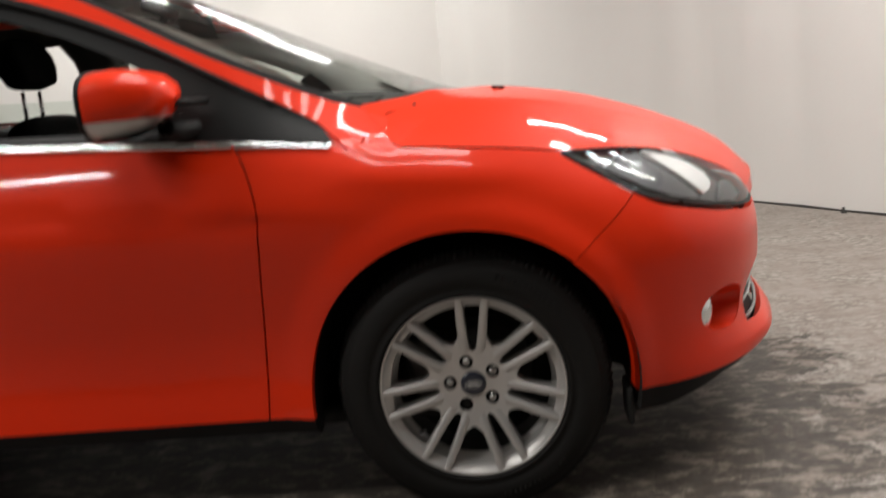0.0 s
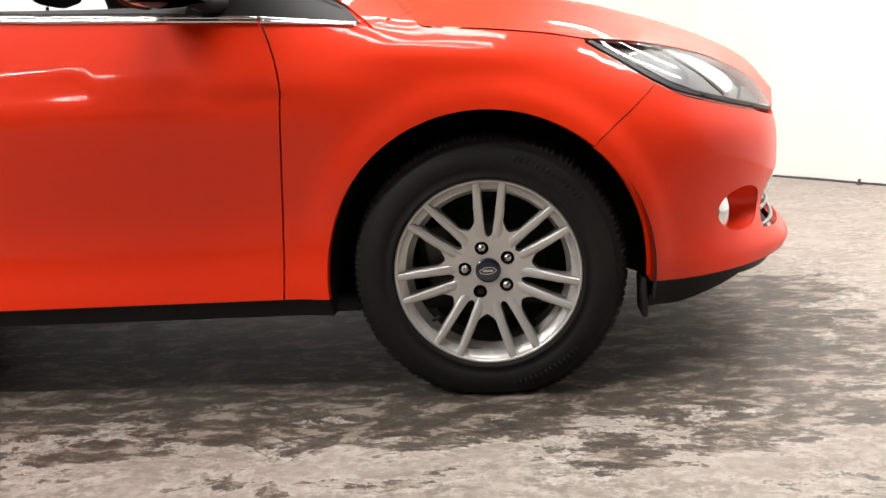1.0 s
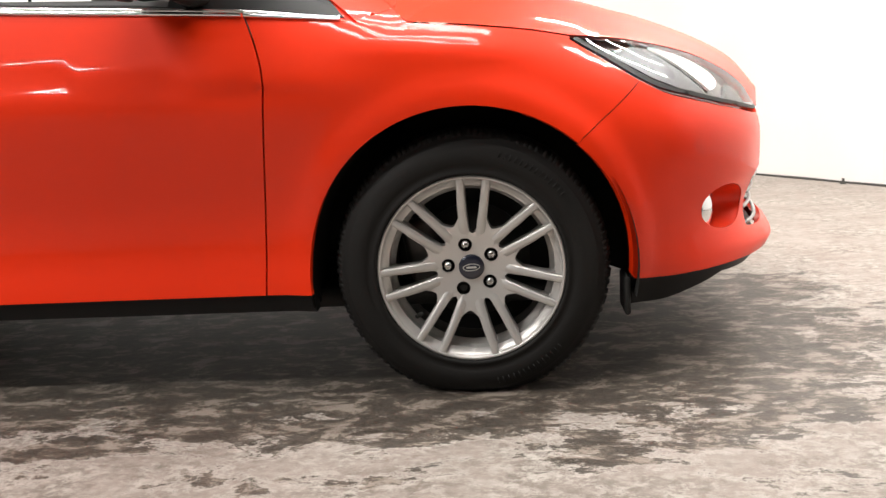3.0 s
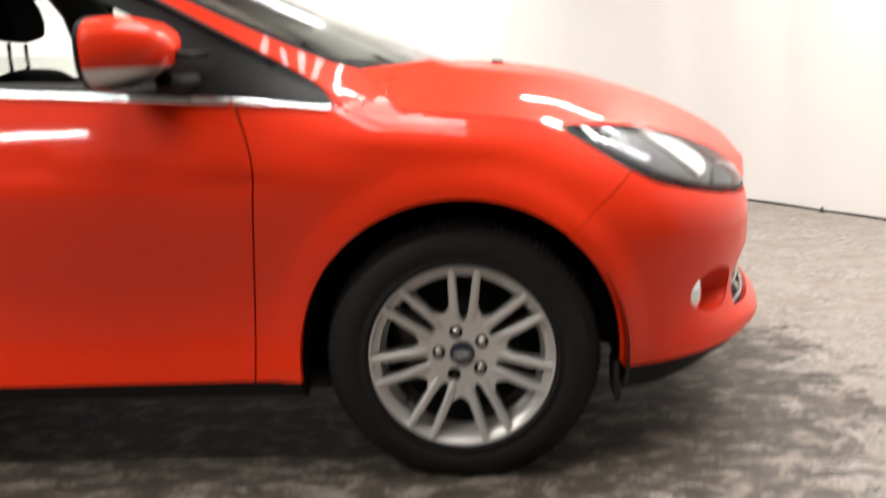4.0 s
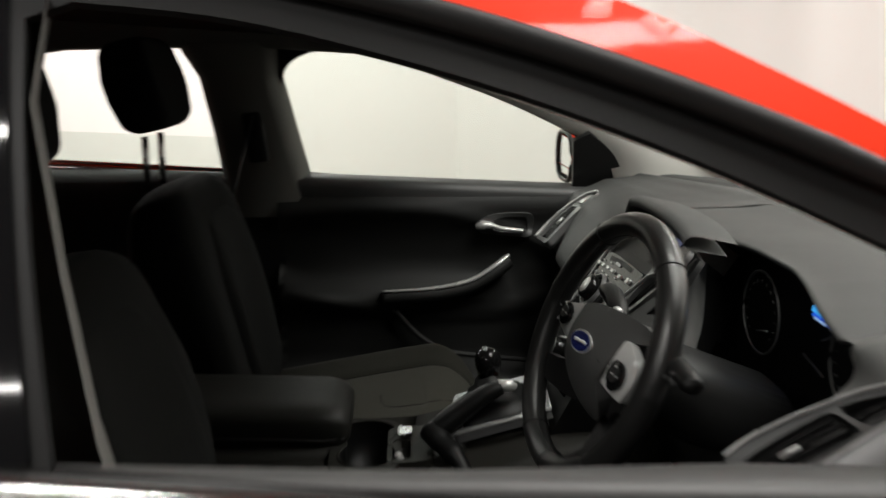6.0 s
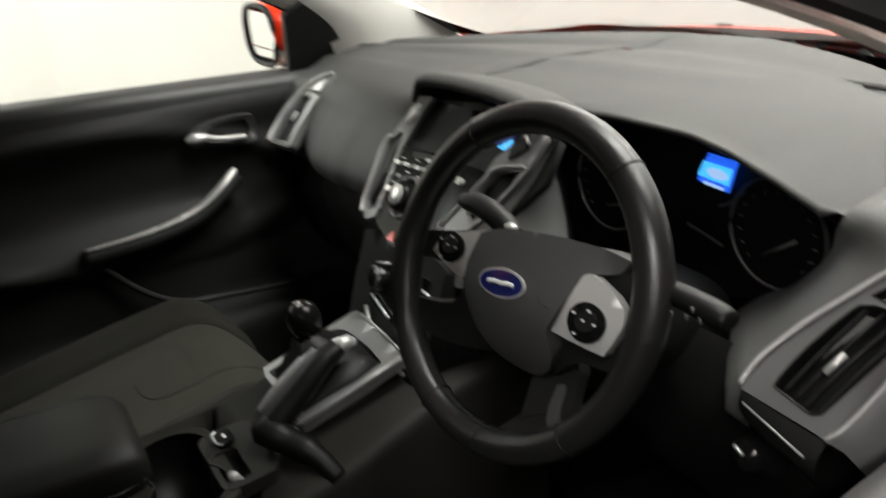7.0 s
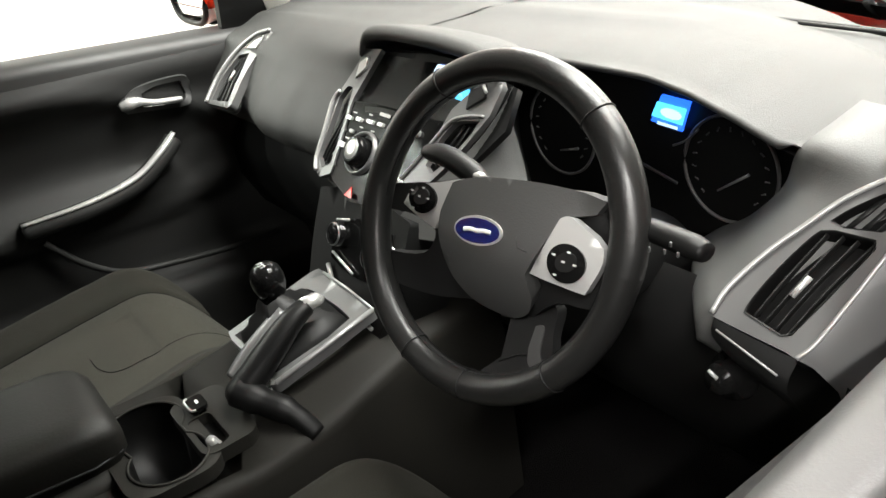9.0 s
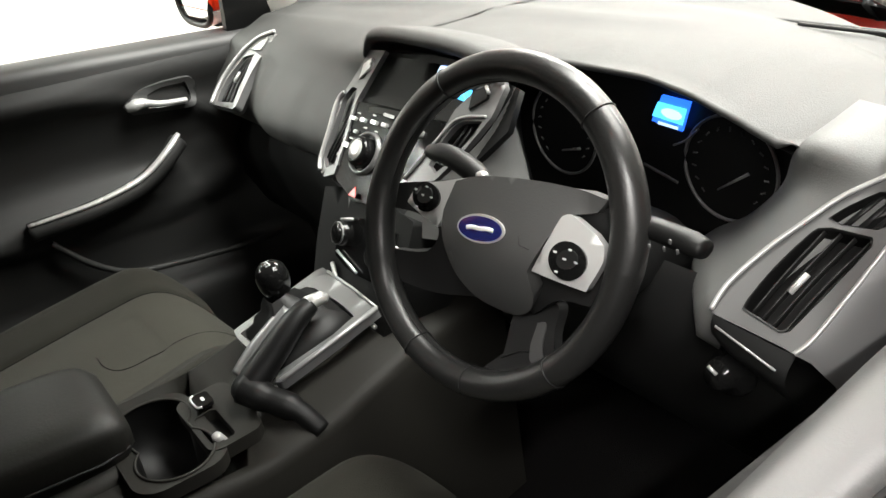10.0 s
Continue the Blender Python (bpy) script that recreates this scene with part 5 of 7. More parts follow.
def seat(y, x0):
    s = new("front_seat")
    s.parent = car
    s["label"] = "charcoal fabric front seat with darker bolsters"
    cx = x0
    # squab: centre panel, two bolsters, rounded nose
    def squab(u, v):
        x = cx + 0.27 * u
        nose = np.clip((u - 0.55) / 0.45, 0, 1)
        z = 0.540 + 0.045 * u - 0.10 * nose**2.4
        yy = y + 0.262 * v * (1 - 0.10 * np.clip(u, 0, 1)**2 - 0.35 * nose**3)
        z = z + 0.030 * np.clip((abs(v) - 0.50) / 0.30, 0, 1)**1.3 - 0.11 * np.clip((abs(v) - 0.84) / 0.16, 0, 1)**2
        z = z - 0.007 * np.exp(-((abs(v) - 0.56) / 0.025)**2) - 0.004 * np.exp(-((u - 0.50 + 0.25 * v * v) / 0.03)**2) * (abs(v) < 0.34) * (abs(v) > -1)
        return np.stack([x + 0.02 * (1 - v * v) * nose, yy, z], -1)
    us = np.concatenate([np.linspace(-1, 0.5, 30), np.linspace(0.53, 1.0, 22)])
    vs_c, vs_l, vs_r = np.linspace(-0.57, 0.57, 33), np.linspace(-1, -0.565, 20), np.linspace(0.565, 1, 20)
    part("seat_centre", loft([squab(np.full(len(vs_c), u), vs_c) for u in us]), FABRIC, s, "charcoal woven seat centre")
    for vv in (vs_l, vs_r):
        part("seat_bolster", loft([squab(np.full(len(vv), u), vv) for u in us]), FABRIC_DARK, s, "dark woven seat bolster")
    nose_rows = []
    edge = squab(np.full(33, 1.0), np.linspace(-1, 1, 33))
    for dx, dz in ((0, 0), (0.004, -0.04), (-0.015, -0.10), (-0.05, -0.17)):
        nose_rows.append(edge + [dx, 0, dz])
    part("seat_front", loft(nose_rows), FABRIC_DARK, s)
    for sg in (1, -1):  # seams beside the centre panel and the stitched loop on it
        uu = np.linspace(-0.95, 0.93, 26)
        part("seat_seam", tube(squab(uu, np.full(26, 0.567 * sg)) + [0, 0, 0.0005], 0.0022, 6), SHADED_FABRIC, s)
    loop = curve([(0.93, -0.30), (0.45, -0.30), (0.25, -0.26), (0.17, -0.12), (0.16, 0.05)], 8)
    part("seat_stitching", tube(squab(loop[:, 0], loop[:, 1]), 0.0010, 5), SHADED_FABRIC, s)
    part("seat_base", block((0.46, 0.44, 0.16), pose(cx - 0.04, y, 0.42), 0.03), INT_BLACK, s)
    cushion(pad(cx - 0.315, y, 0.785, 0.15, 0.47, 0.53, -13, 0.55, dish=0.0), SHADED_FABRIC, s, "backrest", "fabric backrest, darkened for shade")
    cushion(pad(cx - 0.280, y, 0.765, 0.13, 0.29, 0.45, -13, 0.55), SHADED_FABRIC, s, "backrest_centre", "woven backrest centre, darkened for shade")
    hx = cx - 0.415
    head = cushion(pad(hx, y, 1.240, 0.10, 0.245, 0.185, -14, 0.45), SHADED_FABRIC, s, "headrest", "rounded headrest in the darkened backrest fabric")
    for dy in (-0.055, 0.055):
        part("headrest_post", tube([(hx + 0.002, y + dy, 1.14), (hx - 0.0, y + dy, 1.03)], 0.007, 8), STEEL, head, "bright steel post")
    return s


seat(0.37, -1.235)
seat(-0.420, -1.20)

# ---- dashboard ----
dash = new("dashboard")
dash.parent = car
dash["label"] = "dark grey moulded dashboard with a satin silver centre stack"
EDGE_Y = [-0.72, -0.64, -0.56, -0.52, -0.486, -0.41, -0.334, -0.20, -0.10, 0.0, 0.085, 0.14, 0.18, 0.26, 0.40, 0.60, 0.72]
EDGE_X = [-0.640, -0.652, -0.660, -0.660, -0.655, -0.634, -0.613, -0.610, -0.622, -0.635, -0.645, -0.668, -0.672, -0.660, -0.650, -0.640, -0.632]
EDGE_Z = [0.966, 0.971, 0.982, 0.993, 1.002, 1.012, 1.014, 1.012, 1.008, 1.006, 1.004, 1.003, 1.000, 0.992, 0.990, 0.986, 0.980]


def edge_at(y):
    return np.interp(y, EDGE_Y, EDGE_X), np.interp(y, EDGE_Y, EDGE_Z)


rows = []
def dash_row(y):
    """Points of the dashboard's top at y, from the windscreen to its edge."""
    ex, ez = edge_at(y)
    ex = float(np.mean([edge_at(y + d)[0] for d in (-0.02, -0.01, 0, 0.01, 0.02)]))
    wx = -0.045 - 0.375 * (abs(y) / 0.7)**1.9
    hood = 0.022 * math.exp(-((y + 0.36) / 0.20)**2)
    r = []
    for u in np.linspace(0, 1, 22):
        x = wx + (ex - wx) * u
        far = 0.966 + 0.028 * float(np.clip((y + 0.32) / 0.34, 0, 1)**0.8)
        z = far + (ez - far) * u**0.8 + (0.005 if y > 0 else 0.005 + 0.007 * min(1, -y / 0.25)) * math.sin(math.pi * u) + hood * (math.sin(math.pi * min(1, u * 0.62 + 0.33)) - 0.42) * u
        # shallow trough behind the glass, and a raised strip along the passenger's side
        z -= 0.010 * math.exp(-((u - 0.25) / 0.08)**2)
        z += 0.006 * math.exp(-((u - 0.62 + 0.25 * max(y, 0)) / 0.06)**2) * (1 if y > -0.15 else math.exp(-((y + 0.15) / 0.08)**2))
        r.append((x, y, z))
    return ex, ez, r


for y in np.linspace(-0.715, 0.180, 61):
    ex, ez, r = dash_row(y)
    # rolled edge
    lip_on = 1.0 if y > -0.55 else 0.05
    fall = 0.013 if -0.60 < y < 0.17 else 0.02
    r += [(ex - 0.006 * lip_on, y, ez - 0.004 * lip_on), (ex - 0.007 * lip_on, y, ez - 0.008 * lip_on), (ex - 0.002, y, ez - fall * lip_on), (ex + 0.03 * lip_on, y, ez - (fall + 0.004) * lip_on)]
    rows.append(r)
part("dash_top", loft(rows), DASH_DIM, dash, "grained dark grey dashboard top")
part("dash_joint", tube([(-0.245 - 0.02 * abs(y + 0.3), y, 0.988) for y in np.linspace(-0.62, -0.30, 8)], 0.003, 6), INT_BLACK, dash)

# passenger's face: rolls from the top edge down to the glove box
rows = []
for y in np.linspace(0.165, 0.715, 44):
    ex, ez, r = dash_row(y)
    bulge = 0.012 * math.sin(math.pi * (y - 0.165) / 0.55)
    back_set = 0.026 * float(np.clip((y - 0.42) / 0.09, 0, 1))
    # a soft step in the face, where the glove box cover begins
    step = 0.007 * float(np.clip((y - 0.30) / 0.025, 0, 1))
    k = float(np.clip((y - 0.165) / 0.03, 0, 1))
    face_ = [(-0.700 - bulge, 0.953), (-0.720 - bulge, 0.930), (-0.742 - bulge, 0.903), (-0.764 - bulge, 0.874), (-0.776 - bulge * 0.7, 0.848), (-0.770, 0.822), (-0.745, 0.806), (-0.66, 0.795)]
    face_ = [(x + back_set * math.sin(math.pi * (i + 1) / 9) - step * min(i / 2, 1), z) for i, (x, z) in enumerate(face_)]
    prof = [(r[i][0], r[i][2] + 0.0015) for i in (0, 3, 5, 7, 9, 11, 13, 15, 17, 19)] + [(ex - 0.016, ez - 0.011)] + face_
    rows.append([(x, y, z) for x, z in curve(prof, 4)])
part("dash_face", loft(rows), DASH_DIM, dash, "smooth grey shoulder and face before the passenger")
rows = []
for y in np.linspace(0.12, 0.715, 20):
    rows.append([(-0.70, y, 0.80), (-0.735, y, 0.74), (-0.73, y, 0.66), (-0.69, y, 0.58), (-0.60, y, 0.52)])
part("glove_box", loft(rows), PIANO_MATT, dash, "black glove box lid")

# instrument binnacle: black pocket with two dials and a small display
back = frame_of((-0.565, -0.35, 0.90), (0, -1, 0), (0, 0, 1))
POCKET = ring([(-0.33, -0.02), (-0.30, 0.055), (-0.15, 0.095), (0.0, 0.098), (0.10, 0.082), (0.165, 0.045)], [(0.14, -0.02), (0.10, -0.06), (0.05, -0.095), (-0.1, -0.13), (-0.25, -0.13), (-0.31, -0.09)])
part("cluster_face", panel(POCKET, back, 0.04, lip=0), PIANO_MATT, dash, "black instrument face")
hood_line = np.array([(edge_at(y)[0] + 0.0, y, edge_at(y)[1] - 0.012) for y in np.linspace(-0.03, -0.56, 24)])
b_line = np.stack([np.full(24, -0.565), np.linspace(-0.05, -0.505, 24), 0.90 + np.interp(np.linspace(-0.05, -0.505, 24), [-0.505, -0.45, -0.35, -0.2, -0.05], [0.045, 0.082, 0.098, 0.095, 0.055])], -1)
part("cluster_hood", loft([hood_line, (hood_line + b_line) / 2 + [0, 0, 0.004], b_line]), INT_BLACK, dash, "black underside of the instrument hood")
for cy, cz, rx, rz, hand in ((0.072, -0.003, 0.064, 0.066, -28), (-0.205, -0.01, 0.064, 0.066, -150)):
    part("dial", panel(oval(cy, cz, rx - 0.004, rz - 0.004, 44), lifted(back, 0.006), 0.03, lip=0), PIANO_MATT, dash, "round black dial")
    t = np.linspace(0, 2 * np.pi, 49)
    c3 = np.stack([np.full(49, -0.572), -0.35 - (cy + rx * np.cos(t)), 0.90 + cz + rz * np.sin(t)], -1)
    part("dial_ring", tube(c3, 0.0022, 6, cap=False), SATIN_GREY, dash, "thin bright dial ring")
    tip = np.array([math.cos(radians(hand)), math.sin(radians(hand))])
    base = np.array([cy, cz])
    for q0, q1, r0 in ((base + tip * 0.0 + [-0.012, -0.028], base + [0.028, 0.002], 0.0018),) if cy > 0 else ((base + [0.0, -0.03], base + [0.035, -0.02], 0.0018),):
        p3 = [(-0.576, -0.35 - q0[0], 0.90 + q0[1]), (-0.576, -0.35 - q1[0], 0.90 + q1[1])]
        part("needle", tube(p3, [r0 * 0.8, r0 * 1.3], 6), SATIN_MID, dash, "pale pointer")
    for k in range(15):
        a = radians(225 - k * 19)
        q = base + np.array([math.cos(a), math.sin(a)]) * 0.050
        part("dial_mark", block((0.001, 0.0018, 0.006), pose(-0.5725, -0.35 - q[0], 0.90 + q[1], math.degrees(a) - 90, 0, 0), 0), DIM_PRINT, dash)
SCR = ring([(-0.043, 0.036), (-0.027, 0.072)], [(0.015, 0.070), (0.004, 0.031)])
display = part("trip_display", panel(SCR, lifted(back, 0.010), 0.02, lip=0.004), DISPLAY_BLUE, dash, "lit blue trip display")
part("display_band", panel(ring([(-0.040, 0.044), (-0.031, 0.064)], [(0.013, 0.062), (0.007, 0.040)]), lifted(back, 0.0125), 0.02, lip=0), DISPLAY_CYAN, display)
part("display_mark", panel(oval(-0.009, 0.052, 0.016, 0.0065, 24, -0.05), lifted(back, 0.0140), 0.02, lip=0), DISPLAY_WHITE, display, "pale oval mark")
part("display_mark", panel(ring([(-0.03, 0.0355), (-0.029, 0.0395)], [(0.002, 0.0375), (0.001, 0.0335)]), lifted(back, 0.0140), 0.02, lip=0), DISPLAY_WHITE, display)
part("display_glow_rim", tube([(-0.577, -0.35 - a, 0.90 + b) for a, b in curve([(-0.006, 0.012), (0.012, 0.022), (0.03, 0.04)], 6)], 0.0016, 6), SATIN_GREY, dash)
part("warning_strip", tube([(-0.575, -0.35 - a, 0.90 + b) for a, b in curve([(-0.055, -0.025), (-0.02, -0.033), (0.0, -0.038)], 6)], 0.002, 6), DIM_PRINT, dash)

# grey cheek between the dials and the outer vent, running down to the column
top = [(-0.661, -0.556, 0.981), (-0.628, -0.527, 0.930), (-0.602, -0.497, 0.893), (-0.587, -0.458, 0.852), (-0.582, -0.420, 0.825), (-0.60, -0.36, 0.80), (-0.62, -0.31, 0.76), (-0.64, -0.28, 0.68)]
low = [(-0.653, -0.660, 0.971), (-0.690, -0.615, 0.940), (-0.735, -0.584, 0.902), (-0.780, -0.566, 0.864), (-0.790, -0.555, 0.848), (-0.795, -0.50, 0.80), (-0.79, -0.46, 0.74), (-0.77, -0.42, 0.66)]
a_, b_ = curve([(-0.560, -0.560, 1.0035), (-0.615, -0.564, 0.9985)] + top[:5] + [(-0.590, -0.40, 0.806), (-0.588, -0.385, 0.79), (-0.57, -0.37, 0.776)], 6), curve([(-0.545, -0.690, 0.982), (-0.600, -0.682, 0.981)] + low[:5] + [(-0.785, -0.540, 0.818), (-0.745, -0.525, 0.795), (-0.66, -0.50, 0.778)], 6)
fade = np.clip(0.15 + np.arange(len(a_)) / 22.0, 0, 1)[:, None]
rows = [a_ + [0.05, 0.01, -0.02], a_, a_ * 0.78 + b_ * 0.22 + fade * [-0.008, 0, 0.007], (a_ + b_) / 2 + fade * [-0.012, 0, 0.008], a_ * 0.2 + b_ * 0.8 + fade * [-0.007, 0, 0.004], b_, b_ + [0.01, -0.02, -0.012]]
part("dash_cheek", loft(rows), DASH_LIT, dash, "curved grey cheek beside the instruments")
rows = []
for y in np.linspace(-0.715, -0.10, 24):
    k = np.clip((-0.50 - y) / 0.2, 0, 1)
    rows.append([(-0.70 - 0.08 * k, y, 0.83), (-0.745 - 0.03 * k, y, 0.79), (-0.74, y, 0.70), (-0.68, y, 0.60), (-0.58, y, 0.52)])
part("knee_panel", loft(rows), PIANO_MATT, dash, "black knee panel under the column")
# left wall of the pocket, meeting the centre stack
rows = [[(-0.700, -0.196, 0.994), (-0.730, -0.190, 0.960), (-0.752, -0.172, 0.928), (-0.785, -0.145, 0.890), (-0.815, -0.105, 0.850), (-0.84, -0.07, 0.80)],
        [(-0.690, -0.172, 0.985), (-0.692, -0.176, 0.955), (-0.700, -0.188, 0.922), (-0.715, -0.205, 0.890), (-0.735, -0.225, 0.858), (-0.76, -0.24, 0.80)],
        [(-0.660, -0.137, 0.970), (-0.660, -0.137, 0.936), (-0.670, -0.162, 0.906), (-0.680, -0.183, 0.880), (-0.70, -0.215, 0.850), (-0.72, -0.26, 0.79)]]
rows = [curve(r, 4) for r in rows]
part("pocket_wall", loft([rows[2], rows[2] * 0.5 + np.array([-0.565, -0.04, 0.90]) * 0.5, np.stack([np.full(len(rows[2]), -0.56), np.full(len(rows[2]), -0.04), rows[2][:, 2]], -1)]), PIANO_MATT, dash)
part("dash_cheek", loft(rows), DASH_LIT, dash, "grey cheek beside the centre stack")


# ---- air vents at the dashboard's ends ----
def end_vent(side):
    v = new("end_vent")
    v.parent = dash
    v["label"] = "satin framed outer air vent with dark slats"
    fn0 = frame_of((-0.785, -0.60, 0.86), (0, -1, 0), (0.75, 0, 0.66))
    wn = np.array([-0.6606, 0, 0.7507])

    def fn(a, b, out=0.0):
        return fn0(a, b, 0.0) + wn * (out + 0.004)
    
    def lean(bm):
        for q in bm.verts:
            up = min(max((q.co.z - 0.85) / 0.12, 0), 1)
            q.co.y -= 0.034 * up
            q.co.x += 0.012 * up
        return bm
    fix = (lambda b: b) if side < 0 else (lambda b: lean(shifted(mirrored(b), (0, -0.035, 0))))
    outer = ring([(-0.038, -0.008), (-0.036, 0.022), (-0.020, 0.065), (-0.001, 0.101), (0.019, 0.136), (0.046, 0.166)], [(0.078, 0.168), (0.078, 0.130)], [(0.073, 0.096), (0.066, 0.050), (0.058, 0.004), (0.050, -0.014)], [(0.040, -0.012), (-0.024, -0.009)], n=5)
    hole1 = ring([(-0.012, 0.006), (-0.012, 0.020), (-0.005, 0.055), (0.007, 0.092), (0.013, 0.103)], [(0.024, 0.107), (0.060, 0.109)], [(0.063, 0.101), (0.050, 0.050), (0.037, 0.004)], [(0.029, -0.001)], n=4)
    hole2 = ring([(0.016, 0.114), (0.028, 0.132), (0.046, 0.152)], [(0.068, 0.156), (0.067, 0.124)], [(0.060, 0.117), (0.030, 0.112)], n=4)
    part("vent_frame", fix(panel(outer, lambda a, b: fn(a, b), 0.012, holes=[hole1, hole2], lip=0.005)), SATIN_GREY, v, "satin grey vent frame")
    flank = np.array([fn(np.array(a), np.array(b), 0.0) for a, b in curve([(0.080, 0.135), (0.074, 0.096), (0.067, 0.050), (0.059, 0.004), (0.051, -0.014)], 5)])
    part("vent_flank", fix(loft([flank, flank + [0.006, -0.012, -0.006], flank + [0.018, -0.030, -0.028], flank + [0.03, -0.036, -0.06]])), SATIN_GREY, v)
    part("bright_edge", fix(tube(np.array([fn(np.array(a), np.array(b), 0.003) for a, b in curve([(-0.038, -0.006), (-0.036, 0.024), (-0.020, 0.067), (-0.001, 0.103), (0.019, 0.138), (0.046, 0.168)], 5)]), 0.0026, 8)), SATIN_EDGE, v, "bright edge strip")
    # paler tube laid along the outer edge as the frame's highlight
    part("bright_edge", fix(tube(np.array([fn(np.array(a), np.array(b), 0.002) for a, b in curve([(0.080, 0.130), (0.074, 0.096), (0.067, 0.050), (0.059, 0.004), (0.051, -0.014)], 5)]), 0.0022, 8)), SATIN_EDGE, v, "bright edge strip")
    part("vent_throat", fix(panel(outer, lambda a, b: fn(a, b, -0.024), 0.03, lip=0)), PIANO_MATT, v)
    for hole in (hole1, hole2):
        core = hole.mean(0)
        part("vent_lining", fix(loft([[fn(np.array(a), np.array(b), out) for a, b in core + (hole - core) * f] for f, out in ((1.0, 0.0012), (0.97, 0.0010), (0.955, -0.004), (0.95, -0.024))], close=True)), PIANO_MATT, v)
    for k in range(4):
        p = [fn(np.array(-0.004 + 0.0115 * k), np.array(0.006 - 0.003 * k), -0.006), fn(np.array(0.006 + 0.0125 * k), np.array(0.052), -0.004), fn(np.array(0.018 + 0.0135 * k), np.array(0.105), -0.006)]
        part("slat", fix(tube(curve(p, 4), 0.0014, 8, 3.0, up=(-0.66, 0, 0.75))), SLAT_GREY, v, "thin dark slat")
    for k in range(3):
        p = [fn(np.array(0.030 + 0.012 * k), np.array(0.115), -0.007), fn(np.array(0.046 + 0.011 * k), np.array(0.152), -0.007)]
        part("slat", fix(tube(p, 0.0028, 8, 0.5, up=(-0.66, 0, 0.75))), SLAT_GREY, v, "thin dark slat")
    p = [fn(np.array(0.0205), np.array(0.036), 0.002), fn(np.array(0.0265), np.array(0.058), 0.002)]
    part("slider", fix(tube(p, 0.0030, 8)), SATIN, v, "bright slider tab")
    foot = [(-0.036, -0.004), (-0.024, -0.010), (0.010, -0.012), (0.040, -0.014), (0.052, -0.012)]
    part("lower_lip", fix(loft([[fn(np.array(a), np.array(b - db - 0.16 * max(a + 0.02, 0) * (db > 0)), out) for a, b in foot] for db, out in ((0.0, -0.001), (0.006, -0.002), (0.014, -0.007), (0.019, -0.016), (0.020, -0.06))])), INT_BLACK, v, "rounded black underside")
    part("lip_line", fix(tube([fn(np.array(-0.026), np.array(-0.019), 0.002), fn(np.array(0.044), np.array(-0.034), 0.002)], 0.0012, 6)), SATIN_EDGE, v)
    return v


end_vent(-1)


def far_vent():
    """Slim leaf-shaped vent at the passenger's end of the dashboard."""
    v = new("end_vent")
    v.parent = dash
    v["label"] = "slim leaf-shaped air vent with a bright edge"
    base = frame_of((-0.785, 0.565, 0.86), (0, -1, 0), (0.75, 0, 0.66))
    wn = np.array([-0.6606, 0, 0.7507])

    def fn(a, b, out=0.0):
        return base(-np.asarray(a), b, 0.0) + wn * (out + 0.012)
    edge = [(0.041, -0.017), (0.055, 0.015), (0.062, 0.05), (0.053, 0.105), (0.022, 0.146), (-0.020, 0.164)]
    outer = ring(edge, [(-0.027, 0.148), (-0.027, 0.110), (-0.028, 0.073), (-0.038, 0.035), (-0.052, -0.002)], [(-0.046, -0.010)], n=5)
    hole = ring([(0.031, -0.008), (0.044, 0.025), (0.048, 0.055), (0.040, 0.098)], [(0.006, 0.108)], [(-0.006, 0.075), (-0.020, 0.035), (-0.034, 0.002)], n=4)
    part("vent_frame", panel(outer, fn, 0.012, holes=[hole], depth=tuple(-0.016 * wn)), SATIN_GREY, v, "satin grey vent frame")
    part("bright_edge", tube(np.array([fn(np.array(a), np.array(b), 0.003) for a, b in curve(edge, 5)]), 0.0042, 8), SATIN_EDGE, v, "bright edge strip")
    part("vent_throat", panel(outer, lambda a, b: fn(a, b, -0.022), 0.03, lip=0), PIANO_MATT, v)
    part("vent_tip", panel(ring([(0.030, 0.114), (0.010, 0.140), (-0.012, 0.150)], [(-0.018, 0.120)], n=4), lambda a, b: fn(a, b, 0.002), 0.02, lip=0.003), SATIN, v, "pale tip panel")
    for k in range(3):
        p = [fn(np.array(0.018 - 0.016 * k), np.array(-0.004), -0.006), fn(np.array(0.031 - 0.014 * k), np.array(0.05), -0.004), fn(np.array(0.028 - 0.010 * k), np.array(0.10), -0.006)]
        part("slat", tube(curve(p, 4), 0.0022, 8, 1.6, up=(-0.66, 0, 0.75)), SLAT_GREY, v, "thin dark slat")
    part("slider", tube([fn(np.array(0.012), np.array(0.042), 0.0), fn(np.array(0.016), np.array(0.064), 0.0)], 0.003, 8), SATIN, v, "bright slider tab")


far_vent()
part("light_switch", lathe([(0.0, -0.022), (0.014, -0.020), (0.017, -0.012), (0.017, 0.0), (0.024, 0.004), (0.026, 0.012)], (-0.785, -0.578, 0.792), (0.94, 0, -0.3), 24), PIANO, dash, "round gloss black light switch")
# short bright bar put in as a glint on the light switch
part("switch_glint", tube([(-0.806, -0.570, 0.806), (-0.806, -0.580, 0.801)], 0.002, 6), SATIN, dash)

# ---- centre stack, on one raked plane: a towards the driver, b upwards ----
stack = new("centre_stack")
stack.parent = car
stack["label"] = "satin and gloss black centre stack with audio controls"
SN = np.array([-0.803, 0, 0.596])


def sp(a, b, out=0.0):
    return np.array([-0.76, 0, 0.92]) + np.asarray(b)[..., None] * np.array([0.596, 0, 0.803]) - np.asarray(a)[..., None] * np.array([0, 1, 0]) + out * SN


def on(out):
    return lambda a, b: sp(a, b, out)


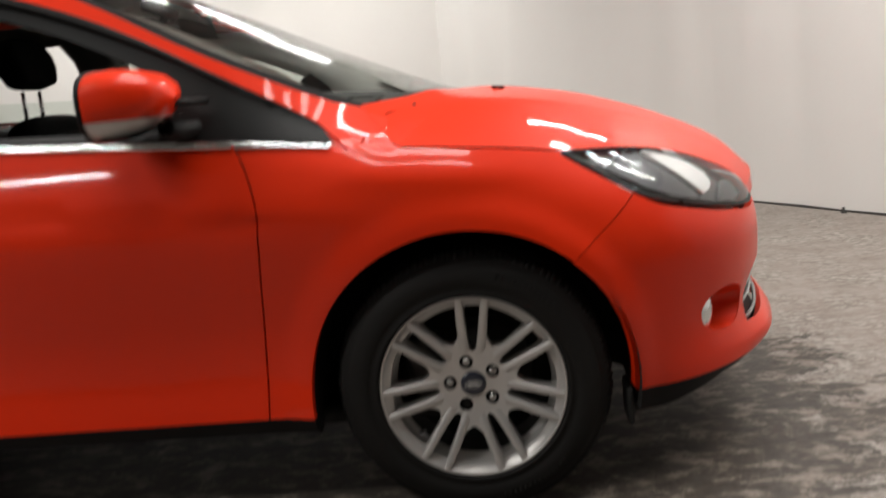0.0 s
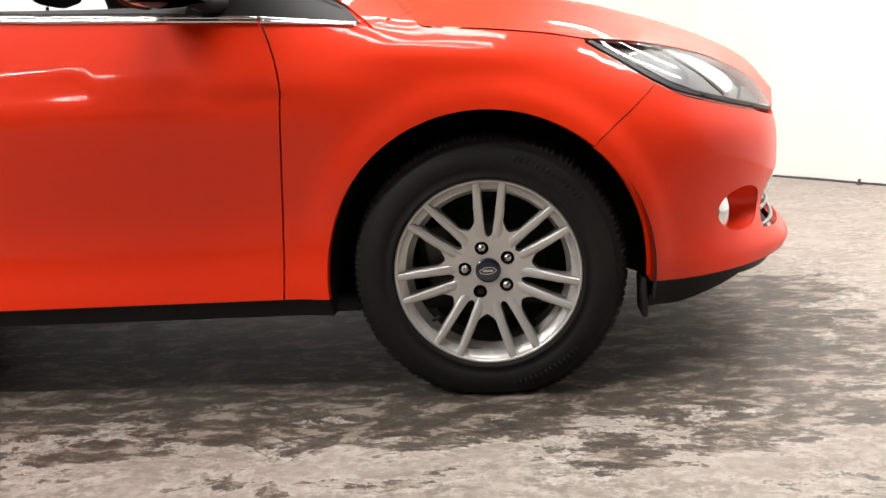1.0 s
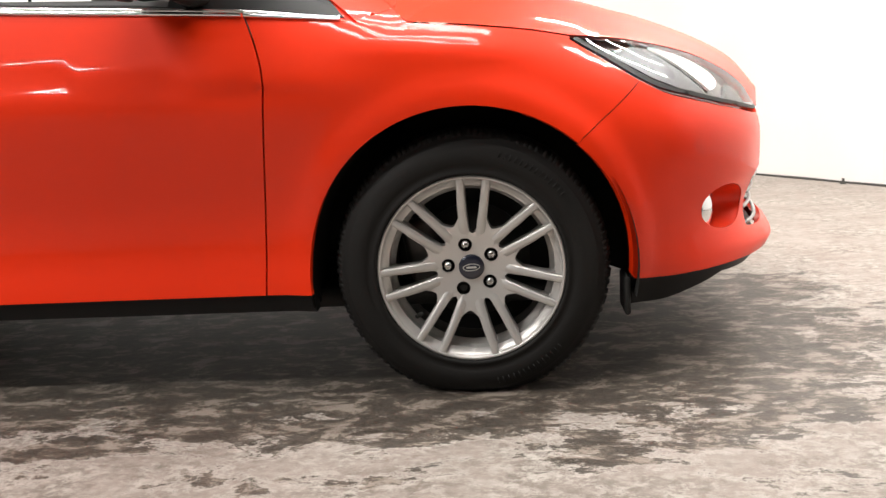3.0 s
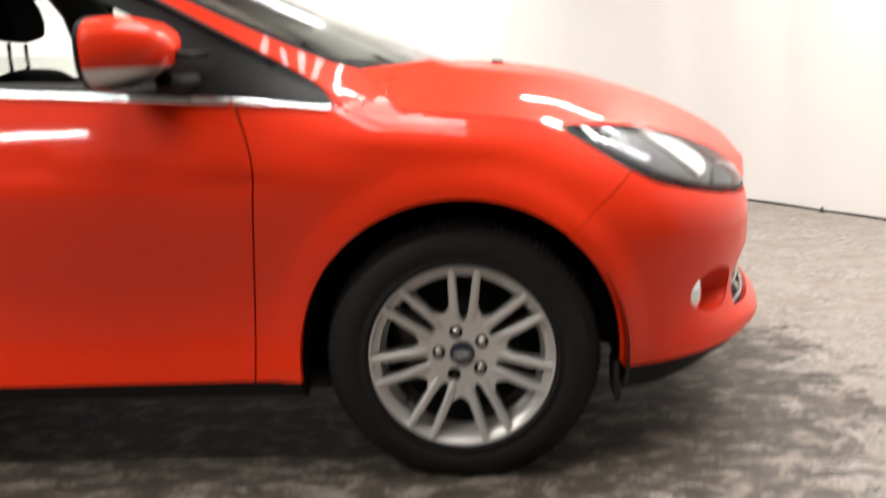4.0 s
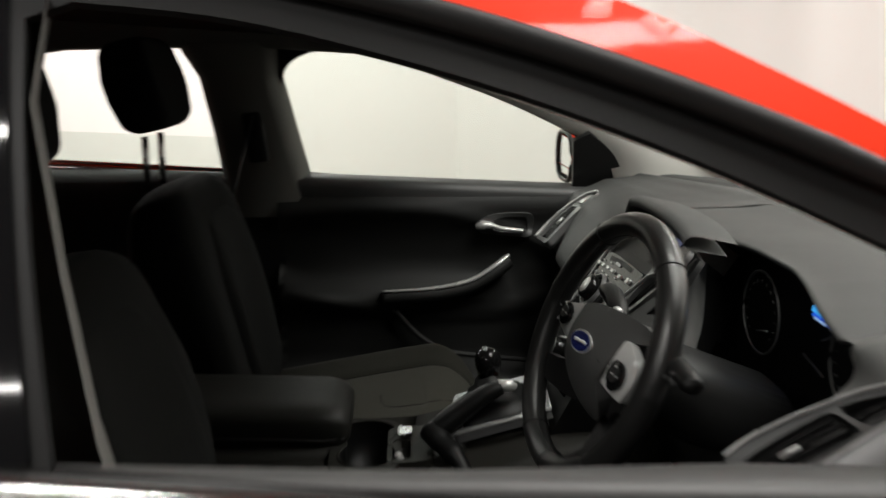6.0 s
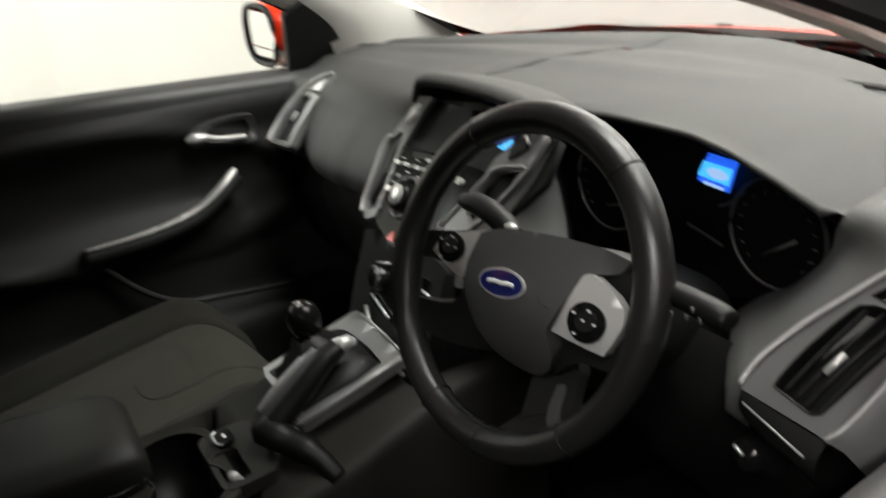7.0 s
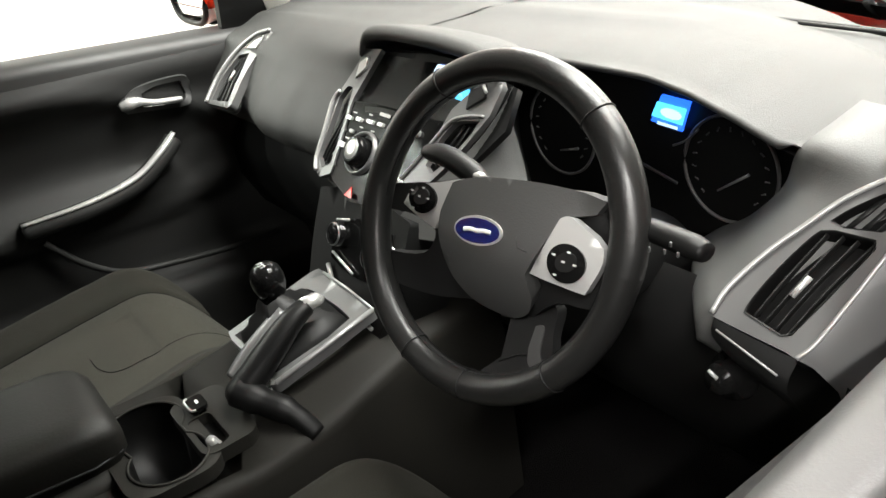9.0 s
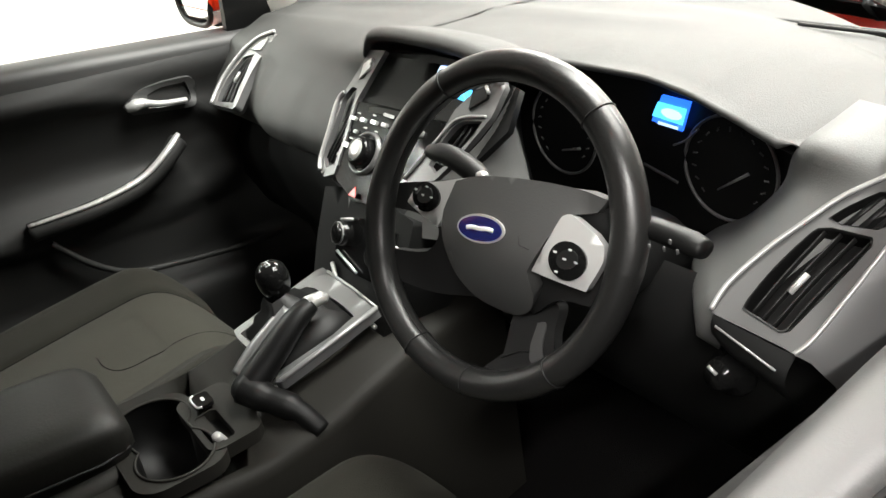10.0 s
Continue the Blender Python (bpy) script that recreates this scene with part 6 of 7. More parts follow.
body = ring([(-0.165, 0.008), (-0.150, 0.06), (-0.138, 0.100)], [(0.0, 0.115), (0.10, 0.112), (0.195, 0.095)], [(0.205, 0.04), (0.15, -0.04), (0.09, -0.10)], [(0.06, -0.125), (-0.03, -0.125), (-0.09, -0.118), (-0.145, -0.105)], [(-0.155, -0.05)])
part("stack_body", panel(body, on(-0.012), 0.03, lip=0.010), INT_BLACK, stack)
# screen pocket
part("screen_recess", panel(ring([(-0.112, 0.028), (-0.095, 0.100)], [(0.16, 0.108), (0.125, 0.040)], [(0.0, 0.030)]), on(-0.0115), 0.03, lip=0), PIANO_MATT, stack, "black display recess")
part("recess_floor", panel(ring([(-0.112, 0.026), (-0.06, 0.040), (0.0, 0.042), (0.12, 0.045)], [(0.11, 0.028), (0.0, 0.022), (-0.10, 0.016)]), on(-0.006), 0.02, lip=0.01), INT_BLACK, stack)
part("audio_display", panel(ring([(0.028, 0.066), (0.034, 0.104)], [(0.115, 0.104), (0.112, 0.066)]), on(-0.008), 0.03, lip=0), DISPLAY_DIM, stack, "lit blue audio display")
part("audio_display_bar", panel(ring([(0.029, 0.090), (0.031, 0.101)], [(0.070, 0.104), (0.068, 0.092)]), on(-0.006), 0.03, lip=0), DISPLAY_WHITE, stack)
part("audio_display_bar", panel(ring([(0.090, 0.062), (0.112, 0.078)], [(0.124, 0.077), (0.116, 0.060)]), on(-0.006), 0.03, lip=0), DISPLAY_CYAN, stack)
hood_path = np.array([sp(np.array(a), np.array(b), o) for a, b, o in curve([(-0.142, 0.092, 0.004), (-0.136, 0.108, 0.014), (-0.115, 0.118, 0.022), (-0.05, 0.122, 0.026), (0.05, 0.122, 0.026), (0.12, 0.118, 0.022), (0.18, 0.106, 0.012)], 6)])
part("screen_hood", loft([hood_path + [0.075, 0, -0.004], hood_path + [0.012, 0, 0.010], hood_path + [0.002, 0, 0.0095], hood_path + [-0.006, 0, 0.005], hood_path + [-0.008, 0, -0.002], hood_path + [-0.004, 0, -0.009], hood_path + [0.006, 0, -0.012], hood_path + [0.06, 0, -0.022]]), DASH_DIM, stack, "grey hood over the display")
# side frames with vents
for nm, outer, hole in (
    ("side_frame", ring([(-0.168, 0.008), (-0.150, 0.055), (-0.138, 0.098)], [(-0.098, 0.102)], [(-0.116, 0.030), (-0.118, 0.010), (-0.106, -0.050), (-0.100, -0.100)], [(-0.125, -0.112), (-0.150, -0.100)], n=5),
     ring([(-0.157, 0.014), (-0.146, 0.034), (-0.130, 0.034)], [(-0.113, -0.05), (-0.110, -0.086)], [(-0.128, -0.098), (-0.147, -0.082)], n=4)),
    ("side_frame", ring([(0.110, 0.045), (0.150, 0.098)], [(0.176, 0.100), (0.186, 0.090)], [(0.184, 0.050), (0.152, -0.016), (0.105, -0.085)], [(0.070, -0.066), (0.085, -0.03), (0.100, 0.0)], n=5),
     ring([(0.112, 0.004), (0.124, 0.026), (0.140, 0.034), (0.170, 0.040)], [(0.166, 0.022), (0.138, -0.026)], [(0.122, -0.044), (0.104, -0.036)], n=4))):
    part(nm, panel(outer, on(0.004), 0.012, holes=[hole], lip=0.009), SATIN_MID, stack, "satin grey stack frame with an air vent")
    part("frame_vent", panel(hole, on(-0.010), 0.03, lip=0), PIANO_MATT, stack)
    h0, h1 = hole.min(0), hole.max(0)
    for k in range(3):
        f0, f1 = 0.25 + 0.25 * k, 0.25 + 0.25 * k
        p0, p1 = (h0[0] + (h1[0] - h0[0]) * f0 * 0.7, h0[1] + 0.012), (h0[0] + (h1[0] - h0[0]) * (0.35 + f1 * 0.65), h1[1] - 0.010)
        part("slat", tube([sp(np.array(p0[0]), np.array(p0[1]), -0.004), sp(np.array(p1[0]), np.array(p1[1]), -0.004)], 0.003, 6, 0.5), SLAT_GREY, stack)
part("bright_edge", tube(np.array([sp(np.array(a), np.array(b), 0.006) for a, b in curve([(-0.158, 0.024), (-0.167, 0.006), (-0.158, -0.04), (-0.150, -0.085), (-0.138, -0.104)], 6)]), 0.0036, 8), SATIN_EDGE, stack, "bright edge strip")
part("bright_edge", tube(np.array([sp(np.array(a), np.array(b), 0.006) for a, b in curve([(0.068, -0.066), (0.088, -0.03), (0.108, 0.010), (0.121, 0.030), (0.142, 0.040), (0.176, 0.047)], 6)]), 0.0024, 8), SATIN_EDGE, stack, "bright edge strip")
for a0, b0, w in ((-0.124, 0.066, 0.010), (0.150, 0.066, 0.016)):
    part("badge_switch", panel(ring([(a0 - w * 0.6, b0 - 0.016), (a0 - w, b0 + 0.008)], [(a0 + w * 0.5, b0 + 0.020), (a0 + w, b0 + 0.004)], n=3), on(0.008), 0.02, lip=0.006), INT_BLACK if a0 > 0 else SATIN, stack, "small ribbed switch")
# bright bar modelled as a glint beside the ribbed switch
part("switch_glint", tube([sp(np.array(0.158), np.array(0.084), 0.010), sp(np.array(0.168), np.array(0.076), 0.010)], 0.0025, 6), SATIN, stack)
# audio panel: gloss black, buttons, turning knob
AUDIO = ring([(-0.118, 0.016), (-0.06, 0.022), (0.02, 0.024), (0.09, 0.024)], [(0.100, -0.02), (0.060, -0.085), (0.02, -0.118)], [(-0.03, -0.126), (-0.075, -0.112), (-0.10, -0.100), (-0.108, -0.05)])
audio = part("audio_panel", panel(AUDIO, on(0.001), 0.03, lip=0.012), PIANO, stack, "gloss black audio panel")
part("disc_slot", panel(ring([(-0.085, 0.014), (-0.03, 0.020), (0.04, 0.021)], [(0.04, 0.013), (-0.03, 0.011), (-0.08, 0.006)]), on(0.002), 0.02, lip=0.003), PIANO_MATT, audio)
KX, KZ = -0.046, -0.054
axis = (-SN[0], 0, -SN[2])
kc = sp(np.array(KX), np.array(KZ))
knob = part("volume_knob", lathe([(0.0, -0.020), (0.0125, -0.020), (0.0135, -0.022), (0.0195, -0.022), (0.0225, -0.018), (0.0235, 0.0)], kc, axis, 40), PIANO, audio, "round audio knob")
part("knob_face", lathe([(0.0, -0.0235), (0.006, -0.0232), (0.0150, -0.0225), (0.0165, -0.018)], kc, axis, 32), SATIN, knob, "brushed silver knob face")
part("knob_ring", lathe([(0.0275, -0.003), (0.0300, -0.008), (0.0325, -0.008), (0.0345, 0.0)], kc, axis, 48), SATIN_MID, knob, "satin ring round the knob")
for a, b, w, h in ((-0.108, -0.010, 0.013, 0.006), (-0.082, -0.008, 0.013, 0.006), (-0.053, -0.006, 0.015, 0.006), (-0.026, -0.005, 0.013, 0.006), (-0.099, -0.052, 0.016, 0.008), (0.018, -0.004, 0.013, 0.006), (0.060, 0.000, 0.012, 0.010)):
    bx = panel(rounded(a - w / 2, b - h / 2, a + w / 2, b + h / 2, h * 0.3, 3), on(0.006), 0.01, lip=0.005)
    part("audio_button", bx, SATIN, audio, "small bright button")
for a, b in ((-0.112, -0.030), (-0.090, -0.028), (-0.108, -0.070), (-0.104, -0.085), (0.0, -0.025), (0.018, -0.035), (0.01, -0.085), (0.03, -0.07)):
    part("audio_button", panel(rounded(a - 0.005, b - 0.003, a + 0.005, b + 0.003, 0.002, 3), on(0.005), 0.01, lip=0.004), SATIN_MID, audio)
for a, b in ((-0.100, 0.000), (-0.06, 0.004), (-0.04, -0.018), (-0.07, -0.018), (-0.095, -0.040), (0.0, -0.012)):
    part("print_bar", panel(rounded(a - 0.005, b - 0.001, a + 0.005, b + 0.001, 0.0008, 2), on(0.0032), 0.01, lip=0), PALE_PRINT, audio)
part("maker_mark", panel(rounded(-0.040, 0.0075, -0.012, 0.0125, 0.002, 3), on(0.0032), 0.01, lip=0), PALE_PRINT, audio)
part("button_row", panel(ring([(-0.085, -0.100), (-0.05, -0.094), (0.0, -0.094), (0.04, -0.098)], [(0.03, -0.110), (-0.04, -0.112), (-0.078, -0.110)]), on(0.006), 0.02, lip=0.006), PIANO, audio)
part("hazard_switch", panel(ring([(-0.040, -0.120), (-0.030, -0.104)], [(-0.020, -0.120)], n=2), on(0.0075), 0.02, lip=0.001), AMBER_RED, audio, "red hazard triangle")
# tapering lower stack with the heater panel
low_fn = frame_of((-0.84, 0.0, 0.80), (0, -1, 0), (0.40, 0, 0.92))
LOWER = ring([(-0.120, 0.02), (-0.115, -0.06), (-0.100, -0.135)], [(0.0, -0.165), (0.10, -0.165)], [(0.12, -0.06), (0.115, 0.03)], [(0.0, 0.045), (-0.06, 0.035)])
lower = part("heater_console", panel(LOWER, lambda a, b: low_fn(a, b, 0.0), 0.03, lip=0.10), INT_BLACK, stack, "gloss black heater panel")
part("heater_panel", panel(ring([(-0.060, -0.020), (0.0, 0.002), (0.09, 0.005)], [(0.09, -0.075), (0.0, -0.080), (-0.050, -0.070)]), lambda a, b: low_fn(a, b, 0.003), 0.03, lip=0.004), PIANO, lower)
for a, b in ((-0.030, -0.030), (0.065, -0.035)):
    c = low_fn(np.array(a), np.array(b))
    part("heater_knob", lathe([(0.0, -0.022), (0.014, -0.022), (0.018, -0.018), (0.019, 0.0)], c, (0.92, 0, -0.40), 28), PIANO, lower, "round heater knob")
    # pale ring drawn as a glint round the knob's rim
    part("knob_glint", lathe([(0.0160, -0.0222), (0.0175, -0.0200)], c, (0.92, 0, -0.40), 28), SATIN_MID, lower)
for a0, b0, a1, b1 in ((-0.045, -0.012, -0.015, -0.004), (0.085, -0.010, 0.105, -0.012), (-0.04, -0.060, 0.02, -0.075)):
    part("bright_edge", tube([low_fn(np.array(a0), np.array(b0), 0.008), low_fn(np.array(a1), np.array(b1), 0.008)], 0.0025, 6), SATIN, lower)
part("tray_edge", tube(np.array([low_fn(np.array(a), np.array(b), 0.006) for a, b in curve([(-0.050, -0.082), (-0.02, -0.108), (0.03, -0.125), (0.09, -0.132)], 6)]), 0.0035, 8), SATIN, lower, "bright tray edge")

# ---- steering wheel: a to the driver's right, b up, out towards the driver ----
wheel_at = np.array([-0.888, -0.353, 0.916])
WA, WB, WN = np.array([0.1316, -0.9913, 0.0]), np.array([0.3579, 0.0, 0.9338]), np.array([-0.9267, -0.1230, 0.3552])
wheel_s = new("steering_wheel")
wheel_s.parent = car
wheel_s["label"] = "black leather steering wheel with satin silver spokes"


def wp(a, b, out=0.0):
    a, b = np.broadcast_arrays(np.asarray(a, float), np.asarray(b, float))
    return wheel_at + a[..., None] * WA + b[..., None] * WB + np.asarray(out)[..., None] * WN if np.ndim(out) else wheel_at + a[..., None] * WA + b[..., None] * WB + out * WN


rows = []
for t in np.linspace(0, 2 * np.pi, 97):
    grow = 1.0 + 0.10 * math.exp(-((math.degrees(t) % 180 - 10) / 25)**2)
    c, s = math.cos(t), math.sin(t)
    ring_r = []
    for q in np.linspace(0, 2 * np.pi, 20, endpoint=False):
        rad, dep = 0.0168 * grow * math.cos(q), 0.0175 * math.sin(q)
        ring_r.append(wp((0.1680 + rad) * c, (0.1680 + rad) * s, dep))
    rows.append(ring_r)
rim_s = part("rim", loft(rows, close=True), LEATHER, wheel_s, "black leather wheel rim")
for a, b in ((0.107, 0.138), (-0.096, 0.142), (-0.067, -0.155), (0.018, -0.168), (0.120, -0.118)):
    t = math.atan2(b, a)
    pts = [wp((0.168 + 0.0172 * math.cos(q)) * math.cos(t), (0.168 + 0.0172 * math.cos(q)) * math.sin(t), 0.0179 * math.sin(q)) for q in np.linspace(0, 2 * np.pi, 25)]
    part("rim_seam", tube(np.array(pts), 0.0011, 5, cap=False), INT_BLACK, rim_s)
t = np.linspace(0, 2 * np.pi, 120)
part("rim_stitching", tube(wp(0.1517 * np.cos(t), 0.1517 * np.sin(t), 0.004), 0.0010, 5, cap=False), INT_BLACK, rim_s)
part("spoke_base", panel(ring([(-0.150, 0.018), (-0.10, 0.030), (-0.03, 0.046), (0.06, 0.054), (0.12, 0.058), (0.150, 0.046)], [(0.158, 0.0), (0.148, -0.040), (0.10, -0.050), (0.06, -0.080), (0.02, -0.094), (-0.03, -0.092), (-0.08, -0.100), (-0.128, -0.092)], [(-0.142, -0.060), (-0.09, -0.050), (-0.075, -0.020), (-0.11, -0.010), (-0.150, -0.012)], n=4), lambda a, b: wp(a, b, -0.006 - 5.5 * np.clip(-b - 0.005, 0, 1)**2 * np.clip(1.6 - np.abs(a) / 0.075, 0, 1)), 0.02, lip=0.02), INT_BLACK, wheel_s, "black plastic spokes")
part("lower_spoke", panel(ring([(0.030, -0.080), (0.080, -0.062), (0.088, -0.09), (0.108, -0.128)], [(0.085, -0.155), (0.05, -0.165), (0.012, -0.165)], [(0.040, -0.130)], n=5), lambda a, b: wp(a, b, -0.008 - 0.028 * np.clip((b + 0.165) / 0.085, 0, 1)), 0.02, lip=0.016), INT_BLACK, wheel_s, "black lower spoke")
part("spoke_pocket", panel(ring([(0.066, -0.088), (0.076, -0.086), (0.083, -0.110), (0.096, -0.124)], [(0.084, -0.130), (0.074, -0.124), (0.068, -0.11)], n=4), lambda a, b: wp(a, b, 0.002 + -0.008 - 0.028 * np.clip((b + 0.165) / 0.085, 0, 1)), 0.02, lip=0.004), SATIN_DARK, wheel_s)
part("spoke_line", tube(np.array([wp(a, b, -0.008 - 0.028 * (b + 0.165) / 0.085) for a, b in ((0.040, -0.135), (0.058, -0.122), (0.080, -0.115))]), 0.0012, 5), PIANO_MATT, wheel_s)
# airbag cover, domed
COVER = ring([(-0.056, 0.036), (-0.012, 0.053), (0.05, 0.062), (0.100, 0.0635), (0.136, 0.060)], [(0.128, 0.046), (0.112, 0.041), (0.100, 0.038)], [(0.088, 0.010), (0.074, -0.026)], [(0.080, -0.050), (0.070, -0.070), (0.045, -0.085), (0.015, -0.086), (-0.012, -0.080), (-0.03, -0.06)], [(-0.050, -0.010), (-0.052, 0.010)], n=5)
cover = part("airbag_cover", panel(COVER, lambda a, b: wp(a, b, 0.012 - 5.5 * np.clip(-b - 0.005, 0, 1)**2 + 0.014 * np.clip(1 - ((a - 0.02) / 0.09)**2 - ((b + 0.01) / 0.09)**2, -0.6, 1)), 0.012, lip=0.020), WHEEL_PAD, wheel_s, "domed grey-black airbag cover")
part("cover_line", tube(np.array([wp(a, b, 0.0225) for a, b in ((0.058, 0.008), (0.062, -0.002), (0.074, -0.003))]), 0.0006, 5), PIANO_MATT, cover)
BAD = (0.012, 0.003)
turn = radians(6.5)
badge = part("badge", panel(oval(*BAD, 0.0315, 0.0150, 44, turn), lambda a, b: wp(a, b, 0.0265), 0.02, lip=0.006), SATIN, cover, "oval bright-rimmed blue badge")
part("badge_field", panel(oval(*BAD, 0.0292, 0.0127, 44, turn), lambda a, b: wp(a, b, 0.0272), 0.02, lip=0), BADGE_BLUE, badge, "dark blue badge field")
ct, sn = math.cos(turn), math.sin(turn)
wave = curve([(-0.018, -0.0006), (-0.009, 0.0006), (0.0, -0.0004), (0.009, 0.0006), (0.018, -0.0004)], 6)
part("badge_mark", tube(np.array([wp(BAD[0] + a * ct - b * sn, BAD[1] + a * sn + b * ct, 0.0275) for a, b in wave]), 0.0024, 6, 0.2, up=tuple(WN)), PALE_PRINT, badge, "plain pale bar")
# silver spokes with button pads
for outl, pc, rx, ry in ((ring([(0.098, 0.036), (0.107, 0.040), (0.120, 0.036), (0.138, 0.029)], [(0.150, 0.020), (0.153, 0.008), (0.150, -0.006), (0.143, -0.026)], [(0.110, -0.025), (0.075, -0.025)], [(0.088, 0.010)], n=4), (0.119, -0.002), 0.0215, 0.0185),
                         (ring([(-0.110, 0.004), (-0.094, 0.027), (-0.060, 0.038), (-0.012, 0.054)], [(-0.030, 0.042), (-0.046, 0.026), (-0.050, 0.005), (-0.056, -0.012)], n=5), (-0.077, 0.017), 0.0205, 0.0165)):
    spoke = part("silver_spoke", panel(outl, lambda a, b: wp(a, b, 0.0185 - 3.0 * (a - pc[0])**2 - 1.5 * (b - pc[1])**2), 0.008, lip=0.014), SATIN_SPOKE, wheel_s, "satin silver spoke trim")
    part("button_pad", panel(oval(*pc, rx, ry, 36), lambda a, b: wp(a, b, 0.0215 + 0.003 * (1 - ((a - pc[0]) / rx)**2 - ((b - pc[1]) / ry)**2)), 0.008, lip=0.005), PIANO, spoke, "black button pad")
    part("pad_rocker", panel(oval(pc[0] + 0.002, pc[1] + 0.002, rx * 0.55, ry * 0.5, 24, 0.5), lambda a, b: wp(a, b, 0.0255), 0.008, lip=0.002), INT_BLACK, spoke)
    for da, db in ((-0.012, 0.006), (0.004, 0.012), (0.013, 0.002), (-0.006, -0.012), (0.0, 0.002)):
        part("print_mark", panel(rounded(pc[0] + da - 0.0022, pc[1] + db - 0.001, pc[0] + da + 0.0022, pc[1] + db + 0.001, 0.0008, 2), lambda a, b: wp(a, b, 0.0262), 0.01, lip=0), PALE_PRINT, spoke)
# column shroud and stalks
rows = []
for k, g in ((-0.02, 0.75), (-0.05, 1.0), (-0.12, 1.05), (-0.26, 1.05)):
    rows.append([wheel_at + np.array([-k * 1.0 * 0.93, 0, 0]) + np.array([0, 0.075 * g * abs(math.cos(a))**0.6 * math.copysign(1, math.cos(a)), -0.02 + k * 0.36 + 0.055 * g * abs(math.sin(a))**0.6 * math.copysign(1, math.sin(a))]) for a in np.linspace(0, 2 * np.pi, 24, endpoint=False)])
part("column_shroud", loft(rows, close=True, cap=True), INT_BLACK, car, "black steering column shroud")
left = curve([(-0.84, -0.295, 0.935), (-0.835, -0.265, 0.942), (-0.832, -0.225, 0.948), (-0.832, -0.182, 0.946)], 6)
stalk = part("stalk", tube(left, np.interp(np.linspace(0, 1, len(left)), [0, 0.3, 0.8, 1], [0.011, 0.015, 0.0155, 0.010]), 12, 0.8), PIANO_MATT, car, "black column stalk")
for y in (-0.212, -0.222, -0.252):
    part("print_mark", block((0.002, 0.006, 0.006), pose(-0.8445, y, 0.944), 0.0008), PALE_PRINT, stalk)
part("stalk_tip", block((0.012, 0.014, 0.012), pose(-0.842, -0.292, 0.943), 0.004), SATIN, stalk)
right = curve([(-0.835, -0.47, 0.945), (-0.838, -0.52, 0.952), (-0.840, -0.555, 0.953), (-0.842, -0.588, 0.952)], 6)
stalk = part("stalk", tube(right, np.interp(np.linspace(0, 1, len(right)), [0, 0.4, 0.85, 1], [0.011, 0.0125, 0.0135, 0.010]), 12, 0.8), PIANO_MATT, car, "black column stalk")
for y, z in ((-0.540, 0.945), (-0.562, 0.957), (-0.570, 0.950), (-0.556, 0.948)):
    part("print_mark", block((0.002, 0.003, 0.005), pose(-0.8565, y, z), 0.0008), DIM_PRINT, stalk)

# ---- interior mirror ----
im = new("interior_mirror")
im.parent = car
im["label"] = "black interior mirror under the windscreen's top"
part("mirror_housing", block((0.035, 0.25, 0.07), pose(-0.95, -0.02, 1.262, 0, 18, 0), 0.015, 3), INT_BLACK, im)
part("mirror_arm", tube([(-0.935, -0.02, 1.275), (-0.93, 0, 1.325)], 0.012, 8), INT_BLACK, im)
part("sensor_cover", block((0.10, 0.09, 0.04), pose(-0.945, 0.0, 1.328, 0, 25, 0), 0.012), INT_BLACK, im)

# ---- centre console, gear lever, handbrake, cup holders, armrest ----
con = new("centre_console")
con.parent = car
con["label"] = "dark plastic centre console between the seats"
# main tunnel: side walls and top falling to the rear
SEC_X = [-0.70, -0.86, -0.95, -1.05, -1.12, -1.20, -1.30, -1.55]
TOPZ = [0.70, 0.690, 0.672, 0.648, 0.632, 0.630, 0.632, 0.635]
rows = []
for x in np.linspace(-0.70, -1.55, 40):
    z = float(np.interp(-x, [-v for v in SEC_X], TOPZ)) - 0.012
    w = float(np.interp(-x, [0.70, 0.88, 1.05, 1.2, 1.55], [0.125, 0.122, 0.120, 0.120, 0.118]))
    dip = 0.10 if -1.262 < x < -1.135 else 0.0
    wd = float(np.interp(-x, [0.70, 0.88, 1.00, 1.10, 1.2, 1.27, 1.55], [0.125, 0.150, 0.170, 0.163, 0.152, 0.130, 0.118]))
    rows.append([(x, -wd - 0.030, 0.30), (x, -wd - 0.012, z - 0.10), (x, -wd - 0.002, z - 0.030), (x, -wd, z - 0.020), (x, -wd + 0.006, z - 0.013), (x, -wd + 0.018, z - 0.009), (x, -w + 0.02, z - dip), (x, 0, z - dip), (x, w - 0.02, z - dip), (x, w - 0.008, z - 0.006), (x, w, z - 0.022), (x, w + 0.015, z - 0.10), (x, w + 0.035, 0.30)])
part("console_body", loft(rows), CONSOLE, con, "dark console moulding")

# silver frame round the gear gate
gate = frame_of((-0.96, 0.0, 0.690), (0, -1, 0), (0.965, 0, 0.26))
FRAME = ring([(-0.075, 0.066), (-0.070, 0.078)], [(0.0, 0.077), (0.097, 0.070)], [(0.097, 0.0), (0.094, -0.092)], [(0.086, -0.099), (0.077, -0.092)], [(-0.055, -0.09), (-0.075, -0.085)], n=4)
GATE_HOLE = ring([(-0.052, 0.030), (-0.038, 0.042), (0.03, 0.045), (0.076, 0.041)], [(0.080, 0.0), (0.072, -0.082)], [(-0.058, -0.082)], n=4)
part("gate_frame", panel(FRAME, lambda a, b: gate(a, b, 0.004), 0.02, holes=[GATE_HOLE], lip=0.014), SATIN_MID, con, "satin silver gear gate frame")
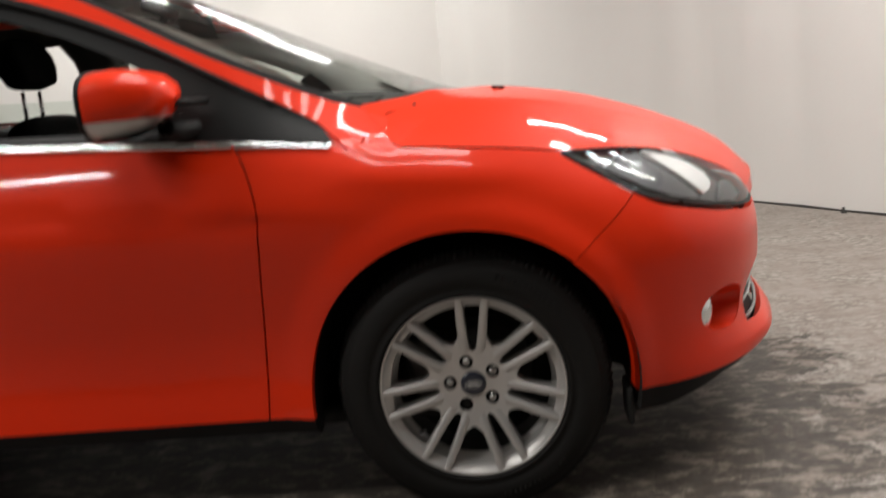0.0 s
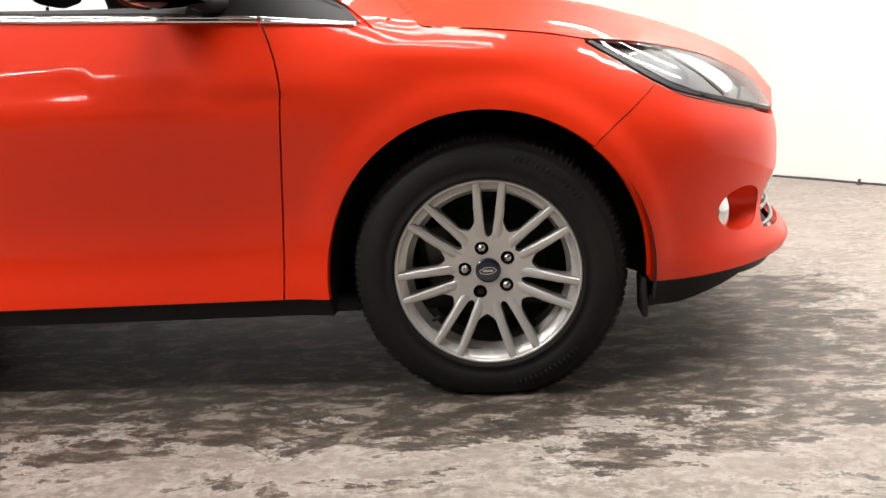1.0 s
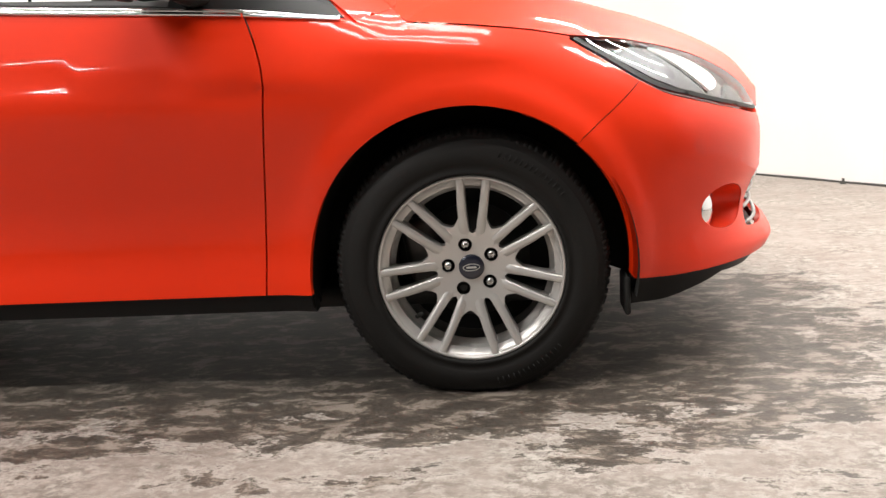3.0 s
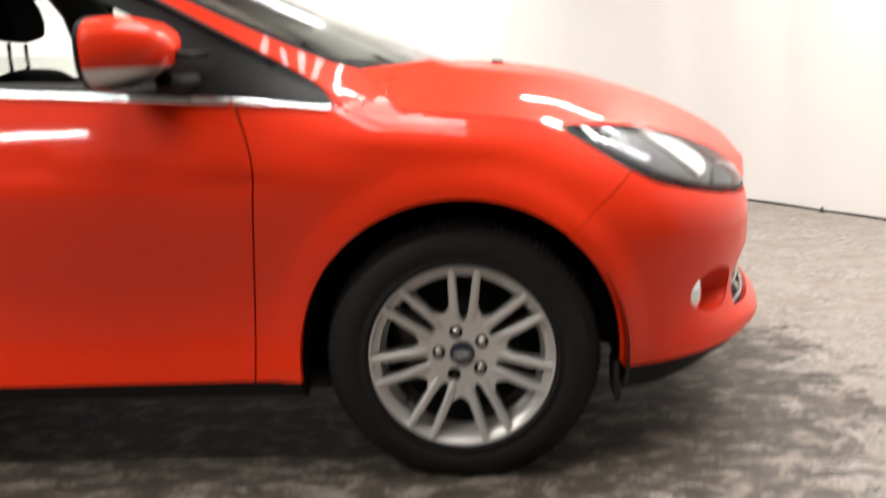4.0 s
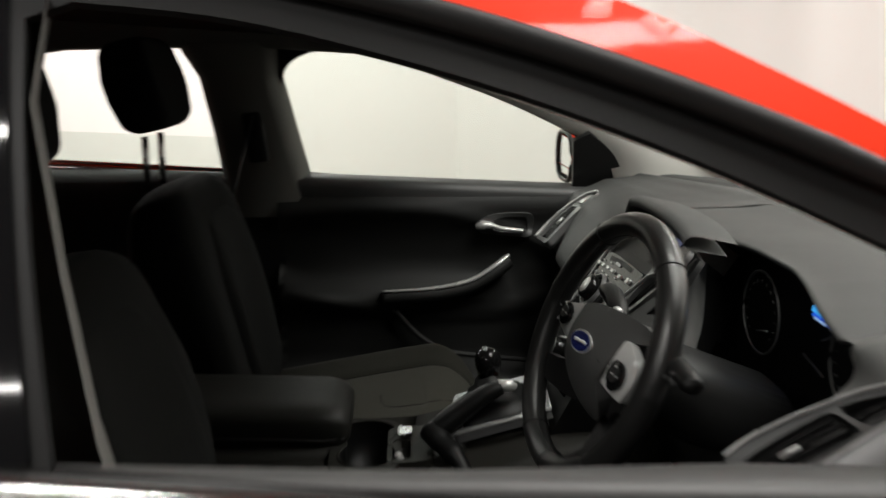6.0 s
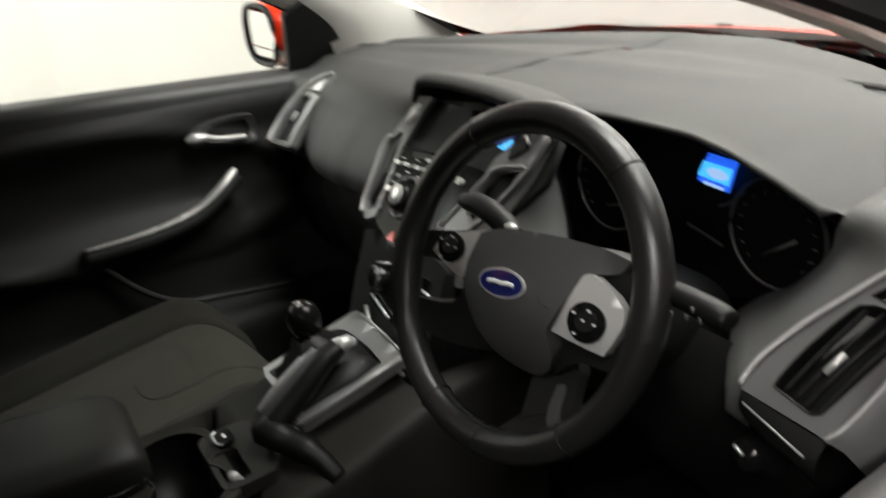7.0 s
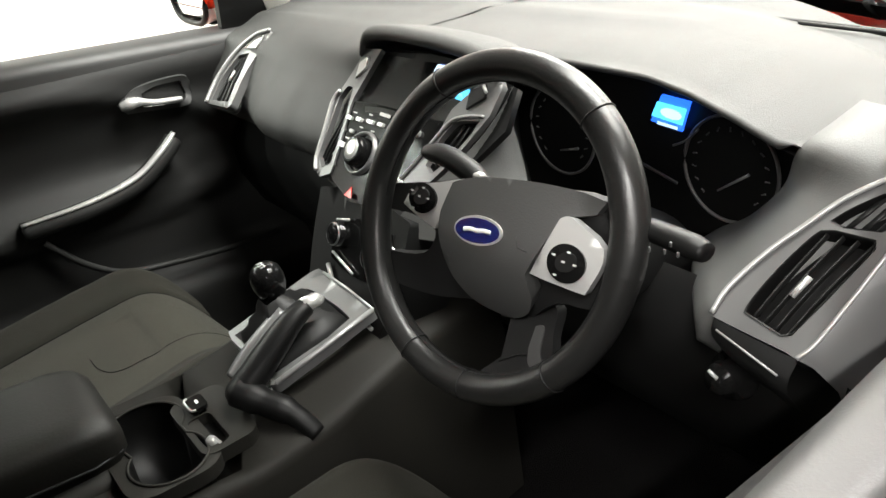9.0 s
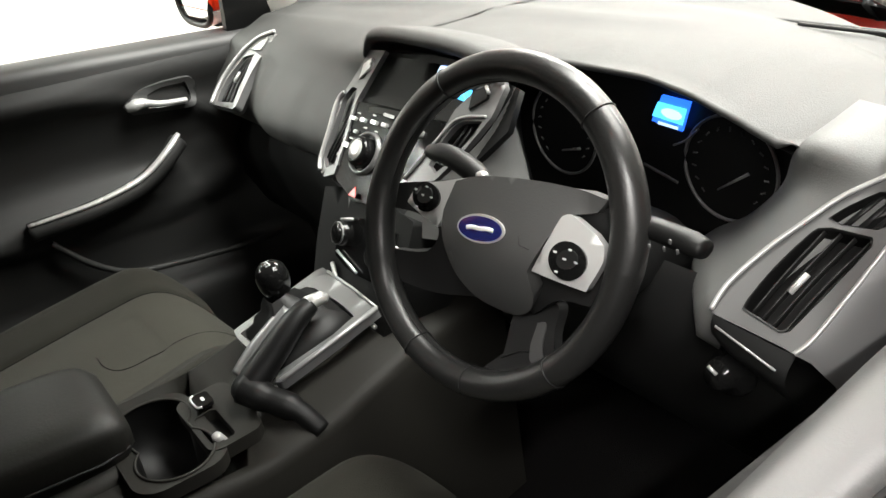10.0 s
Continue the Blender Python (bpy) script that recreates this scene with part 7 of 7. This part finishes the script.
part("bright_edge", tube(np.array([gate(np.array(a), np.array(b), 0.006) for a, b in ((0.095, 0.070), (0.095, 0.0), (0.092, -0.092))]), 0.0036, 8), SATIN_EDGE, con, "bright edge strip")
part("bright_edge", tube(np.array([gate(np.array(a), np.array(b), 0.006) for a, b in ((-0.050, 0.076), (0.020, 0.075), (0.095, 0.070))]), 0.0024, 8), SATIN_EDGE, con, "bright edge strip")
rows = []
for f, h in ((1.0, 0.0), (0.95, 0.012), (0.72, 0.020), (0.62, 0.030), (0.42, 0.036), (0.34, 0.046), (0.22, 0.055)):
    o = ring([(-0.050, 0.038), (0.0, 0.043), (0.070, 0.040)], [(0.074, -0.02), (0.068, -0.080)], [(0.0, -0.08), (-0.050, -0.078)], n=6)
    c = np.array([-0.020, -0.020])
    q = c + (o - c) * f
    rows.append([gate(np.array(a), np.array(b), h - 0.004) for a, b in q])
part("gear_gaiter", loft(rows, close=True), PIANO_MATT, con, "black pleated leather gaiter")
lever = part("gear_lever", tube([(-0.985, 0.020, 0.695), (-0.988, 0.020, 0.735)], 0.010, 10), PIANO, con, "gear lever with a ball knob")
kn = [(0.0, 0.040), (0.012, 0.039), (0.020, 0.032), (0.0238, 0.020), (0.0235, 0.008), (0.019, -0.008), (0.013, -0.022), (0.012, -0.036)]
part("gear_knob", lathe(kn, (-0.986, 0.020, 0.742), (-0.10, 0.03, 1), 32), PIANO, lever, "gloss black gear knob")
for a, b in ((-0.007, 0.0), (0.0, 0.0), (0.007, 0.0)):
    part("gate_print", tube([(-0.990 + 0.006 , 0.020 + a, 0.7805), (-0.990 - 0.007, 0.020 + a, 0.7812)], 0.0009, 5), PALE_PRINT, lever)
part("gate_print", tube([(-0.9905, 0.027, 0.782), (-0.9905, 0.013, 0.782)], 0.0009, 5), PALE_PRINT, lever)
part("side_blade", panel(ring([(-0.075, 0.105), (-0.07, 0.150)], [(-0.045, 0.150), (-0.035, 0.10)], n=3), lambda a, b: gate(a, b, 0.008), 0.03, lip=0.02), SATIN_DARK, con)

# handbrake: chunky angled grip that reaches forward beside the gear lever
HB = curve([(-1.100, -0.062, 0.652), (-1.075, -0.066, 0.674), (-1.04, -0.064, 0.700), (-1.00, -0.060, 0.728), (-0.972, -0.058, 0.740)], 6)
hb = part("handbrake", tube(HB, np.interp(np.linspace(0, 1, len(HB)), [0, 0.1, 0.6, 1], [0.018, 0.024, 0.021, 0.014]), 14, 0.85), PIANO_MATT, con, "black angled handbrake grip")
part("handbrake_foot", tube(curve([(-1.095, -0.064, 0.668), (-1.074, -0.096, 0.657), (-1.052, -0.130, 0.645), (-1.036, -0.158, 0.618)], 5), [0.021] * 5 + [0.018] * 5 + [0.014] * 6, 12), PIANO_MATT, hb)
part("handbrake_button", tube([(-0.978, -0.058, 0.742), (-0.955, -0.057, 0.742), (-0.948, -0.056, 0.738)], [0.011, 0.010, 0.006], 10), SATIN, hb, "bright release button")
part("handbrake_blade", tube(curve([(-1.085, -0.022, 0.662), (-1.05, -0.018, 0.690), (-0.99, -0.012, 0.722)], 5), 0.011, 8, 0.5), SATIN_MID, hb, "satin blade along the grip")
# bright bar added as a glint on the handbrake's foot
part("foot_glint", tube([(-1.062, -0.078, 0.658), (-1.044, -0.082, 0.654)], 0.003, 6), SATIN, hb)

# switch tray behind the lever
tray = frame_of((-1.155, -0.045, 0.640), (0, -1, 0), (0.99, 0, 0.06))
part("tray_frame", panel(rounded(-0.062, -0.014, 0.074, 0.062, 0.018, 5), lambda a, b: tray(a, b, -0.004), 0.03, holes=[rounded(-0.010, -0.006, 0.062, 0.026, 0.008, 4)], lip=0.02), CONSOLE, con, "console tray surround")
part("tray_well", panel(rounded(-0.010, -0.006, 0.062, 0.026, 0.008, 4), lambda a, b: tray(a, b, -0.020), 0.03, lip=0), PIANO_MATT, con)
part("stop_start_switch", panel(rounded(-0.044, 0.008, -0.012, 0.030, 0.007, 4), lambda a, b: tray(a, b, 0.006), 0.02, lip=0.006), PIANO, con, "black console switch")
part("switch_edge", tube(np.array([tray(np.array(a), np.array(b), 0.006) for a, b in curve([(-0.045, 0.012), (-0.040, 0.006), (-0.016, 0.006), (-0.011, 0.012)], 4)]), 0.0018, 6), SATIN, con)
part("switch_print", panel(rounded(-0.033, 0.017, -0.023, 0.021, 0.001, 2), lambda a, b: tray(a, b, 0.0065), 0.02, lip=0), PALE_PRINT, con)
part("power_socket", lathe([(0.0, -0.010), (0.005, -0.010), (0.0072, -0.006), (0.008, 0.010)], tray(np.array(0.050), np.array(0.006), -0.008), (0.4, -0.1, -0.9), 20), SATIN_EDGE, con, "pale round power socket")

# twin cup holder
top_z = 0.6265
hold = frame_of((-1.205, -0.035, top_z), (0, -1, 0), (1, 0, 0))
HOLD = rounded(-0.090, -0.062, 0.104, 0.060, 0.035, 6)
twin = [(-0.036 + 0.050 * math.cos(t), 0.052 * math.sin(t)) for t in np.linspace(0.80, 2 * math.pi - 0.80, 30)]
twin += [(0.049 + 0.049 * math.cos(t), 0.002 + 0.049 * math.sin(t)) for t in np.linspace(-math.pi + 0.82, math.pi - 0.82, 30)]
twin = np.array(twin)
cup = part("cup_holder", panel(HOLD, lambda a, b: hold(a, b, 0.008), 0.02, holes=[twin], lip=0.02), CONSOLE, con, "twin cup holder")
mid = np.array([0.005, 0.0])
part("cup_well", loft([[hold(np.array(a), np.array(b), h) for a, b in mid + (twin - mid) * f] for f, h in ((1.0, 0.006), (0.985, -0.02), (0.93, -0.07), (0.0001, -0.072))], close=True), PIANO_MATT, cup)
part("cup_rim", tube(np.array([hold(np.array(a), np.array(b), 0.0085) for a, b in np.vstack([twin, twin[:1]])]), 0.0022, 6, cap=False), CONSOLE, cup)

# armrest lid
rows = []
for x in np.linspace(-1.235, -1.62, 26):
    u = (-1.235 - x) / 0.385
    rnd = min(1, math.sqrt(max(0.0, 1 - max(0, 1 - u / 0.16)**2)) + 0.02)
    w, h = 0.098 * (0.80 + 0.20 * rnd), 0.088 * (0.45 + 0.55 * rnd)
    rows.append([(x + 0.0, 0.045 + w * abs(math.cos(a))**0.45 * math.copysign(1, math.cos(a)), 0.655 + 0.018 * u + h / 2 * abs(math.sin(a))**0.5 * math.copysign(1, math.sin(a))) for a in np.linspace(0, 2 * np.pi, 32, endpoint=False)])
arm = part("armrest", loft(rows, close=True, cap=True), ARM_LEATHER, con, "black padded armrest lid")
part("armrest_seam", tube([(-1.243, -0.053 + 0.012, 0.645), (-1.28, -0.056, 0.648), (-1.40, -0.056, 0.655), (-1.6, -0.056, 0.663)], 0.002, 6), INT_BLACK, arm)
part("armrest_box", block((0.36, 0.20, 0.10), pose(-1.43, 0.03, 0.585), 0.02), CONSOLE, con)
